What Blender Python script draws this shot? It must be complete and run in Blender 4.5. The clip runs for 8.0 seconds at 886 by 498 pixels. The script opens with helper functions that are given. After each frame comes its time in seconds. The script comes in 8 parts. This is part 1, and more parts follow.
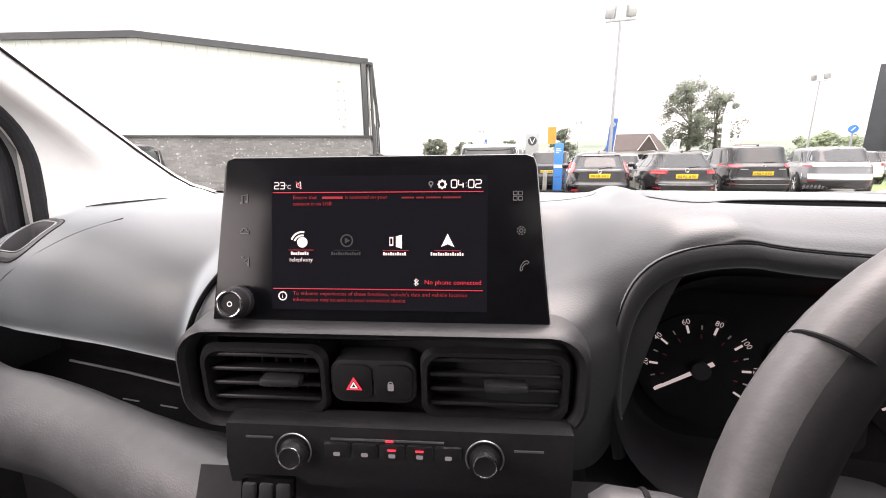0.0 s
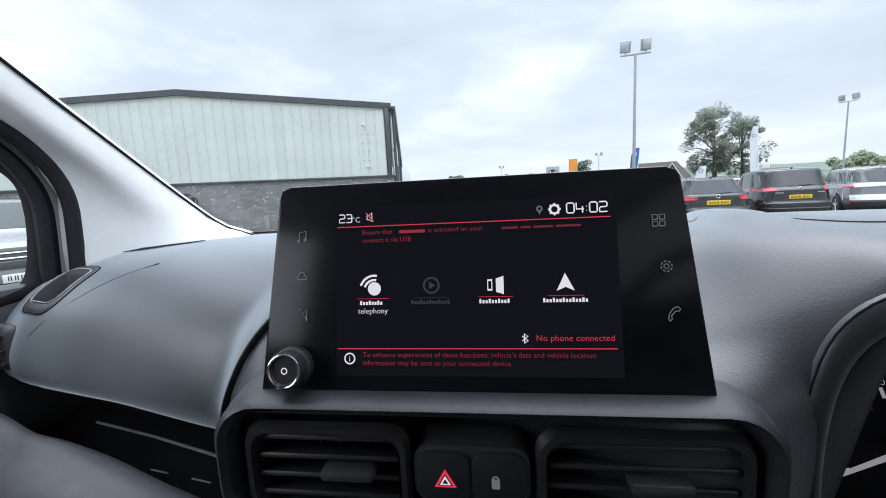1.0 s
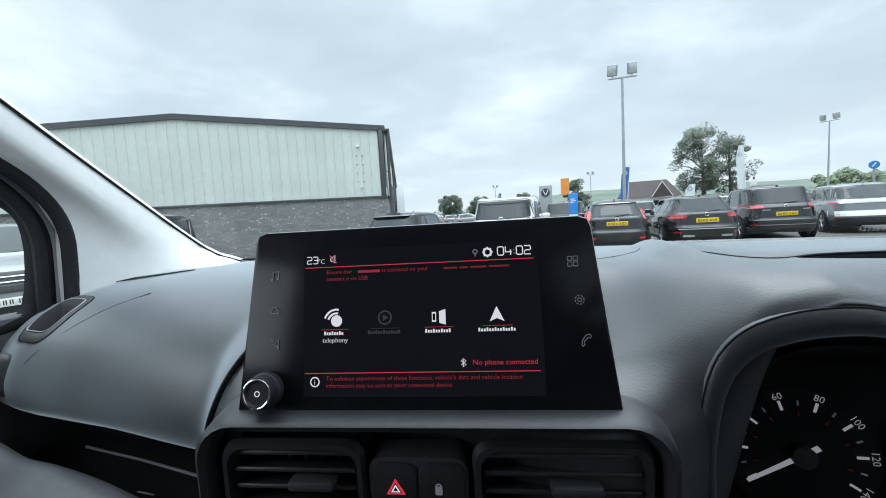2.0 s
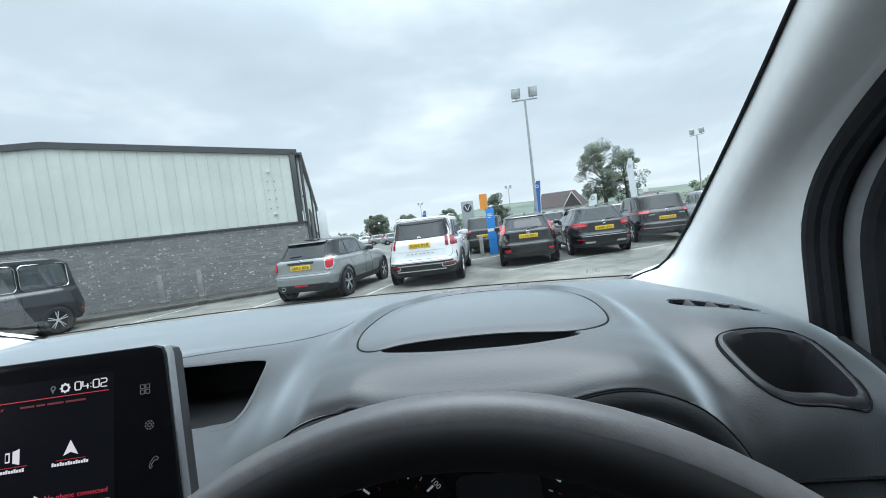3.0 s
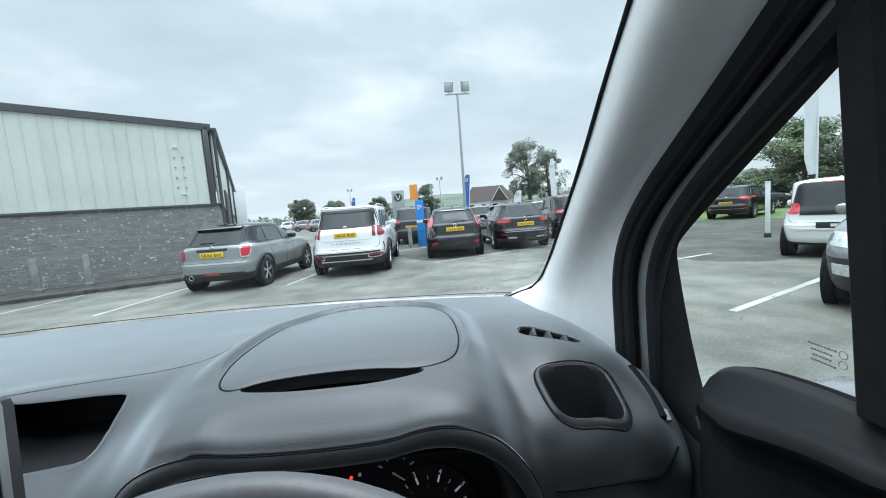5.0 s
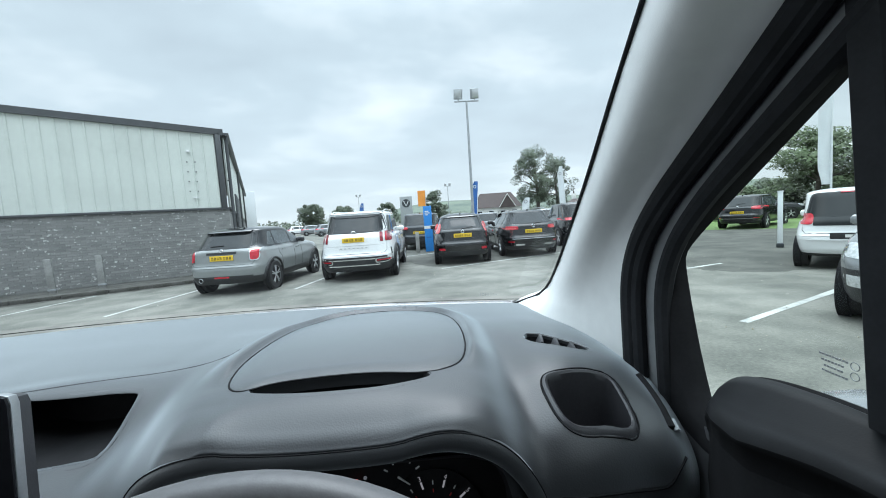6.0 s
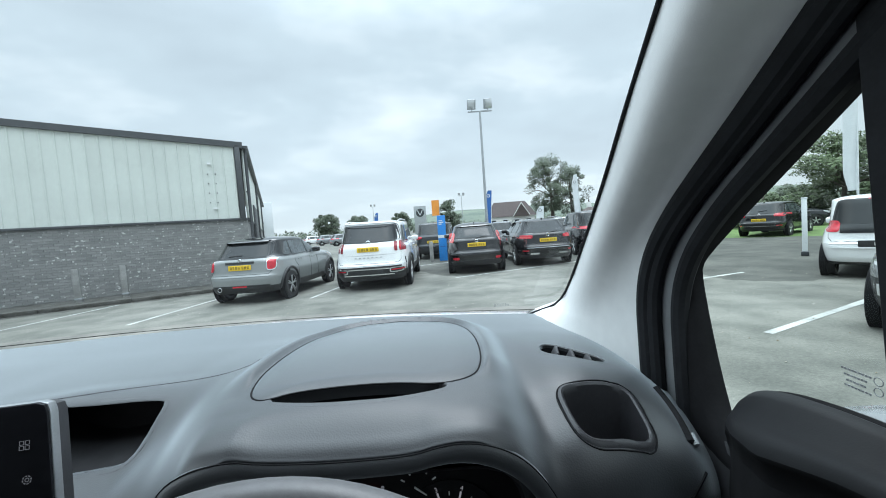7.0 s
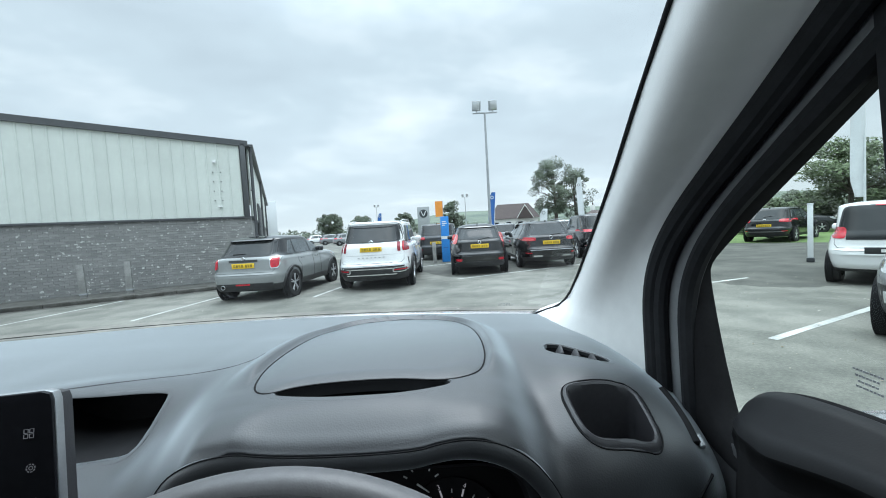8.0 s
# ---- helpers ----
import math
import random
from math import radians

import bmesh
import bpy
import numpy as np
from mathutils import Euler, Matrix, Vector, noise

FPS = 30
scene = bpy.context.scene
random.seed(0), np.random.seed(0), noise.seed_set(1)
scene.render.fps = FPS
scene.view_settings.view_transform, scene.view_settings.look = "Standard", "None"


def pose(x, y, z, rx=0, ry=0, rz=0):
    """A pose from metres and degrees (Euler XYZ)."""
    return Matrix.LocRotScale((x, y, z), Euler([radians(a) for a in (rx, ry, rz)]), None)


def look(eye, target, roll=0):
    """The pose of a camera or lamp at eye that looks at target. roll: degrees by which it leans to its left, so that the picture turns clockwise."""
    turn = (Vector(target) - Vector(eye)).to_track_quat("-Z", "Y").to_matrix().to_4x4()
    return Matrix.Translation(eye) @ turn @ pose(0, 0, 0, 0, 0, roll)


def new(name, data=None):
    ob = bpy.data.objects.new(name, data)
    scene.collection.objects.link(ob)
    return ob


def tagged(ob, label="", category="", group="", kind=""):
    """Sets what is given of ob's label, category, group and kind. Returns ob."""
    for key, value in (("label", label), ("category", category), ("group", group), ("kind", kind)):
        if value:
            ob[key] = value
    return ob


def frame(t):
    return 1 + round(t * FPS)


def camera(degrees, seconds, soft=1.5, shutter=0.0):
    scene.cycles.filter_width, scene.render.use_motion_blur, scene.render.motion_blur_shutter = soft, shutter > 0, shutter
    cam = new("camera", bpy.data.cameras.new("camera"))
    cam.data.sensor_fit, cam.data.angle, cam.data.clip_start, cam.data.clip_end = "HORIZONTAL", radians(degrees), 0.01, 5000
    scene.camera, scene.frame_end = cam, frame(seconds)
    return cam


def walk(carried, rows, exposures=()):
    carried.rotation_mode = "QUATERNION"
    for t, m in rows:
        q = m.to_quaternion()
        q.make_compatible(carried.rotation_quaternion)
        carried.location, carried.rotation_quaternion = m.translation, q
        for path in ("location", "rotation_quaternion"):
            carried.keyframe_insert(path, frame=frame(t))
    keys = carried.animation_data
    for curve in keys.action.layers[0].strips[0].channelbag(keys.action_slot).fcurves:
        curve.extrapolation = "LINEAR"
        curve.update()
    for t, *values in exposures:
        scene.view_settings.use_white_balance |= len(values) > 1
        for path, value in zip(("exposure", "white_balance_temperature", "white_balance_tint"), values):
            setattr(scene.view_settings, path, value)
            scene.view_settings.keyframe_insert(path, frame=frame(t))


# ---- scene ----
cam = camera(97.7, 8.0, 1.0)
PATH = [
    (0, (0.068, -0.278, 1.288), (-0.076, 1.666, 0.843), -0.7),
    (0.2, (0.044, -0.271, 1.295), (-0.175, 1.684, 0.932), -1.9),
    (0.5, (0.028, -0.23, 1.297), (-0.208, 1.733, 0.995), -2.7),
    (0.8, (0.011, -0.22, 1.286), (-0.222, 1.749, 1.019), -2.8),
    (1, (0.014, -0.22, 1.281), (-0.246, 1.745, 1.018), -2.9),
    (1.2, (0.017, -0.226, 1.278), (-0.269, 1.739, 1.040), -2.9),
    (2.3, (0.096, -0.266, 1.312), (-0.073, 1.722, 1.18), -4.8),
    (2.5, (0.153, -0.273, 1.322), (0.055, 1.721, 1.21), -6.2),
    (2.7, (0.217, -0.267, 1.325), (0.239, 1.729, 1.205), -7.1),
    (3, (0.301, -0.284, 1.35), (0.435, 1.709, 1.241), -7.0),
    (3.3, (0.343, -0.309, 1.377), (0.58, 1.675, 1.285), -5.9),
    (3.5, (0.361, -0.323, 1.392), (0.718, 1.641, 1.274), -5.9),
    (4, (0.376, -0.336, 1.407), (0.867, 1.595, 1.23), -5.5),
    (4.5, (0.368, -0.328, 1.4), (0.863, 1.6, 1.197), -4.8),
    (6, (0.363, -0.331, 1.398), (0.812, 1.611, 1.234), -3.8),
    (6.5, (0.362, -0.335, 1.401), (0.777, 1.617, 1.267), -3.9),
    (7, (0.36, -0.338, 1.402), (0.743, 1.622, 1.29), -4.1),
    (7.5, (0.361, -0.338, 1.404), (0.733, 1.625, 1.305), -3.8),
    (8, (0.357, -0.336, 1.397), (0.726, 1.627, 1.292), -3.3),
]
EXPOSURES = [(0, 1.4, 7890, 33), (0.25, 1.15, 7250, 33), (0.5, 0.75, 6600, 31), (0.8, 0.5, 6550, 27), (1.0, 0.5, 6420, 22), (2.4, 0.35, 6300, 14), (8, 0.35, 6280, 13)]
walk(cam, [(t, look(eye, target, roll)) for t, eye, target, roll in PATH], EXPOSURES)

# ---- world and light ----
world = bpy.data.worlds.new("overcast_sky")
scene.world = world
world.use_nodes = True
wn, wl = world.node_tree.nodes, world.node_tree.links
wn.clear()


def wnode(kind, **values):
    n = wn.new(kind)
    for k, v in values.items():
        n.inputs[k].default_value = v
    return n


SUN_ELEVATION, SUN_AZIMUTH = 62.0, 20.0  # degrees; azimuth clockwise from +y
sky = wn.new("ShaderNodeTexSky")
sky.sky_type, sky.sun_disc = "NISHITA", False
sky.sun_elevation, sky.sun_rotation = radians(SUN_ELEVATION), radians(SUN_AZIMUTH)
co = wn.new("ShaderNodeTexCoord")
sep = wn.new("ShaderNodeSeparateXYZ")
wl.new(co.outputs["Generated"], sep.inputs[0])
lift = wn.new("ShaderNodeMath")
lift.operation = "ABSOLUTE"
wl.new(sep.outputs["Z"], lift.inputs[0])
lift2 = wn.new("ShaderNodeMath")
lift2.operation = "ADD"
lift2.inputs[1].default_value = 0.12
wl.new(lift.outputs[0], lift2.inputs[0])
flat = []
for axis in ("X", "Y"):
    d = wn.new("ShaderNodeMath")
    d.operation = "DIVIDE"
    wl.new(sep.outputs[axis], d.inputs[0])
    wl.new(lift2.outputs[0], d.inputs[1])
    flat.append(d)
comb = wn.new("ShaderNodeCombineXYZ")
wl.new(flat[0].outputs[0], comb.inputs[0])
wl.new(flat[1].outputs[0], comb.inputs[1])
clouds = wnode("ShaderNodeTexNoise", Scale=0.55, Detail=7.0, Roughness=0.56, Distortion=0.15)
wl.new(comb.outputs[0], clouds.inputs["Vector"])
ramp = wn.new("ShaderNodeValToRGB")
ramp.color_ramp.elements[0].position, ramp.color_ramp.elements[0].color = 0.36, (0.50, 0.595, 0.645, 1)
ramp.color_ramp.elements[1].position, ramp.color_ramp.elements[1].color = 0.66, (0.93, 1.02, 1.04, 1)
mid = ramp.color_ramp.elements.new(0.5)
mid.color = (0.60, 0.715, 0.765, 1)
wl.new(clouds.outputs["Fac"], ramp.inputs[0])
skydim = wn.new("ShaderNodeMixRGB")
skydim.blend_type = "MULTIPLY"
skydim.inputs[0].default_value = 1.0
skydim.inputs[2].default_value = (0.10, 0.10, 0.10, 1)
wl.new(sky.outputs[0], skydim.inputs[1])
mixsky = wn.new("ShaderNodeMixRGB")
mixsky.inputs[0].default_value = 0.93
wl.new(skydim.outputs[0], mixsky.inputs[1])
veil = wn.new("ShaderNodeMapRange")
for k, v in zip(("From Min", "From Max", "To Min", "To Max"), (0.02, 0.30, 0.65, 0.0)):
    veil.inputs[k].default_value = v
wl.new(sep.outputs["Z"], veil.inputs["Value"])
pale = wn.new("ShaderNodeMixRGB")
pale.inputs[2].default_value = (0.74, 0.845, 0.89, 1)
wl.new(veil.outputs[0], pale.inputs[0])
wl.new(ramp.outputs[0], pale.inputs[1])
wl.new(pale.outputs[0], mixsky.inputs[2])
# an overcast sky is brightest overhead
over = wn.new("ShaderNodeMapRange")
over.interpolation_type = "SMOOTHSTEP"
for k, v in zip(("From Min", "From Max", "To Min", "To Max"), (0.42, 1.0, 0.92, 5.5)):
    over.inputs[k].default_value = v
wl.new(sep.outputs["Z"], over.inputs["Value"])
back = wnode("ShaderNodeBackground", Strength=1.0)
wl.new(mixsky.outputs[0], back.inputs["Color"])
wl.new(over.outputs[0], back.inputs["Strength"])
wo = wn.new("ShaderNodeOutputWorld")
wl.new(back.outputs[0], wo.inputs[0])

sun_data = bpy.data.lights.new("sun", "SUN")
sun_data.energy, sun_data.angle, sun_data.color = 1.1, radians(40), (1.0, 0.985, 0.97)
sun = new("sun", sun_data)
az, el = radians(SUN_AZIMUTH), radians(SUN_ELEVATION)
sun.matrix_world = look((0, 0, 30), (-math.sin(az) * math.cos(el), -math.cos(az) * math.cos(el), 30 - math.sin(el)))



def window_light(name, place, way, w, h, watts):
    """An area lamp added in a cab window's opening to boost the sky light."""
    d = bpy.data.lights.new(name, "AREA")
    d.shape, d.size, d.size_y, d.energy, d.color = "RECTANGLE", w, h, watts, (0.86, 0.96, 1.0)
    ob = new(name, d)
    ob.matrix_world = pose(0, 0, 0, 0, 0, -10) @ look(place, tuple(a + b for a, b in zip(place, way)))


window_light("window_light_passenger", (-0.690, -0.36, 1.37), (0.75, 1, -0.6), 0.58, 0.32, 1.9)
window_light("window_light_driver", (0.695, -0.43, 1.37), (-1, 0.25, -0.15), 0.58, 0.32, 0.12)
window_light("window_light_top", (0.0, -0.02, 1.612), (0, -0.35, -1), 1.05, 0.16, 0.25)

# ---- materials ----


def material(name, colour, rough=0.5, metal=0.0, vary=0.0, scale=20.0, bump=0.0, bump_scale=200.0, spec=0.5, coat=0.0, detail=3.0, second=None, rough_vary=0.0, tone=0.0, sheen=0.0):
    """A surface with variation at two scales and fine relief, in object space (metres)."""
    m = bpy.data.materials.new(name)
    m.use_nodes = True
    nt = m.node_tree
    p = nt.nodes["Principled BSDF"]
    p.inputs["Base Color"].default_value = (*colour, 1)
    p.inputs["Roughness"].default_value = rough
    p.inputs["Metallic"].default_value = metal
    p.inputs["Specular IOR Level"].default_value = spec
    p.inputs["Coat Weight"].default_value = coat
    p.inputs["Coat Roughness"].default_value = 0.05
    p.inputs["Sheen Weight"].default_value, p.inputs["Sheen Roughness"].default_value = sheen, 0.36
    p.inputs["Sheen Tint"].default_value = (0.85, 0.95, 1.0, 1)
    tc = nt.nodes.new("ShaderNodeTexCoord")
    if vary > 0 or second:
        big = nt.nodes.new("ShaderNodeTexNoise")
        big.inputs["Scale"].default_value, big.inputs["Detail"].default_value = scale, detail
        nt.links.new(tc.outputs["Object"], big.inputs["Vector"])
        fine = nt.nodes.new("ShaderNodeTexNoise")
        fine.inputs["Scale"].default_value, fine.inputs["Detail"].default_value = scale * 9, 4
        nt.links.new(tc.outputs["Object"], fine.inputs["Vector"])
        add = nt.nodes.new("ShaderNodeMixRGB")
        add.inputs[0].default_value = 0.4
        nt.links.new(big.outputs["Fac"], add.inputs[1])
        nt.links.new(fine.outputs["Fac"], add.inputs[2])
        cr = nt.nodes.new("ShaderNodeValToRGB")
        lo = second or tuple(c * (1 - vary) for c in colour)
        hi = colour if second else tuple(min(1, c * (1 + vary)) for c in colour)
        cr.color_ramp.elements[0].position, cr.color_ramp.elements[0].color = 0.36, (*lo, 1)
        cr.color_ramp.elements[1].position, cr.color_ramp.elements[1].color = 0.64, (*hi, 1)
        nt.links.new(add.outputs[0], cr.inputs[0])
        nt.links.new(cr.outputs[0], p.inputs["Base Color"])
        if tone > 0:
            inf = nt.nodes.new("ShaderNodeObjectInfo")
            hsv = nt.nodes.new("ShaderNodeHueSaturation")
            mr = nt.nodes.new("ShaderNodeMapRange")
            mr.inputs["To Min"].default_value, mr.inputs["To Max"].default_value = 1 - tone, 1 + tone
            nt.links.new(inf.outputs["Random"], mr.inputs["Value"])
            nt.links.new(mr.outputs[0], hsv.inputs["Value"])
            nt.links.new(cr.outputs[0], hsv.inputs["Color"])
            nt.links.new(hsv.outputs[0], p.inputs["Base Color"])
        if rough_vary > 0:
            mr = nt.nodes.new("ShaderNodeMapRange")
            mr.inputs["To Min"].default_value, mr.inputs["To Max"].default_value = rough - rough_vary, rough + rough_vary
            nt.links.new(add.outputs[0], mr.inputs["Value"])
            nt.links.new(mr.outputs[0], p.inputs["Roughness"])
    if bump > 0:
        gr = nt.nodes.new("ShaderNodeTexVoronoi")
        gr.inputs["Scale"].default_value = bump_scale
        nt.links.new(tc.outputs["Object"], gr.inputs["Vector"])
        bp = nt.nodes.new("ShaderNodeBump")
        bp.inputs["Strength"].default_value, bp.inputs["Distance"].default_value = bump, 0.3 / bump_scale
        nt.links.new(gr.outputs["Distance"], bp.inputs["Height"])
        nt.links.new(bp.outputs[0], p.inputs["Normal"])
    return m


def glow(name, colour, strength):
    m = bpy.data.materials.new(name)
    m.use_nodes = True
    p = m.node_tree.nodes["Principled BSDF"]
    p.inputs["Base Color"].default_value = (0.02, 0.02, 0.02, 1)
    p.inputs["Emission Color"].default_value = (*colour, 1)
    p.inputs["Emission Strength"].default_value = strength
    return m


def pane_material(name, tint, ior):
    """Thin clear glass: straight through, with a Fresnel reflection."""
    m = bpy.data.materials.new(name)
    m.use_nodes = True
    nt = m.node_tree
    nt.nodes.clear()
    tr, gl = nt.nodes.new("ShaderNodeBsdfTransparent"), nt.nodes.new("ShaderNodeBsdfGlossy")
    tr.inputs[0].default_value = (*tint, 1)
    gl.inputs["Roughness"].default_value = 0.0
    fr, mx, out = nt.nodes.new("ShaderNodeFresnel"), nt.nodes.new("ShaderNodeMixShader"), nt.nodes.new("ShaderNodeOutputMaterial")
    fr.inputs["IOR"].default_value = ior
    nt.links.new(fr.outputs[0], mx.inputs[0])
    nt.links.new(tr.outputs[0], mx.inputs[1])
    nt.links.new(gl.outputs[0], mx.inputs[2])
    nt.links.new(mx.outputs[0], out.inputs[0])
    return m


DASH = material("dash_plastic", (0.021, 0.022, 0.024), 0.43, vary=0.12, scale=7, bump=0.16, bump_scale=650, spec=0.62, rough_vary=0.05, sheen=1.0)
DASH_LOWER = material("dash_plastic_lower", (0.068, 0.069, 0.073), 0.45, vary=0.2, scale=7, bump=0.2, bump_scale=500, spec=0.55, rough_vary=0.08)
DASH_DARK = material("dash_plastic_dark", (0.046, 0.047, 0.050), 0.46, vary=0.15, scale=9, bump=0.08, bump_scale=620, spec=0.45)
LEATHER = material("wheel_leather", (0.112, 0.112, 0.115), 0.42, vary=0.15, scale=30, bump=0.12, bump_scale=900, rough_vary=0.06)
TRIM_SOFT = material("door_trim_soft", (0.014, 0.0145, 0.016), 0.5, vary=0.12, scale=12, bump=0.08, bump_scale=700, spec=0.22)
BLACK = material("black_plastic", (0.024, 0.024, 0.027), 0.45, vary=0.2, scale=30, bump=0.15, bump_scale=700)
# near-black for gaps, seals and trim; in recesses it puts shade into the colour
VOID = material("gap_and_recess_shade", (0.012, 0.012, 0.013), 0.8, vary=0.2, scale=40, spec=0.12)
SCREEN_GLASS = material("touchscreen_glass", (0.010, 0.010, 0.012), 0.17, vary=0.2, scale=12, spec=0.16)
GLOSS = material("gloss_black", (0.004, 0.004, 0.005), 0.06, vary=0.2, scale=12, spec=0.55, rough_vary=0.02)
RUBBER = material("seal_rubber", (0.015, 0.016, 0.018), 0.75, vary=0.2, scale=40, spec=0.2)
PILLAR = material("pillar_trim", (0.66, 0.67, 0.66), 0.62, vary=0.05, scale=6, bump=0.2, bump_scale=900, spec=0.35)
LINING = material("roof_lining", (0.55, 0.55, 0.54), 0.95, vary=0.08, scale=12, bump=0.4, bump_scale=700, spec=0.1)
SILVER = material("satin_silver", (0.42, 0.43, 0.44), 0.32, 0.85, vary=0.08, scale=60)
CHROME = material("chrome", (0.75, 0.76, 0.77), 0.12, 1.0, vary=0.05, scale=60)
BODY_STRIP = material("body_paint_strip", (0.17, 0.176, 0.182), 0.5, vary=0.1, scale=20)
GREYBAND = material("grey_trim", (0.26, 0.27, 0.28), 0.45, vary=0.1, scale=20)
SCREEN_WHITE = glow("lit_white", (0.9, 0.92, 0.95), 0.55)
SCREEN_GREY = glow("lit_grey", (0.5, 0.55, 0.6), 0.16)
DIAL_LIT = glow("dial_lit", (0.85, 0.87, 0.92), 0.2)
SCREEN_FAINT = glow("lit_faint", (0.4, 0.45, 0.5), 0.05)
BACKLIGHT = glow("display_backlight", (0.55, 0.65, 0.95), 0.0028)
BACKLIGHT.node_tree.nodes["Principled BSDF"].inputs["Base Color"].default_value = (0.010, 0.010, 0.013, 1)
BACKLIGHT.node_tree.nodes["Principled BSDF"].inputs["Roughness"].default_value = 0.17
BACKLIGHT.node_tree.nodes["Principled BSDF"].inputs["Specular IOR Level"].default_value = 0.16
SCREEN_RED = glow("lit_red", (0.9, 0.05, 0.09), 0.5)
SCREEN_RED_DIM = glow("lit_red_dim", (0.8, 0.04, 0.07), 0.24)
SCREEN_RED_FAINT = glow("lit_red_faint", (0.8, 0.04, 0.07), 0.12)
LAMP_RED = glow("warning_red", (1.0, 0.06, 0.03), 0.9)
MARK_WHITE = material("printed_white", (0.62, 0.63, 0.62), 0.6, vary=0.1, scale=60)
MARK_RED = material("printed_red", (0.35, 0.02, 0.02), 0.6, vary=0.1, scale=60)
WINDSCREEN = pane_material("windscreen_glass", (0.95, 0.985, 0.975), 1.22)
SIDE_GLASS = pane_material("door_glass", (0.88, 0.925, 0.89), 1.25)


def road_material(name, dark, pale):
    m = bpy.data.materials.new(name)
    m.use_nodes = True
    nt = m.node_tree
    p = nt.nodes["Principled BSDF"]
    tc = nt.nodes.new("ShaderNodeTexCoord")

    def tex(scale, detail):
        n = nt.nodes.new("ShaderNodeTexNoise")
        n.inputs["Scale"].default_value, n.inputs["Detail"].default_value = scale, detail
        nt.links.new(tc.outputs["Object"], n.inputs["Vector"])
        return n

    patches, stones, stains = tex(0.4, 8), tex(30, 10), tex(1.6, 9)
    stones.inputs["Roughness"].default_value = 0.8
    cr = nt.nodes.new("ShaderNodeValToRGB")
    cr.color_ramp.elements[0].position, cr.color_ramp.elements[0].color = 0.36, (*dark, 1)
    cr.color_ramp.elements[1].position, cr.color_ramp.elements[1].color = 0.66, (*pale, 1)
    nt.links.new(patches.outputs["Fac"], cr.inputs[0])
    cs = nt.nodes.new("ShaderNodeValToRGB")
    cs.color_ramp.elements[0].position, cs.color_ramp.elements[0].color = 0.35, (0.72, 0.72, 0.72, 1)
    cs.color_ramp.elements[1].position, cs.color_ramp.elements[1].color = 0.62, (1.22, 1.22, 1.20, 1)
    speck = cs.color_ramp.elements.new(0.71)
    speck.color = (2.6, 2.6, 2.5, 1)
    nt.links.new(stones.outputs["Fac"], cs.inputs[0])
    mul = nt.nodes.new("ShaderNodeMixRGB")
    mul.blend_type = "MULTIPLY"
    mul.inputs[0].default_value = 1.0
    nt.links.new(cr.outputs[0], mul.inputs[1])
    nt.links.new(cs.outputs[0], mul.inputs[2])
    st = nt.nodes.new("ShaderNodeValToRGB")
    st.color_ramp.elements[0].position, st.color_ramp.elements[0].color = 0.34, (0.76, 0.77, 0.75, 1)
    st.color_ramp.elements[1].position, st.color_ramp.elements[1].color = 0.60, (1.09, 1.08, 1.05, 1)
    nt.links.new(stains.outputs["Fac"], st.inputs[0])
    mul2 = nt.nodes.new("ShaderNodeMixRGB")
    mul2.blend_type = "MULTIPLY"
    mul2.inputs[0].default_value = 1.0
    nt.links.new(mul.outputs[0], mul2.inputs[1])
    nt.links.new(st.outputs[0], mul2.inputs[2])
    nt.links.new(mul2.outputs[0], p.inputs["Base Color"])
    p.inputs["Roughness"].default_value = 0.85
    p.inputs["Specular IOR Level"].default_value = 0.3
    bp = nt.nodes.new("ShaderNodeBump")
    bp.inputs["Strength"].default_value, bp.inputs["Distance"].default_value = 0.3, 0.004
    nt.links.new(stones.outputs["Fac"], bp.inputs["Height"])
    nt.links.new(bp.outputs[0], p.inputs["Normal"])
    return m


ROAD = road_material("worn_tarmac", (0.108, 0.110, 0.100), (0.182, 0.182, 0.167))
ROAD_NEW_AND_SHADE = road_material("newer_and_shaded_tarmac", (0.055, 0.057, 0.052), (0.092, 0.093, 0.085))
ROAD_PAINT = material("road_paint", (0.50, 0.51, 0.48), 0.8, vary=0.35, scale=3, second=(0.26, 0.27, 0.26))


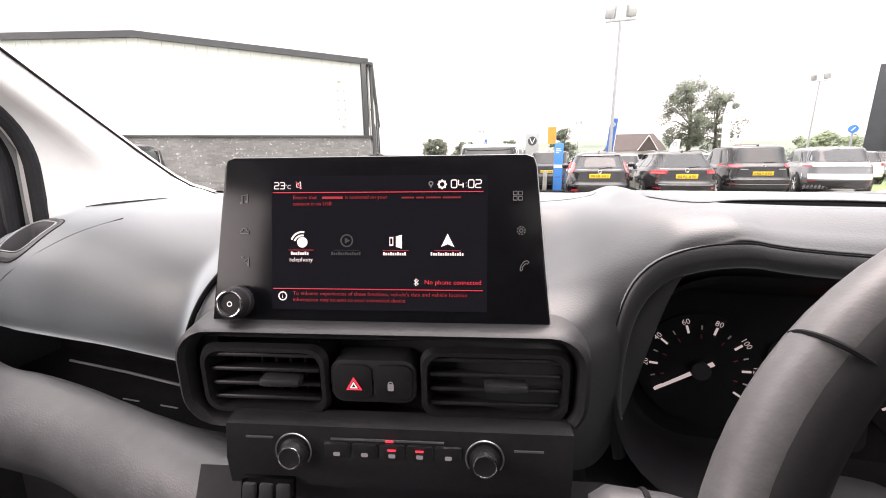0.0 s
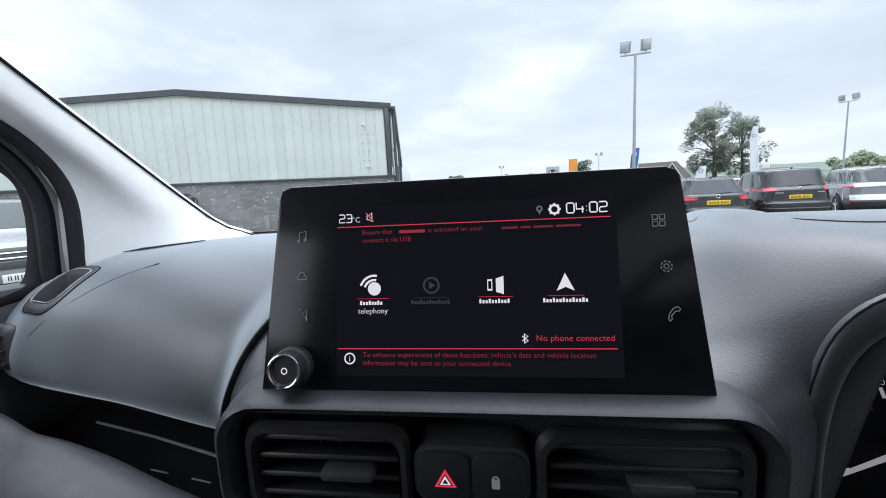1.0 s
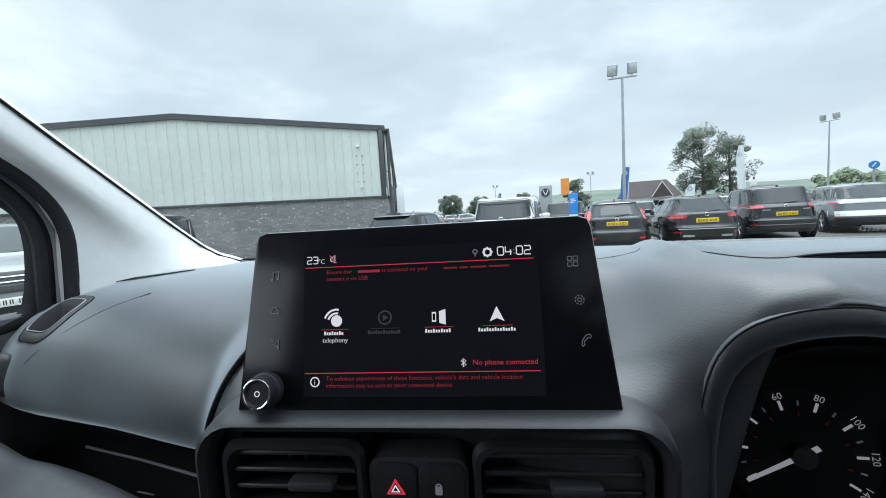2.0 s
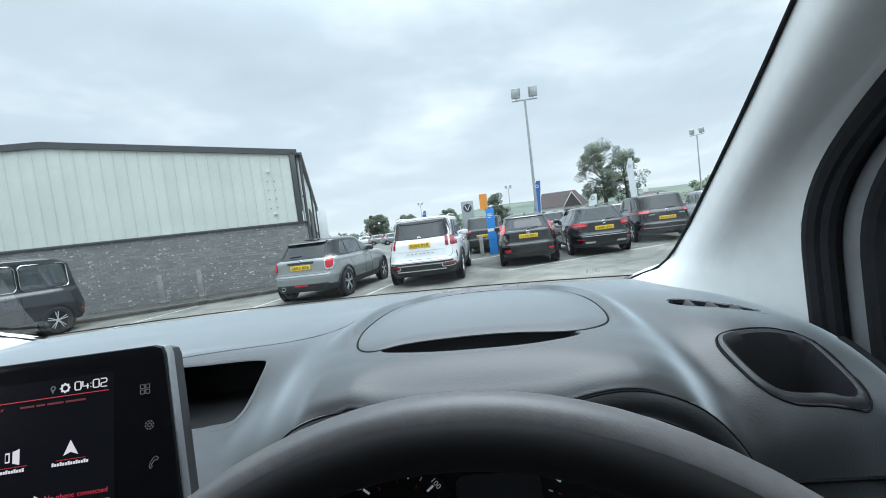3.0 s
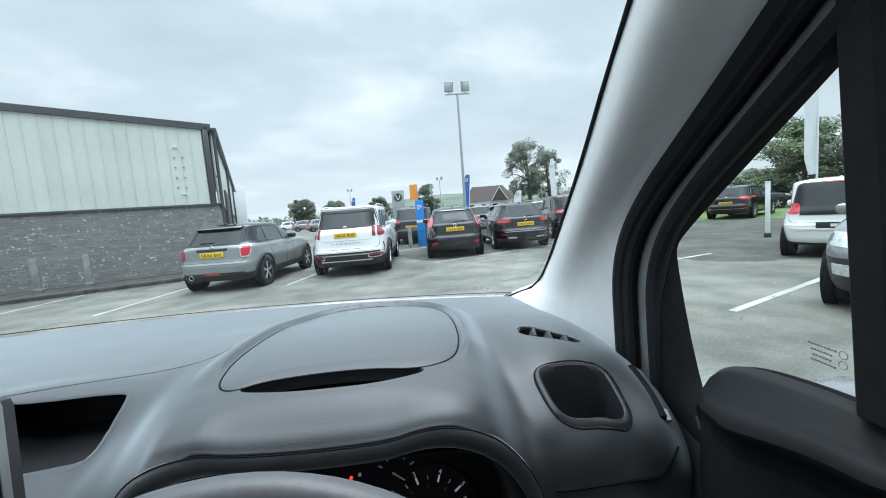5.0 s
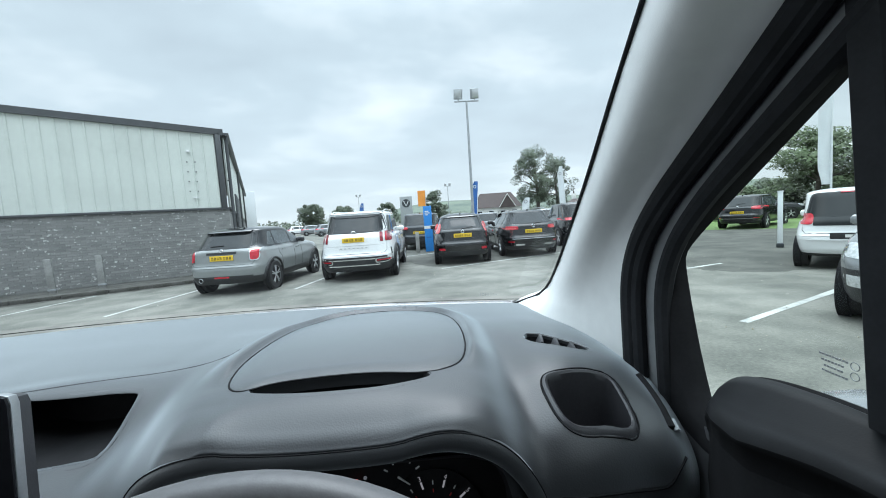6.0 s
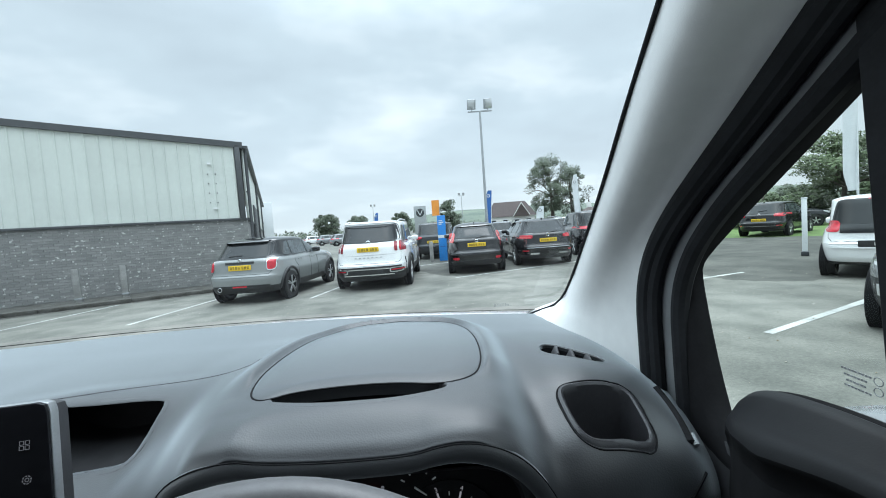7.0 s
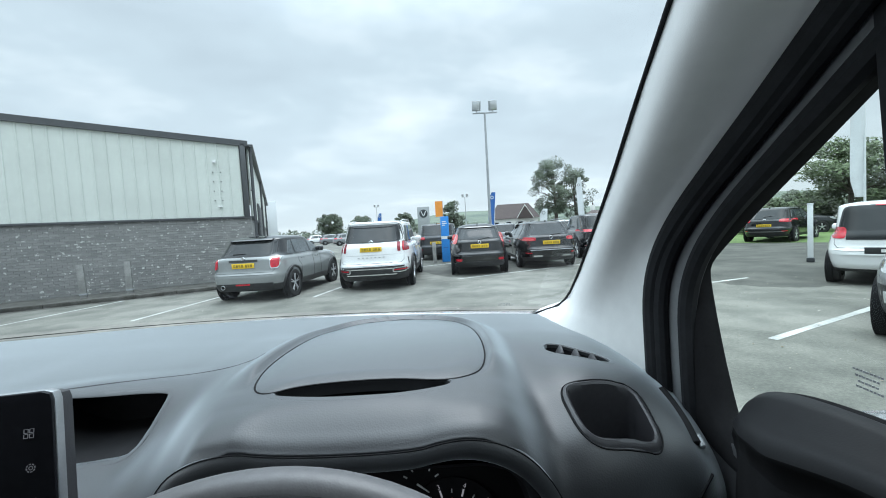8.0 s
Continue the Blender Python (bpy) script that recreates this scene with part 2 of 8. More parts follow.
def brick_material():
    m = bpy.data.materials.new("grey_brick")
    m.use_nodes = True
    nt = m.node_tree
    p = nt.nodes["Principled BSDF"]
    tc = nt.nodes.new("ShaderNodeTexCoord")
    sp, cb = nt.nodes.new("ShaderNodeSeparateXYZ"), nt.nodes.new("ShaderNodeCombineXYZ")
    nt.links.new(tc.outputs["Object"], sp.inputs[0])
    nt.links.new(sp.outputs["X"], cb.inputs[0])
    nt.links.new(sp.outputs["Z"], cb.inputs[1])
    br = nt.nodes.new("ShaderNodeTexBrick")
    br.inputs["Scale"].default_value = 1.0
    br.inputs["Brick Width"].default_value, br.inputs["Row Height"].default_value = 0.225, 0.075
    br.inputs["Mortar Size"].default_value = 0.008
    br.inputs["Color1"].default_value, br.inputs["Color2"].default_value = (0.165, 0.166, 0.163, 1), (0.19, 0.191, 0.187, 1)
    br.inputs["Mortar"].default_value = (0.140, 0.142, 0.141, 1)
    nt.links.new(cb.outputs[0], br.inputs["Vector"])
    # pale spalled faces, in a band low on the wall
    no = nt.nodes.new("ShaderNodeTexNoise")
    no.inputs["Scale"].default_value, no.inputs["Detail"].default_value = 6.5, 5
    mp = nt.nodes.new("ShaderNodeMapping")
    mp.inputs["Scale"].default_value = (1.0, 3.0, 1.0)
    nt.links.new(cb.outputs[0], mp.inputs[0])
    nt.links.new(mp.outputs[0], no.inputs["Vector"])
    th = nt.nodes.new("ShaderNodeMapRange")
    th.inputs["From Min"].default_value, th.inputs["From Max"].default_value = 0.64, 0.68
    nt.links.new(no.outputs["Fac"], th.inputs["Value"])
    mx = nt.nodes.new("ShaderNodeMixRGB")
    mx.inputs[2].default_value = (0.46, 0.46, 0.44, 1)
    low = nt.nodes.new("ShaderNodeMapRange")
    low.inputs["From Min"].default_value, low.inputs["From Max"].default_value = 1.5, 0.8
    low.inputs["To Min"].default_value = 0.12
    nt.links.new(sp.outputs["Z"], low.inputs["Value"])
    both = nt.nodes.new("ShaderNodeMath")
    both.operation = "MULTIPLY"
    nt.links.new(th.outputs[0], both.inputs[0])
    nt.links.new(low.outputs[0], both.inputs[1])
    nt.links.new(both.outputs[0], mx.inputs[0])
    nt.links.new(br.outputs["Color"], mx.inputs[1])
    nt.links.new(mx.outputs[0], p.inputs["Base Color"])
    p.inputs["Roughness"].default_value = 0.9
    bp = nt.nodes.new("ShaderNodeBump")
    bp.inputs["Strength"].default_value, bp.inputs["Distance"].default_value = 0.35, 0.012
    bp.invert = True
    nt.links.new(br.outputs["Fac"], bp.inputs["Height"])
    nt.links.new(bp.outputs[0], p.inputs["Normal"])
    return m


BRICK = brick_material()
MORTAR = material("mortar", (0.245, 0.247, 0.241), 0.95, vary=0.15, scale=3, bump=0.3, bump_scale=150, spec=0.2)


def brick_piece_material(name, single_pieces):
    """Worn grey brick, each piece of its own tone; some have pale spalled faces."""
    m = bpy.data.materials.new(name)
    m.use_nodes = True
    nt = m.node_tree
    p = nt.nodes["Principled BSDF"]
    if single_pieces:
        rnd = nt.nodes.new("ShaderNodeObjectInfo").outputs["Random"]
    else:
        rnd = nt.nodes.new("ShaderNodeNewGeometry").outputs["Random Per Island"]
    tone = nt.nodes.new("ShaderNodeValToRGB")
    tone.color_ramp.elements[0].position, tone.color_ramp.elements[0].color = 0.0, (0.200, 0.202, 0.199, 1)
    tone.color_ramp.elements[1].position, tone.color_ramp.elements[1].color = 1.0, (0.272, 0.273, 0.265, 1)
    nt.links.new(rnd, tone.inputs[0])
    tc = nt.nodes.new("ShaderNodeTexCoord")
    shift = nt.nodes.new("ShaderNodeVectorMath")
    shift.operation = "ADD"
    far = nt.nodes.new("ShaderNodeMath")
    far.operation = "MULTIPLY"
    far.inputs[1].default_value = 57.0
    nt.links.new(rnd, far.inputs[0])
    nt.links.new(tc.outputs["Object"], shift.inputs[0])
    nt.links.new(far.outputs[0], shift.inputs[1])
    noise = nt.nodes.new("ShaderNodeTexNoise")
    noise.inputs["Scale"].default_value, noise.inputs["Detail"].default_value = 9.0, 4
    nt.links.new(shift.outputs[0], noise.inputs["Vector"])
    chip = nt.nodes.new("ShaderNodeMapRange")
    chip.inputs["From Min"].default_value, chip.inputs["From Max"].default_value = 0.62, 0.65
    nt.links.new(noise.outputs["Fac"], chip.inputs["Value"])
    mx = nt.nodes.new("ShaderNodeMixRGB")
    mx.inputs[2].default_value = (0.50, 0.50, 0.48, 1)
    nt.links.new(chip.outputs[0], mx.inputs[0])
    nt.links.new(tone.outputs[0], mx.inputs[1])
    nt.links.new(mx.outputs[0], p.inputs["Base Color"])
    p.inputs["Roughness"].default_value, p.inputs["Specular IOR Level"].default_value = 0.9, 0.25
    return m


BRICK_PIECE = brick_piece_material("brick_piece", True)
BRICK_REST = brick_piece_material("brick_course", False)
CLAD = material("cladding_white", (0.56, 0.595, 0.555), 0.5, vary=0.06, scale=0.8, spec=0.4, tone=0.03)
FASCIA = material("fascia_grey", (0.062, 0.066, 0.070), 0.5, vary=0.1, scale=2)
KERB_STONE = material("weathered_kerb", (0.10, 0.097, 0.088), 0.9, vary=0.45, scale=3.5, bump=0.3, bump_scale=60, second=(0.04, 0.038, 0.031))
LITTER = material("dry_litter", (0.42, 0.41, 0.36), 0.9, vary=0.6, scale=3, second=(0.16, 0.13, 0.08))
CONCRETE = material("concrete", (0.24, 0.24, 0.23), 0.9, vary=0.25, scale=5, bump=0.3, bump_scale=120)
GALV = material("galvanised", (0.36, 0.38, 0.39), 0.5, 0.4, vary=0.12, scale=8)
TYRE = material("tyre_rubber", (0.018, 0.018, 0.019), 0.8, vary=0.2, scale=20)
ALLOY = material("alloy", (0.62, 0.63, 0.64), 0.3, 0.8, vary=0.08, scale=20)
ALLOY_DARK = material("alloy_dark", (0.06, 0.06, 0.065), 0.3, 0.7, vary=0.1, scale=20)
CAR_BLACK = material("car_black_trim", (0.018, 0.019, 0.020), 0.55, vary=0.15, scale=15)
CAR_GLASS = material("car_tinted_glass", (0.014, 0.016, 0.017), 0.04, vary=0.25, scale=3, spec=0.34)
CAR_SIDE_GLASS = material("car_side_glass", (0.06, 0.072, 0.076), 0.05, vary=0.3, scale=2, spec=1.0)
TAIL = material("tail_lamp_red", (0.48, 0.012, 0.026), 0.18, vary=0.3, scale=18, coat=0.6)
TAIL_DEEP = material("tail_lamp_deep_red", (0.22, 0.008, 0.018), 0.16, vary=0.3, scale=18, coat=0.6)
TAIL_LIT = material("tail_lamp_pink", (0.62, 0.10, 0.10), 0.18, vary=0.2, scale=18, coat=0.6)
LAMP_CLEAR = material("lamp_clear", (0.55, 0.57, 0.58), 0.12, 0.3, vary=0.3, scale=25, coat=0.8)
PLATE_YELLOW = material("plate_yellow", (0.72, 0.47, 0.02), 0.45, vary=0.06, scale=30)
PLATE_WHITE = material("plate_white", (0.72, 0.72, 0.70), 0.45, vary=0.06, scale=30)
INK = material("plate_ink", (0.015, 0.015, 0.015), 0.6, vary=0.2, scale=60)


def paint(name, colour, metal=0.0, rough=0.2, coat=0.25, spec=0.5):
    return material(name, colour, rough, metal, vary=0.05, scale=2.5, coat=coat, rough_vary=0.04, spec=spec)


PAINT_GREY = paint("paint_grey", (0.215, 0.228, 0.225), 0.1, 0.25, 1.0)
PAINT_WHITE = paint("paint_white", (0.74, 0.75, 0.75), 0.0, 0.2, 0.8)
PAINT_BLACK = paint("paint_black", (0.006, 0.0065, 0.0075), 0.0, 0.05, 0.3, 0.7)
PAINT_DARK = paint("paint_anthracite", (0.035, 0.038, 0.042), 0.4)
PAINT_SILVER = paint("paint_silver", (0.26, 0.27, 0.28), 0.45)

# ---- building blocks ----


def thing(name, label="", category="", group="", m=None, kind=""):
    ob = new(name)
    ob.empty_display_size = 0.1
    if m is not None:
        ob.matrix_world = m
    return tagged(ob, label, category, group, kind)


def mesh_of(bm, name, mat, smooth=True, angle=35):
    bmesh.ops.remove_doubles(bm, verts=bm.verts, dist=1e-6)
    bmesh.ops.recalc_face_normals(bm, faces=bm.faces)
    sharp = radians(angle)
    for e in bm.edges:
        if len(e.link_faces) == 2 and e.calc_face_angle(0) > sharp:
            e.smooth = False
    for fc in bm.faces:
        fc.smooth = smooth
    me = bpy.data.meshes.new(name)
    bm.to_mesh(me)
    bm.free()
    for one in mat if isinstance(mat, (list, tuple)) else (mat,):
        me.materials.append(one)
    return me


def part(name, bm, mat, parent, label="", angle=35):
    ob = new(name, mesh_of(bm, name, mat, angle=angle))
    ob.parent = parent
    return tagged(ob, label)


def single(name, bm, mat, label="", category="", group="", kind="", m=None, angle=35):
    ob = new(name, mesh_of(bm, name, mat, angle=angle))
    if m is not None:
        ob.matrix_world = m
    return tagged(ob, label, category, group, kind)


def join(*bms):
    """The first bmesh with the others added."""
    out = bms[0]
    for b in bms[1:]:
        me = bpy.data.meshes.new("scratch")
        b.to_mesh(me)
        b.free()
        out.from_mesh(me)
        bpy.data.meshes.remove(me)
    return out


def moved(bm, m):
    bmesh.ops.transform(bm, matrix=m, verts=bm.verts)
    return bm


def box(sx, sy, sz, at=(0, 0, 0), bevel=0.0, seg=2):
    """A box of that size about the place at, edges rounded."""
    bm = bmesh.new()
    bmesh.ops.create_cube(bm, size=1.0)
    bmesh.ops.transform(bm, matrix=Matrix.Translation(at) @ Matrix.Diagonal((sx, sy, sz, 1)), verts=bm.verts)
    if bevel > 0:
        bmesh.ops.bevel(bm, geom=bm.edges[:], offset=min(bevel, 0.49 * min(sx, sy, sz)), segments=seg, affect="EDGES", profile=0.5)
    return bm


def rod(a, b, r1, r2=None, seg=16):
    """A round bar from a to b."""
    a, b = Vector(a), Vector(b)
    bm = bmesh.new()
    bmesh.ops.create_cone(bm, cap_ends=True, segments=seg, radius1=r1, radius2=r1 if r2 is None else r2, depth=(b - a).length)
    turn = (b - a).to_track_quat("Z", "Y").to_matrix().to_4x4()
    return moved(bm, Matrix.Translation((a + b) / 2) @ turn)


def ring(major, minor, seg=48, sub=10, squash=1.0, start=0.0, end=360.0):
    """A torus (or an arc of one) about the z axis."""
    bm = bmesh.new()
    n = seg if end - start >= 360 else seg + 1
    rows = []
    for i in range(n):
        a = radians(start + (end - start) * i / seg)
        rows.append([bm.verts.new(((major + minor * math.cos(b)) * math.cos(a), (major + minor * math.cos(b)) * math.sin(a), minor * squash * math.sin(b))) for b in (2 * math.pi * j / sub for j in range(sub))])
    for i in range(seg):
        r, s = rows[i], rows[(i + 1) % n]
        for j in range(sub):
            bm.faces.new((r[j], r[(j + 1) % sub], s[(j + 1) % sub], s[j]))
    if n > seg:
        bm.faces.new(rows[0])
        bm.faces.new(rows[-1])
    return bm


def loft(rings, closed=True, caps=True):
    bm = bmesh.new()
    rows = [[bm.verts.new(p) for p in r] for r in rings]
    n = len(rows[0])
    for r, s in zip(rows, rows[1:]):
        for j in range(n if closed else n - 1):
            k = (j + 1) % n
            bm.faces.new((r[j], r[k], s[k], s[j]))
    if caps and closed:
        bm.faces.new(rows[0])
        bm.faces.new(rows[-1])
    return bm


def tube(points, r, seg=10, caps=True):
    """A round pipe along points."""
    pts = [Vector(p) for p in points]
    rings = []
    for i, p in enumerate(pts):
        d = (pts[min(i + 1, len(pts) - 1)] - pts[max(i - 1, 0)]).normalized()
        side = d.orthogonal().normalized() if i == 0 else (side - d * side.dot(d)).normalized()
        up = d.cross(side)
        rr = r[i] if isinstance(r, (list, tuple)) else r
        rings.append([p + rr * (math.cos(a) * side + math.sin(a) * up) for a in (2 * math.pi * k / seg for k in range(seg))])
    return loft(rings, True, caps)


def slab(outline, depth, place, bevel=0.0):
    """A plate with the outline (u, v), its front at w = 0 and its back at w = depth; place(u, v, w) gives the point."""
    bm = bmesh.new()
    front = [bm.verts.new((u, v, 0)) for u, v in outline]
    fc = bm.faces.new(front)
    if depth:
        got = bmesh.ops.extrude_face_region(bm, geom=[fc])
        bmesh.ops.translate(bm, vec=(0, 0, depth), verts=[v for v in got["geom"] if isinstance(v, bmesh.types.BMVert)])
    if bevel:
        bmesh.ops.bevel(bm, geom=[e for e in bm.edges if all(abs(v.co.z) < 1e-7 for v in e.verts)], offset=bevel, segments=2, affect="EDGES", profile=0.5)
    for v in bm.verts:
        v.co = place(*v.co)
    return bm


def rounded(x0, y0, x1, y1, r, seg=5):
    """The outline of a rectangle with round corners."""
    out = []
    for cx, cy, a0 in ((x1 - r, y1 - r, 0), (x0 + r, y1 - r, 90), (x0 + r, y0 + r, 180), (x1 - r, y0 + r, 270)):
        out += [(cx + r * math.cos(radians(a0 + 90 * k / seg)), cy + r * math.sin(radians(a0 + 90 * k / seg))) for k in range(seg + 1)]
    return out


def smooth_loop(points, times=2, closed=True):
    """Chaikin's corner cutting."""
    pts = [Vector(p) for p in points]
    for _ in range(times):
        nxt = []
        pairs = list(zip(pts, pts[1:] + pts[:1])) if closed else list(zip(pts, pts[1:]))
        if not closed:
            nxt.append(pts[0])
        for a, b in pairs:
            nxt += [a * 0.75 + b * 0.25, a * 0.25 + b * 0.75]
        if not closed:
            nxt.append(pts[-1])
        pts = nxt
    return pts


def sheet(grid, keep=None):
    """A surface through a grid of points; keep(centre) tells which faces stay."""
    bm = bmesh.new()
    rows = [[bm.verts.new(p) for p in r] for r in grid]
    for r, s in zip(rows, rows[1:]):
        for j in range(len(r) - 1):
            c = (r[j].co + s[j + 1].co + r[j + 1].co + s[j].co) / 4
            if keep is None or keep(c):
                bm.faces.new((r[j], r[j + 1], s[j + 1], s[j]))
    bmesh.ops.delete(bm, geom=[v for v in bm.verts if not v.link_faces], context="VERTS")
    return bm


def inside(x, y, poly):
    hit = False
    for (ax, ay), (bx, by) in zip(poly, poly[1:] + poly[:1]):
        if (ay > y) != (by > y) and x < (bx - ax) * (y - ay) / (by - ay) + ax:
            hit = not hit
    return hit


def writing(text, size, mat, parent, at, align="LEFT", name="lettering", turn=(90, 0, 0)):
    """Flat letters in the built-in font, turned into a mesh."""
    cu = bpy.data.curves.new(name, "FONT")
    cu.body, cu.size, cu.align_x, cu.extrude, cu.resolution_u = text, size, align, 0.00005, 2
    cu.offset = -0.012 * size
    tmp = bpy.data.objects.new(name, cu)
    me = bpy.data.meshes.new_from_object(tmp)
    bpy.data.objects.remove(tmp)
    bpy.data.curves.remove(cu)
    me.materials.append(mat)
    ob = new(name, me)
    ob.parent = parent
    ob.matrix_local = pose(*at, *turn)
    return ob


VAN = pose(0, 0, 0, 0, 0, -10)  # the van stands ten degrees across the touchscreen's own axes

# ---- setting ----
# one sheet of ground; the car park's tarmac is a large part of it
ground_bm = bmesh.new()
bmesh.ops.create_grid(ground_bm, x_segments=60, y_segments=60, size=900)
ground = single("ground", ground_bm, ROAD, "worn grey tarmac of a car park", "ground", kind="structure")

# newer, darker tarmac among the far bays; under parked cars it paints contact shade
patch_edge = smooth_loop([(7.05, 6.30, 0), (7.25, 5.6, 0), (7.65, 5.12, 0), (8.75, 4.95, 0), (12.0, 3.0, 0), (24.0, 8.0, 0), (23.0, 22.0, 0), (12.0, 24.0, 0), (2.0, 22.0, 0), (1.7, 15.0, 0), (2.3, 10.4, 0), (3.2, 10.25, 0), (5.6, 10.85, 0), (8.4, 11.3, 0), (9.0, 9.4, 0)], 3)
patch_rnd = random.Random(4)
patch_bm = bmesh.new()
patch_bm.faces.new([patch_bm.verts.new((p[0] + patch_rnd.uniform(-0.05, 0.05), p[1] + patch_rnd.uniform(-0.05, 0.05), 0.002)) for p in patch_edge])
single("road_patch_and_shade", patch_bm, ROAD_NEW_AND_SHADE, "newer darker tarmac patch, carried on under the cars as painted shade", "tarmac", kind="structure")


def strip(a, b, width, group="bay lines"):
    """A painted line on the tarmac."""
    a, b = Vector((*a, 0.004)), Vector((*b, 0.004))
    side = (b - a).cross(Vector((0, 0, 1))).normalized() * width / 2
    bm = bmesh.new()
    n = 14
    rnd = random.Random(round(a.x * 100))
    rows = []
    for k in range(n + 1):
        p = a.lerp(b, k / n)
        w = 1 + rnd.uniform(-0.12, 0.12)
        rows.append([bm.verts.new(p - side * w), bm.verts.new(p + side * w)])
    for r, s in zip(rows, rows[1:]):
        bm.faces.new((r[0], r[1], s[1], s[0]))
    single("bay_line", bm, ROAD_PAINT, "worn white painted parking bay line", "marking", group, "structure")


for a, b in (((-4.13, 7.83), (-2.72, 12.7)), ((-1.0, 8.85), (0.9, 13.8)), ((-7.12, 7.85), (-6.01, 11.03)), ((2.66, 9.93), (8.2, 11.3)), ((4.55, 3.06), (9.4, 4.28)), ((6.9, 6.27), (8.1, 6.42)), ((-9.6, 8.6), (-8.4, 12.4)), ((1.9, 14.2), (6.4, 15.4))):
    strip(a, b, 0.085)

# leaves, grit and scraps blown over the tarmac
litter_rnd = random.Random(21)
litter = bmesh.new()
for _ in range(420):
    x, y = litter_rnd.uniform(1.6, 9.0), litter_rnd.uniform(1.2, 9.5)
    if litter_rnd.random() < 0.3:
        x, y = litter_rnd.uniform(-7.0, 6.0), litter_rnd.uniform(6.5, 12.0)
    r, turn = litter_rnd.uniform(0.006, 0.020), litter_rnd.uniform(0, 6.28)
    ring_ = [litter.verts.new((x + r * k * math.cos(turn + a), y + r * 0.6 * k * math.sin(turn + a), 0.006)) for a, k in ((a, litter_rnd.uniform(0.6, 1.1)) for a in (0, 1.25, 2.5, 3.8, 5.0))]
    litter.faces.new(ring_[::-1])
    tip = litter.verts.new((x, y, 0.006 + r * 0.5))
    for a, b in zip(ring_, ring_[1:] + ring_[:1]):
        litter.faces.new((a, b, tip))
single("litter", litter, LITTER, "pale grit and dry leaves scattered on the tarmac", "litter", kind="stuff")

# low warehouse: grey brick below, pale ribbed cladding above, shallow gable
CORNER, ALONG = Vector((-3.56, 13.99, 0)), math.degrees(math.atan2(-0.287, -0.957))
HALL = Matrix.Translation(CORNER) @ pose(0, 0, 0, 0, 0, ALONG)  # x runs along the gable wall away from the corner; y points towards the car park
HALL_W, APEX_X, EAVE, APEX, CLAD_Z, HALL_D = 13.92, 6.96, 4.66, 5.17, 2.18, 26.0
SKEW = Matrix(((1, 0.074, 0, 0), (0, 1, 0, 0), (0, 0, 1, 0), (0, 0, 0, 1)))  # the long side is not quite square to the gable


def roof_z(x):
    return EAVE + (APEX - EAVE) * (1 - abs(x - APEX_X) / APEX_X)


hall = thing("warehouse", "low warehouse of grey brick and pale ribbed cladding", "building", m=HALL)
front_wall = part("brick_wall", box(HALL_W, 0.3, CLAD_Z, (HALL_W / 2, -0.17, CLAD_Z / 2), 0.01), MORTAR, hall, "grey brick wall with pale spalled bricks")
part("brick_wall", moved(box(0.3, HALL_D, CLAD_Z, (0.17, -HALL_D / 2 - 0.33, CLAD_Z / 2), 0.01), SKEW), BRICK, hall)
part("inner_wall", slab([(0.05, CLAD_Z), (HALL_W - 0.05, CLAD_Z), (HALL_W - 0.05, EAVE - 0.02), (APEX_X, APEX - 0.02), (0.05, EAVE - 0.02)], 0.2, lambda u, v, w: (u, -0.06 - w, v)), FASCIA, hall)
PITCH = 0.3215
n_panels = int(HALL_W / PITCH)
for k in range(n_panels):
    x0, x1 = 0.22 + k * (HALL_W - 0.3) / n_panels, 0.22 + (k + 1) * (HALL_W - 0.3) / n_panels - 0.001
    g = 0.018
    bm = bmesh.new()
    cols = [(x0, 0.0), (x0 + g, 0.019), (x0 + 2.2 * g, 0.019), (x0 + 3.2 * g, 0.006), (x1 - 0.004, 0.006), (x1, 0.0)]
    lo = [bm.verts.new((x, y - 0.02, CLAD_Z + 0.02)) for x, y in cols]
    hi = [bm.verts.new((x, y - 0.02, roof_z(x) - 0.06)) for x, y in cols]
    for i in range(len(cols) - 1):
        bm.faces.new((lo[i], lo[i + 1], hi[i + 1], hi[i]))
    part("cladding_panel", bm, CLAD, hall)
part("drip_flashing", box(HALL_W, 0.10, 0.07, (HALL_W / 2, 0.0, CLAD_Z - 0.01), 0.008), FASCIA, hall)
for a, b in ((0.0, APEX_X), (APEX_X, HALL_W)):
    part("verge", loft([[(x, y, roof_z(x) + z) for y, z in ((0.06, -0.10), (0.06, 0.09), (-0.3, 0.09), (-0.3, -0.10))] for x in (a - (0.05 if a == 0 else 0), b)]), FASCIA, hall, "dark grey roof verge")
part("corner_flashing", box(0.16, 0.12, EAVE - CLAD_Z, (0.12, 0.0, (EAVE + CLAD_Z) / 2), 0.01), FASCIA, hall)
part("roof", moved(loft([[(-0.1, y, EAVE), (APEX_X, y, APEX + 0.02), (HALL_W + 0.1, y, EAVE), (HALL_W + 0.1, y, EAVE - 0.1), (APEX_X, y, APEX - 0.1), (-0.1, y, EAVE - 0.1)] for y in (-0.1, -HALL_D)]), SKEW), FASCIA, hall)
part("side_cladding", moved(box(0.06, HALL_D - 0.4, EAVE - CLAD_Z - 0.1, (0.0, -HALL_D / 2 - 0.2, (EAVE + CLAD_Z) / 2), 0.01), SKEW), CLAD, hall)
part("gutter", moved(loft([[(-0.06 - 0.075 * (1 - math.cos(radians(a))) , y, EAVE - 0.02 - 0.10 * math.sin(radians(a))) for a in (0, 30, 60, 90, 120, 150, 180)] for y in (0.02, -HALL_D)]), SKEW), FASCIA, hall)
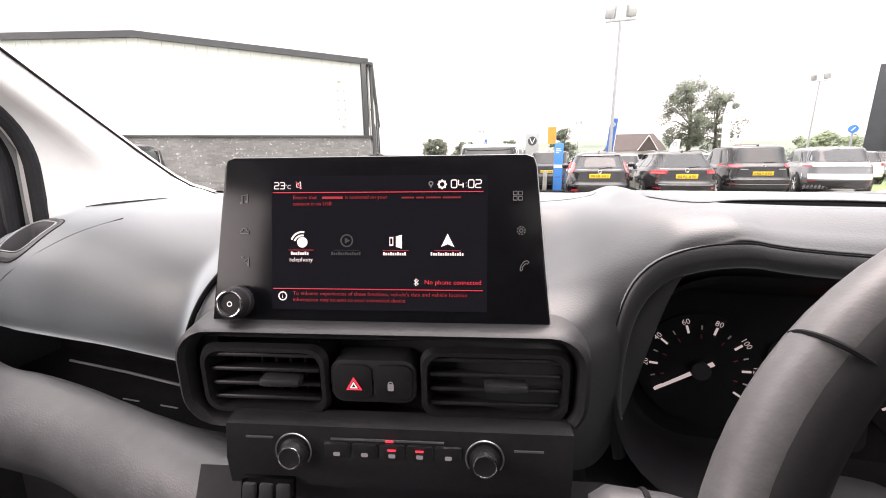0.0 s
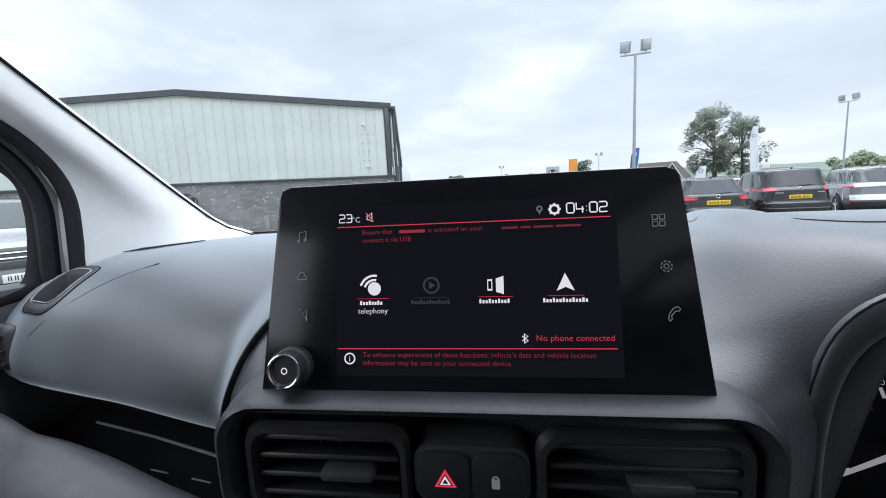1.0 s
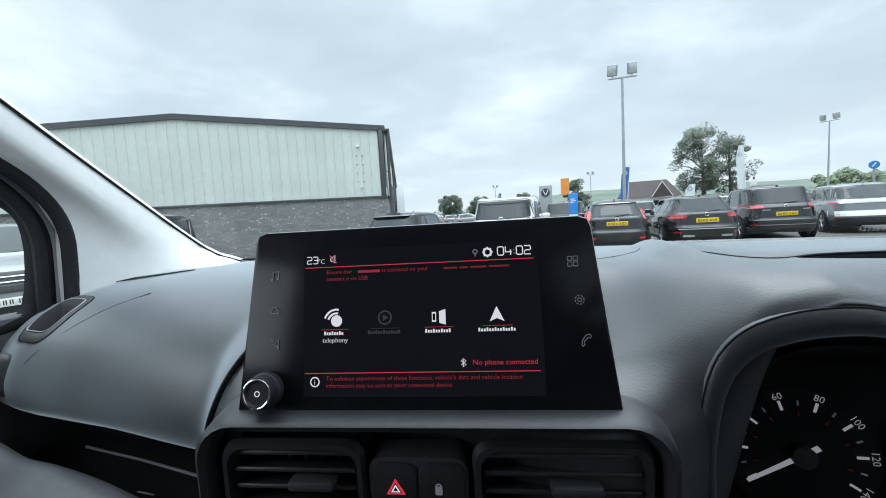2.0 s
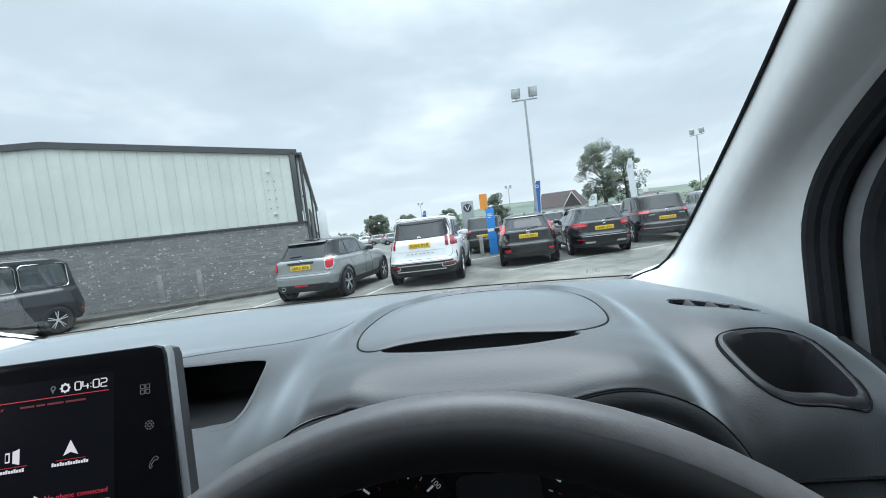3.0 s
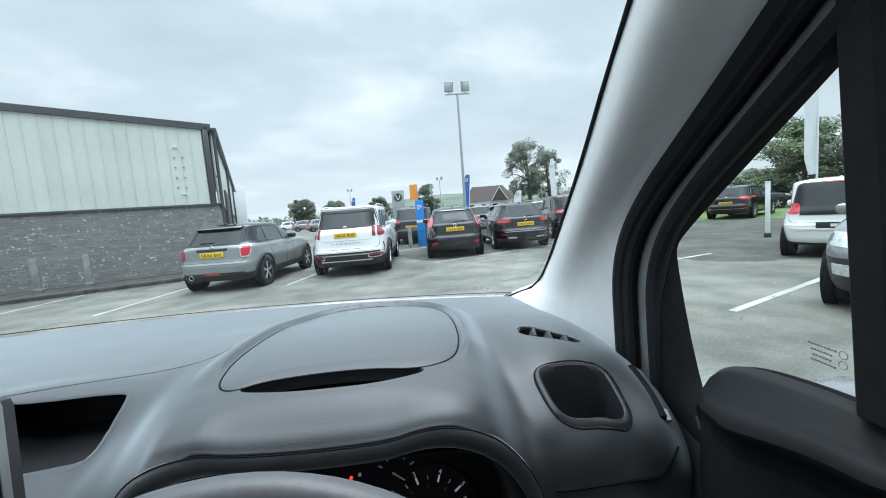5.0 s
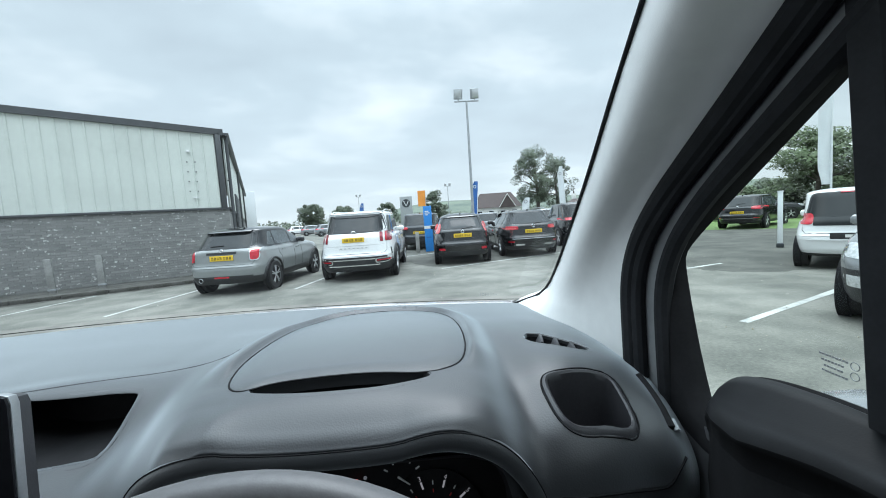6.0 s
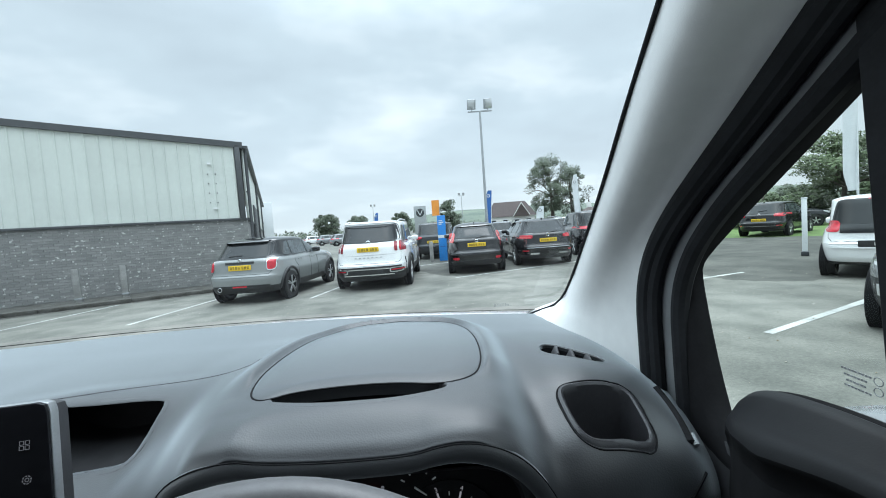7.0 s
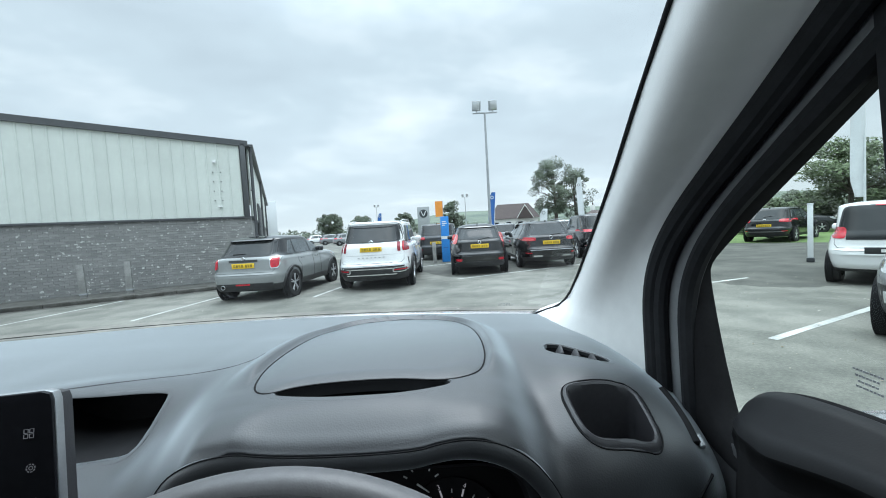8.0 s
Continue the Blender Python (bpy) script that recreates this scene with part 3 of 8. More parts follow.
part("side_flashing", moved(box(0.08, HALL_D - 0.4, 0.08, (-0.01, -HALL_D / 2 - 0.2, CLAD_Z), 0.01), SKEW), FASCIA, hall)
for y in (-0.12, -9.0, -18.0):
    x = -0.13 + 0.074 * y
    part("downpipe", tube(smooth_loop([(x, y, EAVE - 0.10), (x, y, EAVE - 0.20), (x + 0.02, y, EAVE - 0.34), (x + 0.02, y, EAVE - 0.5), (x + 0.02, y, 0.12), (x - 0.06, y, 0.03)], 2, False), 0.052, 12), FASCIA, hall)
    for z in (0.9, 2.0, 3.1):
        part("pipe_clip", box(0.10, 0.13, 0.04, (x + 0.05, y, z), 0.008), FASCIA, hall)
part("roller_door", moved(box(0.08, 3.2, 3.0, (-0.06, -6.0, 1.5), 0.02), SKEW), FASCIA, hall)
for z in np.linspace(0.15, 2.85, 16):
    part("door_slat", moved(box(0.02, 3.0, 0.13, (-0.105, -6.0, float(z)), 0.006), SKEW), FASCIA, hall)
# an alarm box and the fixings of a removed sign on the cladding
part("alarm_box", box(0.10, 0.07, 0.08, (0.98, 0.04, 4.02), 0.015), PAINT_WHITE, hall)
part("bracket", box(0.16, 0.05, 0.04, (0.90, 0.035, 2.55), 0.01), PAINT_WHITE, hall)
for k in range(4):
    for dx in (-0.11, 0.11):
        part("fixing", rod((0.93 + dx, 0.0, 2.75 + 0.31 * k), (0.93 + dx, 0.03, 2.75 + 0.31 * k), 0.02, seg=8), FASCIA, hall)
# two stubby posts and a dirty kerb in front of the wall
for k, along in enumerate((3.33, 4.33)):
    post = thing("post", "short weathered grey concrete post before the brick wall", "post", "wall posts", HALL @ Matrix.Translation((along, 0.78 + 0.06 * k, 0)) @ pose(0, 0, 0, 1.5 - 2 * k, 1.2 * k, 4))
    part("shaft", box(0.15, 0.13, 0.98, (0, 0, 0.49), 0.02), CONCRETE, post)
    part("band", box(0.17, 0.15, 0.05, (0, 0, 0.16), 0.01), GALV, post)
for k in range(14):
    x0 = 0.25 + 0.915 * k
    wob = 0.012 * math.sin(2.7 * k)
    single("kerb", box(0.905, 0.13, 0.11, (x0 + 0.45, 1.86 + wob, 0.050 + 0.3 * wob), 0.016), KERB_STONE, "low dirty concrete kerb stone along the wall", "kerb", "kerb stones", "structure", m=HALL)
# dusty gravel strip between kerb and wall, and the dirt that gathers before the kerb
single("verge_strip", box(13.0, 1.72, 0.05, (6.7, 0.90, 0.040), 0.01), KERB_STONE, "dusty strip at the foot of the wall", "ground", kind="structure", m=HALL)
dirt_rnd = random.Random(8)
dirt = [[(x, 1.82 + w * j / 3, 0.0045) for j in range(4)] for x, w in ((0.1 + 0.18 * k, 0.34 + dirt_rnd.uniform(-0.12, 0.12)) for k in range(72))]
single("kerb_dirt", sheet(dirt), KERB_STONE, "dark dirt washed against the kerb", "dirt", kind="structure", m=HALL)

# ---- the van's cab ----
# Profiles of the dashboard across the van: x, then (y, z) from the windscreen's foot over the top and down the face.


def base_y(x):
    return 0.565 - 0.098 * (x / 0.611) ** 2


PROFILES = [
    (-0.66, (0.36, 1.204), (0.29, 1.208), (0.20, 1.205), (0.135, 1.188), (0.095, 1.155), (0.078, 1.115), (0.078, 1.08), (0.095, 1.062)),
    (-0.60, (0.38, 1.222), (0.30, 1.226), (0.21, 1.222), (0.14, 1.203), (0.09, 1.165), (0.066, 1.12), (0.066, 1.082), (0.085, 1.06)),
    (-0.46, (0.40, 1.229), (0.31, 1.233), (0.21, 1.228), (0.135, 1.208), (0.08, 1.168), (0.057, 1.12), (0.058, 1.082), (0.08, 1.06)),
    (-0.24, (0.40, 1.230), (0.31, 1.234), (0.20, 1.230), (0.125, 1.212), (0.064, 1.173), (0.034, 1.12), (0.038, 1.082), (0.065, 1.06)),
    (-0.205, (0.40, 1.230), (0.31, 1.234), (0.20, 1.231), (0.115, 1.215), (0.044, 1.178), (0.010, 1.12), (0.012, 1.082), (0.04, 1.05)),
    (-0.175, (0.40, 1.230), (0.31, 1.234), (0.19, 1.232), (0.10, 1.220), (0.034, 1.190), (0.004, 1.13), (0.0, 1.085), (0.02, 1.04)),
    (-0.11, (0.40, 1.230), (0.31, 1.235), (0.20, 1.236), (0.14, 1.230), (0.08, 1.190), (0.03, 1.168), (0.012, 1.12), (0.02, 1.05)),
    (0.00, (0.40, 1.231), (0.31, 1.236), (0.22, 1.238), (0.165, 1.236), (0.115, 1.186), (0.05, 1.172), (0.0, 1.165), (0.01, 1.05)),
    (0.10, (0.40, 1.232), (0.31, 1.238), (0.22, 1.240), (0.158, 1.236), (0.105, 1.196), (0.05, 1.180), (-0.01, 1.160), (0.0, 1.05)),
    (0.145, (0.40, 1.233), (0.31, 1.241), (0.22, 1.244), (0.15, 1.238), (0.095, 1.216), (0.045, 1.192), (0.0, 1.150), (0.01, 1.05)),
    (0.175, (0.40, 1.233), (0.31, 1.243), (0.22, 1.248), (0.13, 1.246), (0.075, 1.234), (0.035, 1.204), (0.02, 1.150), (0.02, 1.05)),
    (0.205, (0.40, 1.233), (0.31, 1.244), (0.22, 1.250), (0.12, 1.252), (0.065, 1.248), (0.032, 1.236), (0.021, 1.222), (0.020, 1.216)),
    (0.25, (0.40, 1.233), (0.31, 1.244), (0.22, 1.251), (0.12, 1.254), (0.06, 1.252), (0.032, 1.245), (0.021, 1.238), (0.020, 1.236)),
    (0.34, (0.40, 1.233), (0.31, 1.244), (0.22, 1.251), (0.12, 1.254), (0.06, 1.252), (0.032, 1.243), (0.021, 1.235), (0.020, 1.233)),
    (0.43, (0.40, 1.232), (0.31, 1.243), (0.22, 1.250), (0.12, 1.252), (0.06, 1.250), (0.032, 1.243), (0.021, 1.236), (0.020, 1.234)),
    (0.465, (0.39, 1.231), (0.30, 1.240), (0.22, 1.247), (0.12, 1.248), (0.06, 1.243), (0.030, 1.232), (0.020, 1.222), (0.019, 1.219)),
    (0.495, (0.38, 1.229), (0.30, 1.235), (0.22, 1.234), (0.125, 1.227), (0.08, 1.213), (0.050, 1.194), (0.033, 1.150), (0.03, 1.05)),
    (0.525, (0.38, 1.229), (0.29, 1.236), (0.21, 1.240), (0.13, 1.240), (0.085, 1.228), (0.044, 1.200), (0.030, 1.150), (0.03, 1.05)),
    (0.56, (0.37, 1.229), (0.29, 1.236), (0.21, 1.240), (0.13, 1.240), (0.088, 1.227), (0.046, 1.197), (0.032, 1.150), (0.03, 1.05)),
    (0.605, (0.35, 1.227), (0.27, 1.233), (0.20, 1.235), (0.135, 1.231), (0.092, 1.212), (0.055, 1.183), (0.045, 1.140), (0.04, 1.05)),
    (0.635, (0.33, 1.222), (0.26, 1.226), (0.20, 1.226), (0.14, 1.221), (0.085, 1.200), (0.05, 1.166), (0.05, 1.120), (0.06, 1.05)),
    (0.656, (0.32, 1.205), (0.26, 1.207), (0.20, 1.208), (0.15, 1.202), (0.095, 1.178), (0.07, 1.148), (0.07, 1.100), (0.08, 1.05)),
]


def catmull(a, b, c, d, t):
    return 0.5 * (2 * b + (c - a) * t + (2 * a - 5 * b + 4 * c - d) * t * t + (3 * b - a - 3 * c + d) * t ** 3)


def dash_grid(nx, sub):
    """The dashboard's surface as rows of points, with the van's x along the rows' order."""
    xs = [p[0] for p in PROFILES]
    prof = [np.array([(base_y(p[0]), 1.222 - 0.012 * (abs(p[0]) > 0.62))] + list(p[1:])) for p in PROFILES]
    rows = []
    for x in np.linspace(xs[0], xs[-1], nx):
        i = min(max(np.searchsorted(xs, x) - 1, 0), len(xs) - 2)
        t = (x - xs[i]) / (xs[i + 1] - xs[i])
        t = 0.5 * t + 0.5 * t * t * (3 - 2 * t)
        p = prof[i] * (1 - t) + prof[i + 1] * t
        q = [p[0] * 2 - p[1], *p, p[-1] * 2 - p[-2]]
        line = []
        for k in range(len(p) - 1):
            line += [catmull(q[k], q[k + 1], q[k + 2], q[k + 3], s / sub) for s in range(sub)]
        line.append(p[-1])
        rows.append([(x, y, z) for y, z in line])
    # even the stations out along the van's width
    a = np.array(rows)
    w = np.exp(-0.5 * (np.arange(-13, 14) / 4.6) ** 2)
    w /= w.sum()
    pad = np.concatenate([np.repeat(a[:1], 13, 0), a, np.repeat(a[-1:], 13, 0)])
    even = sum(w[k] * pad[k : k + len(a)] for k in range(27))
    even[:, :, 0] = a[:, :, 0]
    return [[tuple(float(v) for v in p) for p in r] for r in even]


LID = [tuple(p) for p in smooth_loop([(0.245, 0.085), (0.266, 0.098), (0.31, 0.104), (0.366, 0.104), (0.409, 0.095), (0.437, 0.108), (0.450, 0.135), (0.458, 0.195), (0.458, 0.296), (0.448, 0.37), (0.425, 0.42), (0.38, 0.45), (0.326, 0.460), (0.28, 0.450), (0.246, 0.425), (0.222, 0.36), (0.211, 0.273), (0.209, 0.17), (0.219, 0.115), (0.230, 0.092)], 2)]
# the edge of the instrument hood, left to right
ARCH = [(0.178, 1.06), (0.170, 1.10), (0.169, 1.15), (0.175, 1.195), (0.190, 1.219), (0.215, 1.231), (0.245, 1.235), (0.262, 1.2315), (0.30, 1.2285), (0.345, 1.2275), (0.385, 1.2285), (0.402, 1.233), (0.425, 1.2355), (0.450, 1.230), (0.472, 1.217), (0.490, 1.194), (0.502, 1.165), (0.506, 1.11), (0.504, 1.06)]
arch = [tuple(p) for p in smooth_loop(ARCH, 2, False)]
HOOD_X, HOOD_Z = 0.338, 1.11


def ease(a, b, v):
    t = np.clip((v - a) / (b - a), 0, 1)
    return t * t * (3 - 2 * t)


def shaped(rows):
    """The dashboard's surface with the raised rim round the lid, its front edge brought down to the hood's arch."""
    a = np.array(rows)
    x, y, top = a[:, :, 0], a[:, :, 1], a[:, :, 2] > 1.20
    # distance to the lid's edge, negative within it
    edge = np.array(LID)
    nxt = np.roll(edge, -1, axis=0)
    near = np.full(x.shape, 9.0)
    within = np.zeros(x.shape, bool)
    for (ax, ay), (bx, by) in zip(edge, nxt):
        t = np.clip(((x - ax) * (bx - ax) + (y - ay) * (by - ay)) / ((bx - ax) ** 2 + (by - ay) ** 2 + 1e-12), 0, 1)
        near = np.minimum(near, np.hypot(x - ax - t * (bx - ax), y - ay - t * (by - ay)))
        if ay != by:
            within ^= ((ay > y) != (by > y)) & (x < (bx - ax) * (y - ay) / (by - ay) + ax)
    rise = 0.0075 * ease(0.003, 0.011, near) * (1 - ease(0.012, 0.040, near)) * ease(0.10, 0.17, y)
    a[:, :, 2] += np.where(top & ~within, rise, 0)
    # the front edge meets the hood
    ax, az = np.array(arch)[:, 0], np.array(arch)[:, 1]
    high = az > 1.19
    for col in a:
        across = col[0, 0]
        if 0.190 < across < 0.485:
            goal = float(np.interp(across, ax[high], az[high])) + 0.0006
            side = float(ease(0.190, 0.210, across) * (1 - ease(0.462, 0.485, across)))
            w = ease(0.070, 0.0225, col[:, 1]) * (col[:, 1] < 0.07) * side
            col[:, 2] += max(-0.035, min(0.003, goal - col[-1, 2])) * w
    return [[tuple(float(v) for v in p) for p in r] for r in a]


ROWS = shaped(dash_grid(520, 18))
_flat = np.array(ROWS)


def dash_top(x, y):
    """The height of the dashboard's top at a place."""
    i = int(np.argmin(abs(_flat[:, 0, 0] - x)))
    line = _flat[i]
    k = int(np.argmin(line[:, 2]))
    ys, zs = line[: 18 * 6, 1][::-1], line[: 18 * 6, 2][::-1]
    return float(np.interp(y, ys, zs))


SLOT = [tuple(p) for p in smooth_loop([(0.247, 0.086), (0.258, 0.079), (0.298, 0.072), (0.34, 0.071), (0.370, 0.073), (0.405, 0.083), (0.416, 0.091), (0.409, 0.098), (0.366, 0.110), (0.31, 0.110), (0.266, 0.104)], 2)]
CUP = [tuple(p) for p in smooth_loop([(0.5255, 0.088), (0.5265, 0.097), (0.531, 0.1015), (0.545, 0.104), (0.572, 0.1075), (0.587, 0.108), (0.593, 0.1045), (0.595, 0.097), (0.5955, 0.075), (0.5945, 0.067), (0.590, 0.0615), (0.582, 0.0590), (0.552, 0.0545), (0.540, 0.0545), (0.533, 0.058), (0.5285, 0.066)], 2)]
CUP_LEFT = [(-x - 0.035, y + 0.04) for x, y in CUP]
VENT_TOP = [tuple(p) for p in smooth_loop([(0.533, 0.214), (0.549, 0.232), (0.577, 0.196), (0.597, 0.176), (0.598, 0.158), (0.572, 0.167), (0.541, 0.186)], 2)]


def offset(outline, d):
    """A closed outline pushed outwards by a distance."""
    n = len(outline)
    area = sum(outline[i][0] * outline[(i + 1) % n][1] - outline[(i + 1) % n][0] * outline[i][1] for i in range(n))
    out = []
    for i in range(n):
        ax, ay = outline[i - 1]
        bx, by = outline[(i + 1) % n]
        tx, ty = bx - ax, by - ay
        ln = math.hypot(tx, ty) or 1
        s = 1 if area > 0 else -1
        out.append((outline[i][0] + s * ty / ln * d, outline[i][1] - s * tx / ln * d))
    return out


HOLES = [offset(o, 0.0022) for o in (CUP, CUP_LEFT, SLOT, VENT_TOP)]
POCKET = [tuple(p) for p in smooth_loop([(-0.09, 0.113), (0.0, 0.108), (0.070, 0.1025), (0.090, 0.1015), (0.0985, 0.107), (0.1045, 0.126), (0.1068, 0.147), (0.102, 0.1538), (0.05, 0.157), (-0.09, 0.161)], 2)]


POCKET_HOLE = offset(POCKET, 0.0022)


def dash_keep(c):
    if any(inside(c.x, c.y, o) for o in HOLES):
        return c.z < 1.15
    if c.z > 1.165 and inside(c.x, c.y, POCKET_HOLE):
        return False
    return True


dashboard = thing("dashboard", "dark grey grained plastic van dashboard with open storage pockets", "dashboard", m=VAN)
part("top_pad", sheet(ROWS, dash_keep), DASH, dashboard, angle=50)


def rim_and_bowl(name, outline, depth, lip, taper, parent, mat=DASH_DARK, label=""):
    """A sunk cup: a raised rim on the pad and a bowl below it."""
    c = Vector((sum(x for x, _ in outline) / len(outline), sum(y for _, y in outline) / len(outline)))

    def grown(k, dz):
        return [(c.x + (x - c.x) * k, c.y + (y - c.y) * k, dash_top(x, y) + dz) for x, y in outline]

    fit = np.array([(x, y, 1.0) for x, y in outline])
    flat, _, _, _ = np.linalg.lstsq(fit, np.array([dash_top(x, y) for x, y in outline]), rcond=None)

    def pushed(d, dz):
        return [(x, y, dash_top(x, y) + 0.35 * max(0.0, float(flat[0] * x + flat[1] * y + flat[2]) - dash_top(x, y)) + dz) for x, y in offset(outline, d)]

    rings = [[(x, y, dash_top(x, y) - 0.004) for x, y in offset(outline, lip + 0.004)], pushed(lip + 0.002, -0.004), pushed(lip + 0.001, 0.0004), pushed(lip - 0.001, 0.0016), pushed(0.002, 0.0020), pushed(0.0, 0.0005), grown(0.97, -0.006)]
    rings += [grown(0.95 - taper * k / 4, -0.006 - depth * k / 4) for k in (1, 2, 3, 4)]
    bm = loft(rings, True, False)
    bm.verts.ensure_lookup_table()
    bm.faces.new([bm.verts[i] for i in range(len(bm.verts) - len(outline), len(bm.verts))])
    ob = part(name, bm, mat, parent, label)
    part("rim_joint", tube([(x, y, dash_top(x, y) + 0.0004) for x, y in offset(outline, lip + 0.0022)] + [(*offset(outline, lip + 0.0022)[0], dash_top(*offset(outline, lip + 0.0022)[0]) + 0.0004)], 0.0009, 6), VOID, parent)
    return ob


rim_and_bowl("cup_holder", CUP, 0.07, 0.004, 0.12, dashboard, BLACK, label="square cup holder with rounded corners")
# pale line drawn along the passenger cup holder's rim as its highlight
part("rim_highlight", tube([(x, y, dash_top(x, y) + 0.0024) for x, y in CUP_LEFT + CUP_LEFT[:1]], 0.0008, 6), GREYBAND, dashboard, "thin pale line painted as a highlight round the cup holder")
rim_and_bowl("cup_holder", CUP_LEFT, 0.07, 0.007, 0.12, dashboard, label="square cup holder with rounded corners")


def skin(outline, dz, mat, name, parent, thick=0.004, label="", cut=0.0):
    """A thin panel that follows the pad's top."""
    bm = bmesh.new()
    c = Vector((sum(x for x, _ in outline) / len(outline), sum(y for _, y in outline) / len(outline)))
    rings = []
    for k, h in ((1.0, -0.012), (1.0, dz - 0.0008), (0.985, dz), (0.8, dz), (0.55, dz), (0.3, dz), (0.1, dz)):
        rings.append([(c.x + (x - c.x) * k, c.y + (y - c.y) * k, dash_top(c.x + (x - c.x) * k, c.y + (y - c.y) * k) + h) for x, y in outline])
    bm = loft(rings, True, False)
    bm.verts.ensure_lookup_table()
    bm.faces.new([bm.verts[i] for i in range(len(bm.verts) - len(outline), len(bm.verts))])
    return part(name, bm, mat, parent, label)


skin(LID, 0.0010, DASH, "storage_lid", dashboard, label="smooth grey lid of the top storage box")
part("lid_gap", tube([(x, y, dash_top(x, y) - 0.0002) for x, y in offset(LID, 0.0012)] + [(*offset(LID, 0.0012)[0], dash_top(*LID[0]) - 0.0002)], 0.0010, 6), VOID, dashboard)


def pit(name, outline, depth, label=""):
    """A hole in the pad: walls and a floor coloured near-black for shade, open above, with a narrow rounded edge."""
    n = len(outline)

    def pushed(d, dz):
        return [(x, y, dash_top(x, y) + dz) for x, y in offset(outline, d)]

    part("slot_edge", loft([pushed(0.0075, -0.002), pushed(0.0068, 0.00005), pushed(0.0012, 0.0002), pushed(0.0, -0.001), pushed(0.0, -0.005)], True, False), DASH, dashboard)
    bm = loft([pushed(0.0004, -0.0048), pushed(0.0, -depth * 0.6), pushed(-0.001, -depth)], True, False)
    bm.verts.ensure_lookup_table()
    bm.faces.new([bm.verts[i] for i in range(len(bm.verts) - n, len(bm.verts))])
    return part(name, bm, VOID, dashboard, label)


pit("lid_recess", SLOT, 0.022, "finger slot below the lid, coloured near-black for shade")
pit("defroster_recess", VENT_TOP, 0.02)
for k in range(3):
    fx, fy = 0.553 + 0.0145 * k, 0.206 - 0.0145 * k
    part("defroster_fin", moved(box(0.004, 0.030, 0.012, (0, 0, 0), 0.0015), Matrix.Translation((fx, fy - 0.002, dash_top(fx, fy) - 0.0055)) @ pose(0, 0, 0, 0, 28, -12)), DASH_DARK, dashboard)
# slot of the passenger's defroster and the side demister with its bright tip
part("defroster_slot", slab([(-0.60, 0.205), (-0.585, 0.225), (-0.50, 0.262), (-0.49, 0.256), (-0.56, 0.218)], 0.001, lambda u, v, w: (u, v, dash_top(u, v) + 0.0022 - w)), VOID, dashboard)
side = [(0.636, 0.130, dash_top(0.636, 0.130)), (0.638, 0.112, dash_top(0.638, 0.112)), (0.638, 0.092, dash_top(0.638, 0.092)), (0.636, 0.073, dash_top(0.636, 0.073))]
part("demister_slot", tube(smooth_loop(side, 2, False), [0.002] + [0.0042] * (len(smooth_loop(side, 2, False)) - 2) + [0.002], 8), VOID, dashboard)
part("demister_trim", tube([(x + 0.0045, y - 0.002, z - 0.001) for x, y, z in smooth_loop([tuple((Vector(side[2]) + Vector(side[3])) / 2), side[3]], 1, False)], 0.0026, 8), GREYBAND, dashboard, "small bright trim at the demister")

# storage pocket behind the touchscreen, facing the driver, its inside coloured for shade
def on_pad(outline, d, dz, forward=0.0):
    return [(x, y + forward, dash_top(x, y) + dz) for x, y in offset(outline, d)]


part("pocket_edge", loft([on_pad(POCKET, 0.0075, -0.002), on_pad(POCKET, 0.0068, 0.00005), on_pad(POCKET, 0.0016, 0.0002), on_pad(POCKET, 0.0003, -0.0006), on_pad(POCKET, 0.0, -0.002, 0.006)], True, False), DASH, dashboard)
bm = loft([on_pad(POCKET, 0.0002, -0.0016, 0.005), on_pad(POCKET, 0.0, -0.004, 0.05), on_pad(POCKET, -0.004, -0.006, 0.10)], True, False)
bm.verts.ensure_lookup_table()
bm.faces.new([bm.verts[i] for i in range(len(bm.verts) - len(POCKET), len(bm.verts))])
part("pocket", bm, VOID, dashboard, "open pocket beside the screen, coloured near-black for shade")

# passenger's tray below the bulge with shade in its colour, its lip and the glovebox
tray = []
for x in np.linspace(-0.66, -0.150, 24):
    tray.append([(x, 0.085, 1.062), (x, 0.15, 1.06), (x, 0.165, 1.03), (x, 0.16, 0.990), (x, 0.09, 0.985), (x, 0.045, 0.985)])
part("tray", sheet(tray), VOID, dashboard, "open tray, shade put into its near-black")
lip = []
for x in np.linspace(-0.66, -0.105, 60):
    k = float(ease(-0.42, -0.14, x))
    fwd = -0.040 * k
    up = 0.014 * float(ease(-0.34, -0.50, x)) + 0.018 * float(ease(-0.520, -0.600, x))
    lip.append([(x, 0.052, 0.985), (x, 0.046 + fwd * 0.6, 1.008 + up), (x, 0.040 + fwd * 0.9, 1.0205 + up), (x, 0.031 + fwd, 1.0255 + up), (x, 0.018 + fwd, 1.0245 + up * 0.95), (x, 0.000 + fwd, 1.016 + up * 0.9), (x, -0.018 + fwd, 0.998 + up * 0.7), (x, -0.026 + fwd, 0.974 + up * 0.4), (x, -0.020 + fwd, 0.950 - 0.02 * k), (x, 0.006 + fwd, 0.925 - 0.04 * k), (x, 0.04, 0.91 - 0.06 * k)])
part("tray_lip", sheet(lip), DASH_LOWER, dashboard, "swelling lower lip of the tray", angle=60)
part("tray_strip", tube([(-0.510, 0.087, 1.0235), (-0.40, 0.080, 1.024), (-0.285, 0.064, 1.029)], 0.0017, 8), SILVER, dashboard, "thin satin strip inside the tray")
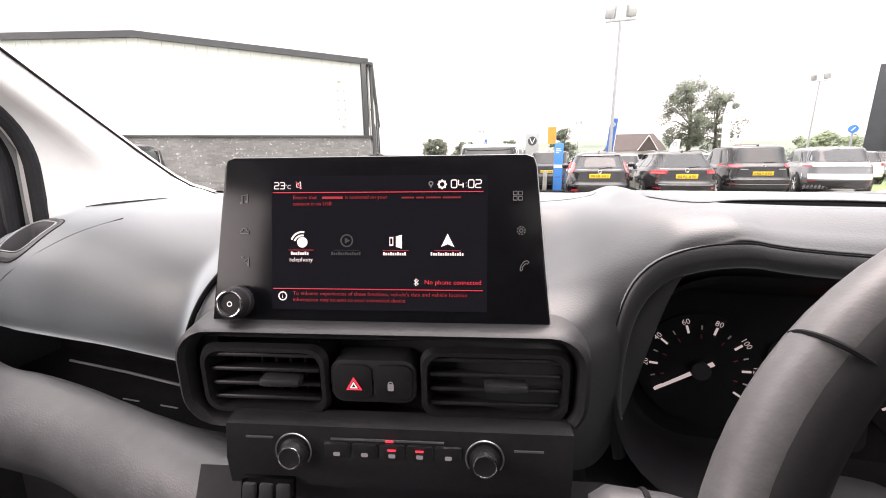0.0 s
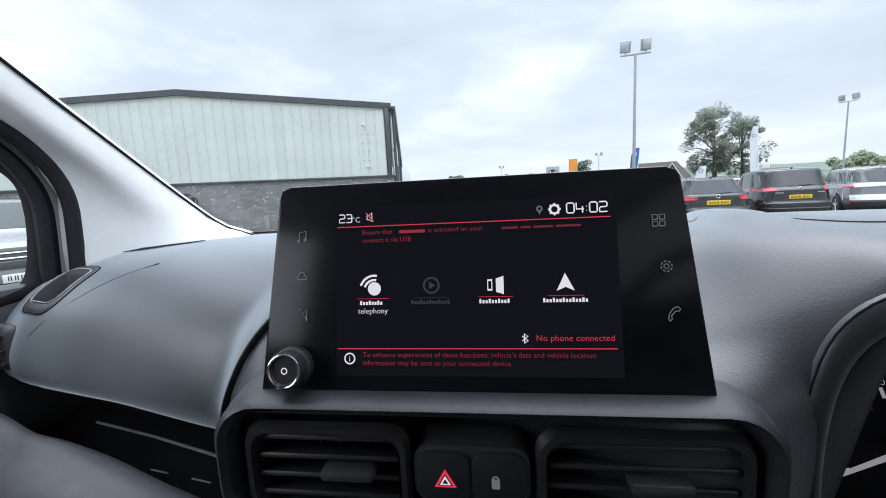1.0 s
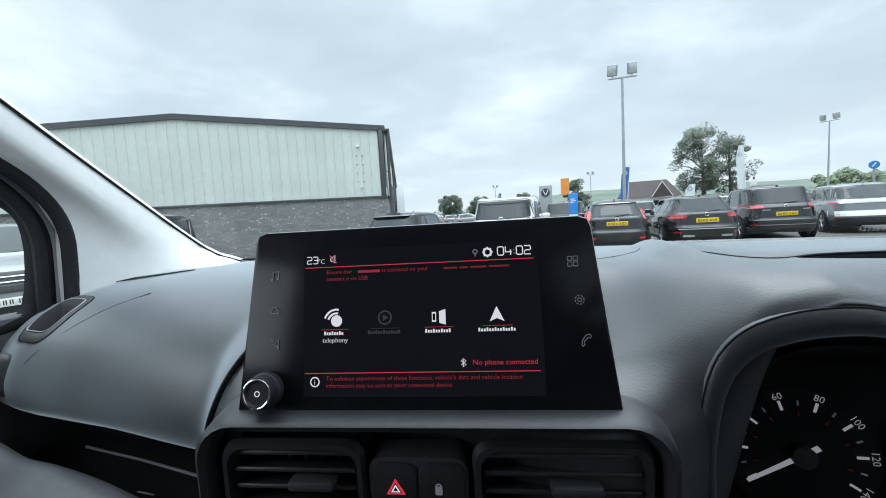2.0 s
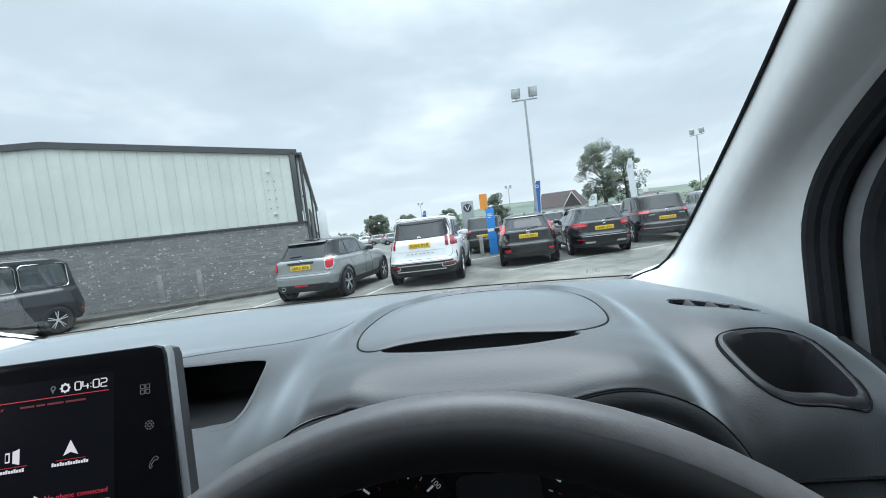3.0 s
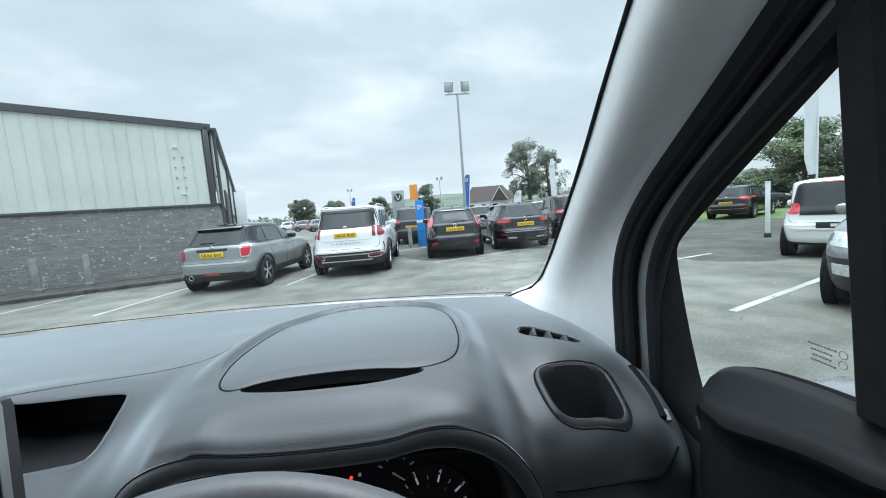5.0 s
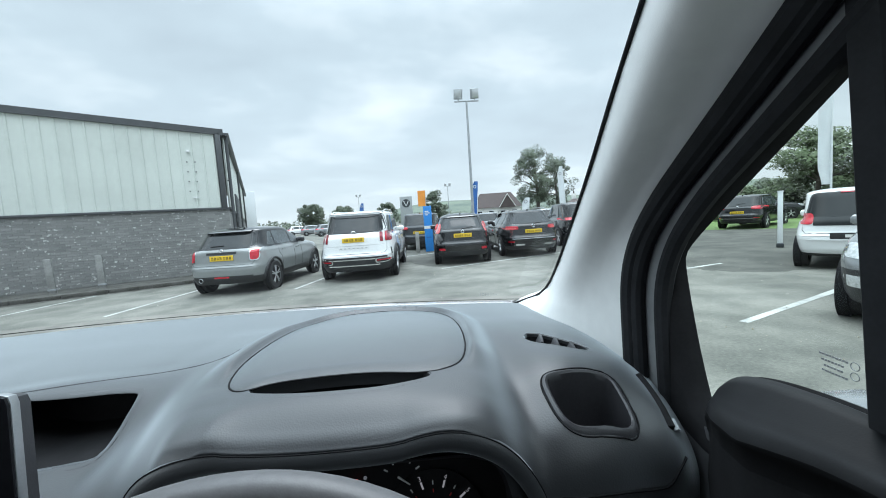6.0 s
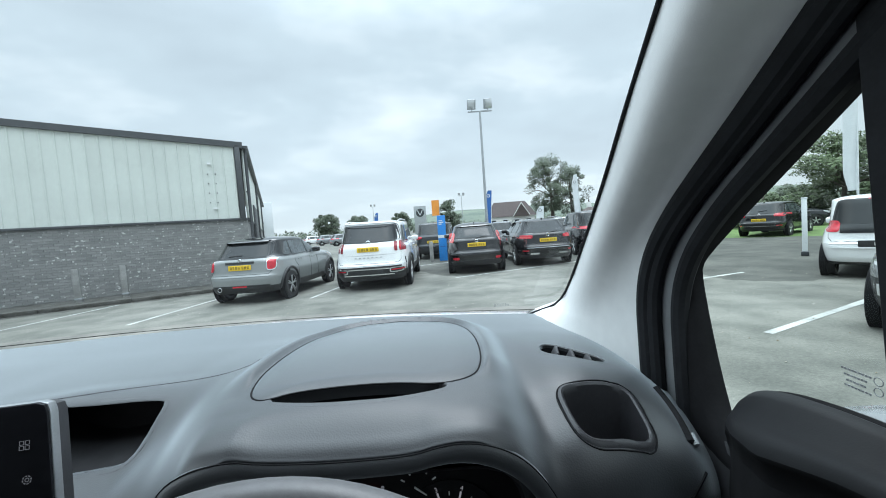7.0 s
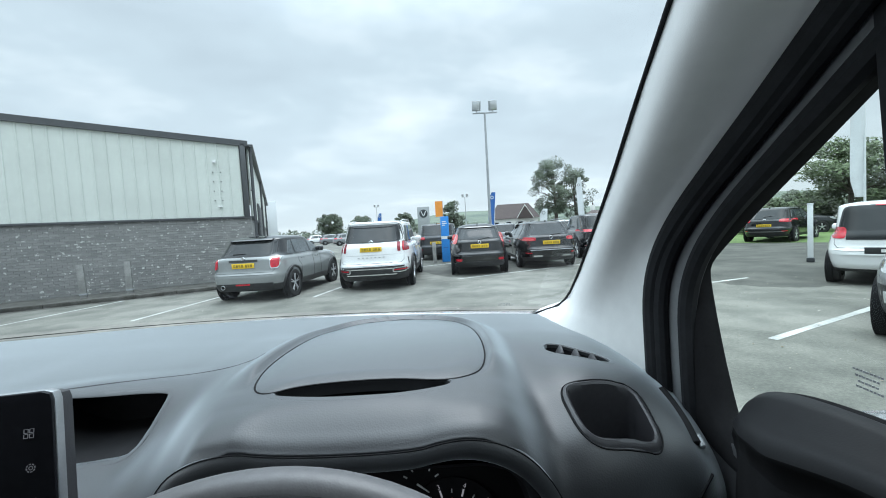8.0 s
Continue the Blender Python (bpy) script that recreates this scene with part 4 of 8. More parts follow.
for xm in (-0.375, -0.315):
    part("tray_mark", box(0.026, 0.0015, 0.0016, (xm, 0.062, 0.9985 + 0.0), 0.0005), GREYBAND, dashboard)
part("glovebox", sheet([[(x, 0.015, 0.965), (x, 0.06, 0.94), (x, 0.075, 0.86), (x, 0.07, 0.72), (x, 0.05, 0.60)] for x in np.linspace(-0.66, -0.16, 12)]), DASH_DARK, dashboard, "dark glovebox front")
# side air vent at the passenger's end
part("side_vent", box(0.05, 0.02, 0.06, (-0.640, 0.075, 1.118), 0.012, 3), DASH_DARK, dashboard)
for k in range(3):
    part("side_vent_slat", box(0.04, 0.006, 0.004, (-0.640, 0.063, 1.100 + 0.018 * k), 0.001), BLACK, dashboard)
# seams: round the centre stack, across the bulge and in front of the lid
for pts in (
    [(-0.150, 0.036, 1.206), (-0.174, 0.034, 1.192), (-0.195, 0.022, 1.165), (-0.210, 0.013, 1.13), (-0.222, 0.016, 1.10), (-0.228, 0.028, 1.07)],
    [(-0.45, 0.150, dash_top(-0.45, 0.150)), (-0.493, 0.122, dash_top(-0.493, 0.122)), (-0.525, 0.098, dash_top(-0.525, 0.098)), (-0.561, 0.079, dash_top(-0.561, 0.079)), (-0.588, 0.0685, 1.128), (-0.600, 0.066, 1.10)],
):
    part("seam", tube(smooth_loop(pts, 2, False), 0.0026 if pts[0][0] > -0.3 else 0.0012, 6), VOID, dashboard)
part("seam", tube(smooth_loop([(0.515, 0.0325, 1.1612), (0.5261, 0.0319, 1.1606), (0.5509, 0.0329, 1.1602), (0.5786, 0.0385, 1.1561), (0.6089, 0.0462, 1.1496), (0.6183, 0.0476, 1.151), (0.6281, 0.0507, 1.1626), (0.6397, 0.0593, 1.1663)], 2, False), 0.0016, 6), VOID, dashboard)
pad_seam = smooth_loop([(-0.12, 0.158, 0), (-0.031, 0.170, 0), (0.027, 0.178, 0), (0.085, 0.186, 0), (0.124, 0.191, 0), (0.155, 0.196, 0), (0.172, 0.208, 0), (0.178, 0.230, 0)], 3, False)
part("seam", tube([(p[0], p[1], dash_top(p[0], p[1]) + 0.0001) for p in pad_seam], 0.0006, 6), DASH_DARK, dashboard)

# instrument hood: from the arch in the dashboard's front to the dial face
def hood_rings(table):
    return [[(HOOD_X + (x - HOOD_X) * kx, y, HOOD_Z + (z - HOOD_Z) * kz) for x, z in arch] for y, kx, kz in table]


HOOD = material("hood_plastic", (0.012, 0.012, 0.014), 0.65, vary=0.15, scale=9, bump=0.08, bump_scale=620, spec=0.2)
part("hood_rim", sheet(hood_rings(((0.024, 1.0, 1.0), (0.0196, 1.0, 1.0), (0.0186, 0.997, 0.994), (0.0172, 0.985, 0.974), (0.0162, 0.967, 0.942), (0.0170, 0.945, 0.893), (0.022, 0.935, 0.865)))), DASH, dashboard, angle=70)
part("instrument_hood", sheet(hood_rings(((0.022, 0.935, 0.865), (0.045, 0.90, 0.76), (0.08, 0.87, 0.66), (0.112, 0.82, 0.56)))), HOOD, dashboard, "dark hood over the dials", angle=70)
part("seam", tube(hood_rings(((0.0192, 1.0, 1.0),))[0], 0.0006, 6), VOID, dashboard)
low = [[(x, y, z) for x in np.linspace(0.16, 0.515, 14)] for y, z in ((0.119, 1.055), (0.06, 1.04), (0.0, 1.035), (-0.03, 1.02), (-0.03, 0.95), (0.03, 0.85), (0.05, 0.6))]
part("lower_panel", sheet(low), DASH_DARK, dashboard)
part("lower_panel", sheet([[(x, y, z) for x in np.linspace(0.49, 0.65, 8)] for y, z in ((0.05, 1.06), (0.02, 1.04), (0.0, 1.01), (0.02, 0.9), (0.05, 0.6))]), DASH_DARK, dashboard)

# ---- instrument cluster ----
DISPLAY = material("display_glass", (0.020, 0.021, 0.024), 0.35, vary=0.1, scale=20, spec=0.3)
DIAL_BLACK = material("dial_black", (0.010, 0.010, 0.011), 0.7, vary=0.15, scale=40, spec=0.15)
cluster = thing("instrument_cluster", "black instrument cluster with two white-marked round dials", "gauge", m=VAN @ pose(0.333, 0.080, 1.114, -8))
face_y = lambda u, v, w: (u, w, v)  # noqa: E731
part("face", slab(rounded(-0.135, -0.070, 0.145, 0.072, 0.045, 8), 0.01, face_y), DIAL_BLACK, cluster)
part("surround", loft([[(x, y, z) for x, z in rounded(-0.138 - g, -0.064 - g, 0.148 + g, 0.068 + g, 0.052 + g, 8)] for g, y in ((-0.004, 0.002), (0.0, -0.004), (0.003, -0.014), (0.011, -0.045), (0.016, -0.060), (0.020, -0.064))], True, False), HOOD, cluster, "dark funnel round the dials", 60)
part("shade", slab(rounded(-0.034, -0.055, 0.036, 0.03, 0.01), 0.001, lambda u, v, w: (u, w - 0.0035, v)), DISPLAY, cluster, "dark grey middle display")


def dial(cx, cz, r, marks, turn0, turn1, needle):
    part("dial_plate", moved(rod((0, 0, 0), (0, 0, 0.002), r * 1.0, seg=56), Matrix.Translation((cx, -0.0005, cz)) @ pose(0, 0, 0, 90)), DIAL_BLACK, cluster)
    n = len(marks)
    for i in range(2 * n - 1):
        a = radians(turn0 + (turn1 - turn0) * i / (2 * n - 2))
        long = i % 2 == 0
        k = r * (0.74 if long else 0.76)
        tick = moved(box(0.0016 if long else 0.001, 0.0008, 0.0065 if long else 0.0035), Matrix.Translation((cx + k * math.sin(a), -0.0042, cz + k * math.cos(a))) @ pose(0, 0, 0, 0, math.degrees(a), 0))
        part("tick", tick, DIAL_LIT if long else MARK_WHITE, cluster)
        if not long:
            dot = moved(box(0.0008, 0.0008, 0.003), Matrix.Translation((cx + r * 0.60 * math.sin(a), -0.0042, cz + r * 0.60 * math.cos(a))) @ pose(0, 0, 0, 0, math.degrees(a), 0))
            part("inner_tick", dot, MARK_RED, cluster)
        if long and marks[i // 2]:
            kk = r * 0.90
            writing(marks[i // 2], 0.0066, DIAL_LIT, cluster, (cx + (kk - 0.003) * math.sin(a), -0.0046, cz + (kk - 0.003) * math.cos(a)), "CENTER", "numeral", (90, math.degrees(a), 0))
    a = radians(needle)
    v = Vector((math.sin(a), 0, math.cos(a)))
    p0 = Vector((cx, -0.006, cz))
    part("needle", rod(p0 - v * r * 0.25, p0 + v * r * 0.84, 0.0019, 0.0012, 8), DIAL_LIT, cluster, "pale needle")
    part("needle_hub", moved(rod((0, 0, 0), (0, 0, 0.007), r * 0.16, seg=24), Matrix.Translation((cx, -0.003, cz)) @ pose(0, 0, 0, 90)), BLACK, cluster)


dial(-0.083, 0.0, 0.047, ["", "20", "40", "60", "80", "100", "120", "140"], -122, 122, -122)
dial(0.076, 0.002, 0.047, ["", "1", "2", "3", "4", "5", "6", "7"], -120, 120, -98)
writing("0", 0.022, SCREEN_GREY, cluster, (0.000, -0.005, -0.026), "CENTER", "numeral")
for x, z, m in ((-0.018, 0.038, SCREEN_GREY), (-0.009, 0.040, SCREEN_GREY), (-0.001, 0.041, LAMP_RED), (0.006, 0.046, LAMP_RED), (0.014, 0.048, SCREEN_GREY)):
    part("warning_lamp", moved(rod((0, 0, 0), (0, 0, 0.001), 0.0016, seg=12), Matrix.Translation((x, -0.0045, z)) @ pose(0, 0, 0, 90)), m, cluster)
for k in range(5):
    a = radians(-60 + 30 * k)
    part("gauge_tick", moved(box(0.0012, 0.0008, 0.004), Matrix.Translation((0.048 + 0.017 * math.sin(a), -0.0045, 0.044 + 0.017 * math.cos(a))) @ pose(0, 0, 0, 0, -60 + 30 * k, 0)), MARK_WHITE, cluster)
part("gauge_needle", rod((0.044, -0.005, 0.046), (0.055, -0.005, 0.038), 0.001, 0.0006, 8), MARK_WHITE, cluster)

# ---- steering wheel ----
wheel = thing("steering_wheel", "grey leather-covered three-spoke steering wheel", "steering wheel", m=VAN @ pose(0.328, -0.173, 1.141, 63))
# an added dark ring paints the shade on the rim's inner half
RIM_SHADE = material("rim_shade_black", (0.010, 0.010, 0.011), 0.65, vary=0.15, scale=20, bump=0.06, bump_scale=600, spec=0.18)
part("rim", ring(0.1605, 0.0098, 96, 16, 1.15), LEATHER, wheel)
part("rim_shade_ring", moved(ring(0.1548, 0.0088, 96, 16, 1.2), Matrix.Translation((0, 0, 0.0035))), RIM_SHADE, wheel, "added black ring for the shade on the rim's inner half")
part("rim_seam", ring(0.1590 - 0.0035, 0.0012, 96, 6), VOID, wheel)
for a in (38, 142):
    part("rim_joint", moved(ring(0.0122, 0.0009, 24, 6, 1.0), pose(0.1575 * math.cos(radians(a)), 0.1575 * math.sin(radians(a)), 0.001, 90, 0, a)), VOID, wheel)
part("hub", loft([[tuple(Vector((0.062 * k * math.copysign(abs(math.cos(t)) ** 0.7, math.cos(t)), 0.05 * k * math.copysign(abs(math.sin(t)) ** 0.7, math.sin(t)) - 0.008, z))) for t in (2 * math.pi * j / 32 for j in range(32))] for k, z in ((1, -0.04), (1.0, -0.015), (0.9, -0.004), (0.6, 0.004), (0.2, 0.006))]), BLACK, wheel)
for s in (-1, 1):
    part("spoke", loft([[(s * x, y + dy, z) for dy, z in ((0.013, -0.02), (0.013, -0.008), (-0.013, -0.006), (-0.013, -0.02))] for x, y in ((0.05, -0.008), (0.09, -0.012), (0.12, -0.02), (0.148, -0.034))]), BLACK, wheel)
part("spoke", loft([[(x + dx, y, z) for dx, z in ((-0.02, -0.022), (0.02, -0.022), (0.02, -0.008), (-0.02, -0.008))] for x, y in ((0, -0.05), (0, -0.10), (0, -0.15))]), DASH_DARK, wheel)
stalk = thing("column_stalk", "grey indicator stalk with a black ringed tip on the column", "stalk", m=VAN)
part("arm", tube([(0.30, -0.10, 1.115), (0.24, -0.103, 1.126), (0.20, -0.106, 1.130)], 0.0085, 12), DASH_DARK, stalk)
part("tip", tube([(0.20, -0.106, 1.130), (0.175, -0.107, 1.132), (0.150, -0.108, 1.132), (0.143, -0.108, 1.131)], [0.0115, 0.0135, 0.0135, 0.009], 16), DASH_DARK, stalk)
part("tip_ring", moved(ring(0.0130, 0.0016, 28, 8), Matrix.Translation((0.1655, -0.1072, 1.132)) @ pose(0, 0, 0, 0, 90, 0)), VOID, stalk)
column = single("steering_column", loft([[(0.328 + 0.05 * math.cos(t), y, z + 0.045 * math.sin(t)) for t in (2 * math.pi * j / 24 for j in range(24))] for y, z in ((-0.15, 1.10), (-0.08, 1.07), (0.02, 1.03), (0.06, 1.0))]), DASH_DARK, "dark plastic shroud of the steering column", "column", m=VAN)

# ---- centre stack: vents, buttons, climate controls (square to the touchscreen) ----
stack = thing("centre_stack", "dark centre console face with air vents and climate knobs", "console")
fr = lambda u, v, w: (u, w, v)  # noqa: E731
bm = loft([[(x * k, y, 1.137 + (z - 1.137) * k2) for x, z in rounded(-0.148, 1.094, 0.150, 1.174, 0.026, 6)] for k, k2, y in ((1.08, 1.1, 0.05), (1.05, 1.06, 0.0), (1.02, 1.03, -0.022), (1.0, 1.0, -0.034), (0.975, 0.95, -0.037), (0.95, 0.89, -0.034), (0.935, 0.86, -0.026))], True, False)
part("surround", bm, BLACK, stack)
part("backing", box(0.29, 0.004, 0.072, (0, 0.012, 1.134)), VOID, stack)
part("ledge", sheet([[(x, y, z) for x in np.linspace(-0.127, 0.127, 24)] for y, z in ((0.03, 1.172), (-0.005, 1.171), (-0.022, 1.170), (-0.031, 1.166))]), DASH_DARK, stack)


def air_vent(x0, x1, slats, tab):
    bm = loft([[(x, y, z) for x, z in rounded(x0 + g, 1.106 + g, x1 - g, 1.158 - g, 0.012, 5)] for g, y in ((-0.002, -0.028), (0.0, -0.033), (0.003, -0.033), (0.004, -0.012), (0.004, 0.01))], True, False)
    v = part("vent_frame", bm, BLACK, stack)
    for k in range(slats):
        z = 1.1145 + 0.0345 * k / (slats - 1)
        part("slat", moved(box(x1 - x0 - 0.010, 0.016, 0.0032, (0, 0, 0), 0.0012), Matrix.Translation(((x0 + x1) / 2, -0.022, z)) @ pose(0, 0, 0, -14)), BLACK, v)
    for k in range(7):
        part("vane", box(0.0018, 0.016, 0.044, (x0 + (x1 - x0) * (k + 1) / 8, -0.004, 1.132)), BLACK, v)
    part("tab", box(0.030, 0.012, 0.0065, (tab, -0.031, 1.1325), 0.0022), DASH_DARK, v)


air_vent(-0.130, -0.037, 4, -0.070)
air_vent(0.034, 0.136, 4, 0.093)
part("button_bezel", slab(rounded(-0.0335, 1.1155, 0.0295, 1.1495, 0.010), 0.02, lambda u, v, w: (u, w - 0.0305, v), 0.001), DASH_DARK, stack)
hz = part("hazard_button", slab(rounded(-0.0310, 1.1185, -0.0025, 1.1465, 0.007), 0.006, lambda u, v, w: (u, w - 0.0325, v), 0.0012), BLACK, stack, "black hazard button with a red triangle")
lk = part("lock_button", slab(rounded(-0.0015, 1.1185, 0.0270, 1.1465, 0.007), 0.006, lambda u, v, w: (u, w - 0.0325, v), 0.0012), BLACK, stack, "black door lock button")
for k, m in ((0.0068, SCREEN_RED), (0.0044, BLACK), (0.0034, SCREEN_WHITE), (0.0018, BLACK)):
    part("triangle", slab([(-0.0158 + k * math.cos(radians(a)), 1.1305 + k * math.sin(radians(a))) for a in (90, 210, 330)], 0.0004, lambda u, v, w, k=k: (u, w - 0.0341 + k * 0.12, v)), m, hz)
part("padlock", slab(rounded(0.0088, 1.127, 0.0132, 1.1325, 0.0008), 0.0003, lambda u, v, w: (u, w - 0.0330, v)), SCREEN_GREY, lk)
part("padlock_bow", moved(ring(0.0016, 0.0004, 16, 6, 1, 0, 180), Matrix.Translation((0.011, -0.0330, 1.1325)) @ pose(0, 0, 0, 90)), SCREEN_GREY, lk)

# climate panel
part("climate_panel", sheet([[(x, y, z) for x in np.linspace(-0.108, 0.138, 20)] for y, z in ((-0.030, 1.108), (-0.0455, 1.1055), (-0.0495, 1.080), (-0.048, 1.058), (-0.035, 1.045), (-0.03, 0.80))]), BLACK, stack)
for x0, x1, y, z in ((-0.092, -0.072, -0.0485, 1.0975), (-0.030, 0.05, -0.0482, 1.098), (0.098, 0.118, -0.0485, 1.094)):
    part("panel_line", box(x1 - x0, 0.001, 0.0012, ((x0 + x1) / 2, y, z)), SILVER, stack)
for kx in (-0.057, 0.078):
    kn = part("climate_knob", moved(loft([[(r * math.cos(t), r * math.sin(t), z) for t in (2 * math.pi * j / 36 for j in range(36))] for r, z in ((0.0105, 0), (0.0105, 0.0015), (0.0084, 0.0025), (0.0080, 0.0070), (0.0072, 0.0082), (0.0050, 0.0078))]), Matrix.Translation((kx, -0.049, 1.0868)) @ pose(0, 0, 0, 82)), BLACK, stack, "black climate knob with a chrome ring")
    part("knob_ring", moved(ring(0.0076, 0.0006, 36, 8), Matrix.Translation((kx, -0.0570, 1.0880)) @ pose(0, 0, 0, 82)), CHROME, kn)
    part("knob_scale", moved(ring(0.0128, 0.0006, 36, 6, 1, -35, 215), Matrix.Translation((kx, -0.0505, 1.0885)) @ pose(0, 0, 0, 82)), SILVER, kn)
for bx, m in ((-0.026, SCREEN_GREY), (-0.006, SCREEN_GREY), (0.0135, SCREEN_GREY), (0.033, SCREEN_GREY), (0.053, SCREEN_GREY)):
    b = part("climate_button", slab(rounded(bx - 0.0093, 1.078, bx + 0.0093, 1.0945, 0.002), 0.003, lambda u, v, w: (u, w - 0.0490, v), 0.0006), BLACK, stack)
    part("symbol", slab(rounded(bx - 0.0024, 1.0855, bx + 0.0024, 1.0885, 0.0008), 0.0003, lambda u, v, w: (u, w - 0.0500, v)), m, b)
    if bx in (0.0135, 0.033):
        part("lit_bar", slab(rounded(bx - 0.003, 1.0908, bx + 0.003, 1.0924, 0.0006), 0.0003, lambda u, v, w: (u, w - 0.0500, v)), SCREEN_RED, b)
part("lit_bar", slab(rounded(0.009, 1.0975, 0.015, 1.0992, 0.0006), 0.0003, lambda u, v, w: (u, w - 0.0495, v)), SCREEN_RED, stack)
# small row of switches low on the left of the stack
sw = part("switch_mount", moved(box(0.040, 0.006, 0.020, (0, 0, 0), 0.002), Matrix.Translation((-0.078, -0.052, 1.056)) @ pose(0, 0, 0, -15)), GLOSS, stack)
for k in range(3):
    part("switch", moved(box(0.010, 0.005, 0.013, (0.0125 * (k - 1), -0.003, 0), 0.0015), Matrix.Translation((-0.078, -0.052, 1.056)) @ pose(0, 0, 0, -15)), DASH_DARK, sw)
single("gear_knob", loft([[(0.105 + r * math.cos(t), -0.105 + r * math.sin(t), z) for t in (2 * math.pi * j / 28 for j in range(28))] for r, z in ((0.012, 0.95), (0.012, 1.0), (0.020, 1.015), (0.024, 1.03), (0.022, 1.042), (0.012, 1.048))]), BLACK, "round black gear selector on the console", "gear knob")
single("console_front", sheet([[(x, y, z) for x in np.linspace(-0.15, 0.17, 8)] for y, z in ((-0.025, 1.05), (-0.05, 1.0), (-0.09, 0.95), (-0.15, 0.93), (-0.3, 0.92), (-0.3, 0.5))]), DASH_DARK, "dark lower console of the van", "console")

# ---- touchscreen ----
SCREEN = pose(0, -0.023, 1.167, -11.8)
touch = thing("touchscreen", "black glossy tablet touchscreen showing a phone connection menu", "touchscreen", m=SCREEN)
outline = [(-0.1235, 0.0), (0.1235, 0.0), (0.124, 0.004), (0.1135, 0.120), (0.1115, 0.1255), (0.106, 0.1275), (-0.106, 0.1275), (-0.1115, 0.1255), (-0.1135, 0.120), (-0.124, 0.004)]
part("glass", slab(outline, 0.003, lambda u, v, w: (u, w, v), 0.0012), SCREEN_GLASS, touch)
part("bezel", slab([(u * 1.008, 0.064 + (v - 0.064) * 1.012) for u, v in outline], 0.0075, lambda u, v, w: (u, w + 0.0022, v), 0.0015), SILVER, touch, "satin silver edge")
part("back_cover", slab([(u * 0.985, 0.064 + (v - 0.064) * 0.975) for u, v in outline], 0.014, lambda u, v, w: (u, w + 0.0095, v)), BLACK, touch)
part("foot", box(0.12, 0.05, 0.03, (0, 0.04, 0.004), 0.006), BLACK, touch)
ON = -0.0004


def lit(name, pts, m, deep=0.0003):
    return part(name, slab(pts, deep, lambda u, v, w: (u, ON - w, v)), m, touch)


def bar(x0, z0, x1, z1, m, name="line"):
    return lit(name, [(x0, z0), (x1, z0), (x1, z1), (x0, z1)], m)


def says(text, size, m, x, z, align="LEFT"):
    return writing(text, size, m, touch, (x, ON - 0.0002, z), align)


def hoop(x, z, r, t, m, a0=0.0, a1=360.0, name="icon"):
    n = 28
    pts = [(x + (r + t) * math.cos(radians(a0 + (a1 - a0) * k / n)), z + (r + t) * math.sin(radians(a0 + (a1 - a0) * k / n))) for k in range(n + 1)]
    pts += [(x + (r - t) * math.cos(radians(a0 + (a1 - a0) * k / n)), z + (r - t) * math.sin(radians(a0 + (a1 - a0) * k / n))) for k in range(n, -1, -1)]
    if a1 - a0 >= 360:
        bm = moved(ring(r, t, 32, 6, 0.2), Matrix.Translation((x, ON, z)) @ pose(0, 0, 0, 90))
        return part(name, bm, m, touch)
    return lit(name, pts, m)


part("display", slab([(-0.0775, 0.0165), (0.0795, 0.0165), (0.0795, 0.1135), (-0.0775, 0.1135)], 0.0002, lambda u, v, w: (u, ON + 0.0003 - w, v)), BACKLIGHT, touch, "dim backlit display area")
bar(-0.0765, 0.1014, 0.0765, 0.10185, SCREEN_RED)
bar(-0.0765, 0.0315, 0.0765, 0.03195, SCREEN_RED)

# numerals in square strokes with softened corners
STROKES = {
    "0": [[(0.15, 0), (0.85, 0), (1, 0.12), (1, 0.88), (0.85, 1), (0.15, 1), (0, 0.88), (0, 0.12), (0.15, 0)]],
    "2": [[(0, 1), (0.85, 1), (1, 0.88), (1, 0.6), (0.85, 0.5), (0.15, 0.48), (0, 0.36), (0, 0), (1, 0)]],
    "3": [[(0, 1), (0.85, 1), (1, 0.88), (1, 0.12), (0.85, 0), (0, 0)], [(0.2, 0.5), (1, 0.5)]],
    "4": [[(0, 1), (0, 0.36), (1, 0.36)], [(0.82, 0.62), (0.82, 0)]],
    ":": [[(0.05, 0.18), (0.10, 0.18)], [(0.05, 0.62), (0.10, 0.62)]],
}


def numerals(text, x, z, w, h, step, r, m):
    for c in text:
        bm = join(*[tube([(x + u * w, ON - 0.0001, z + v * h) for u, v in line], r, 6) for line in STROKES[c]])
        part("numeral", bm, m, touch)
        x += step if c != ":" else step * 0.36


numerals("23", -0.0752, 0.1044, 0.0032, 0.0046, 0.0043, 0.00030, SCREEN_WHITE)
says("\u00b0C", 0.0045, SCREEN_WHITE, -0.0675, 0.1042)
numerals("04:02", 0.0540, 0.1044, 0.0039, 0.0054, 0.0051, 0.00036, SCREEN_WHITE)
hoop(0.0475, 0.1068, 0.0023, 0.0006, SCREEN_WHITE)
for k in range(8):
    a = math.pi * k / 4
    lit("icon", [(0.0475 + r * math.cos(a + d), 0.1068 + r * math.sin(a + d)) for r, d in ((0.0026, -0.2), (0.0034, -0.13), (0.0034, 0.13), (0.0026, 0.2))], SCREEN_WHITE)
hoop(0.0395, 0.1075, 0.0013, 0.0004, SCREEN_GREY)
lit("icon", [(0.0385, 0.1066), (0.0405, 0.1066), (0.0395, 0.104)], SCREEN_GREY)
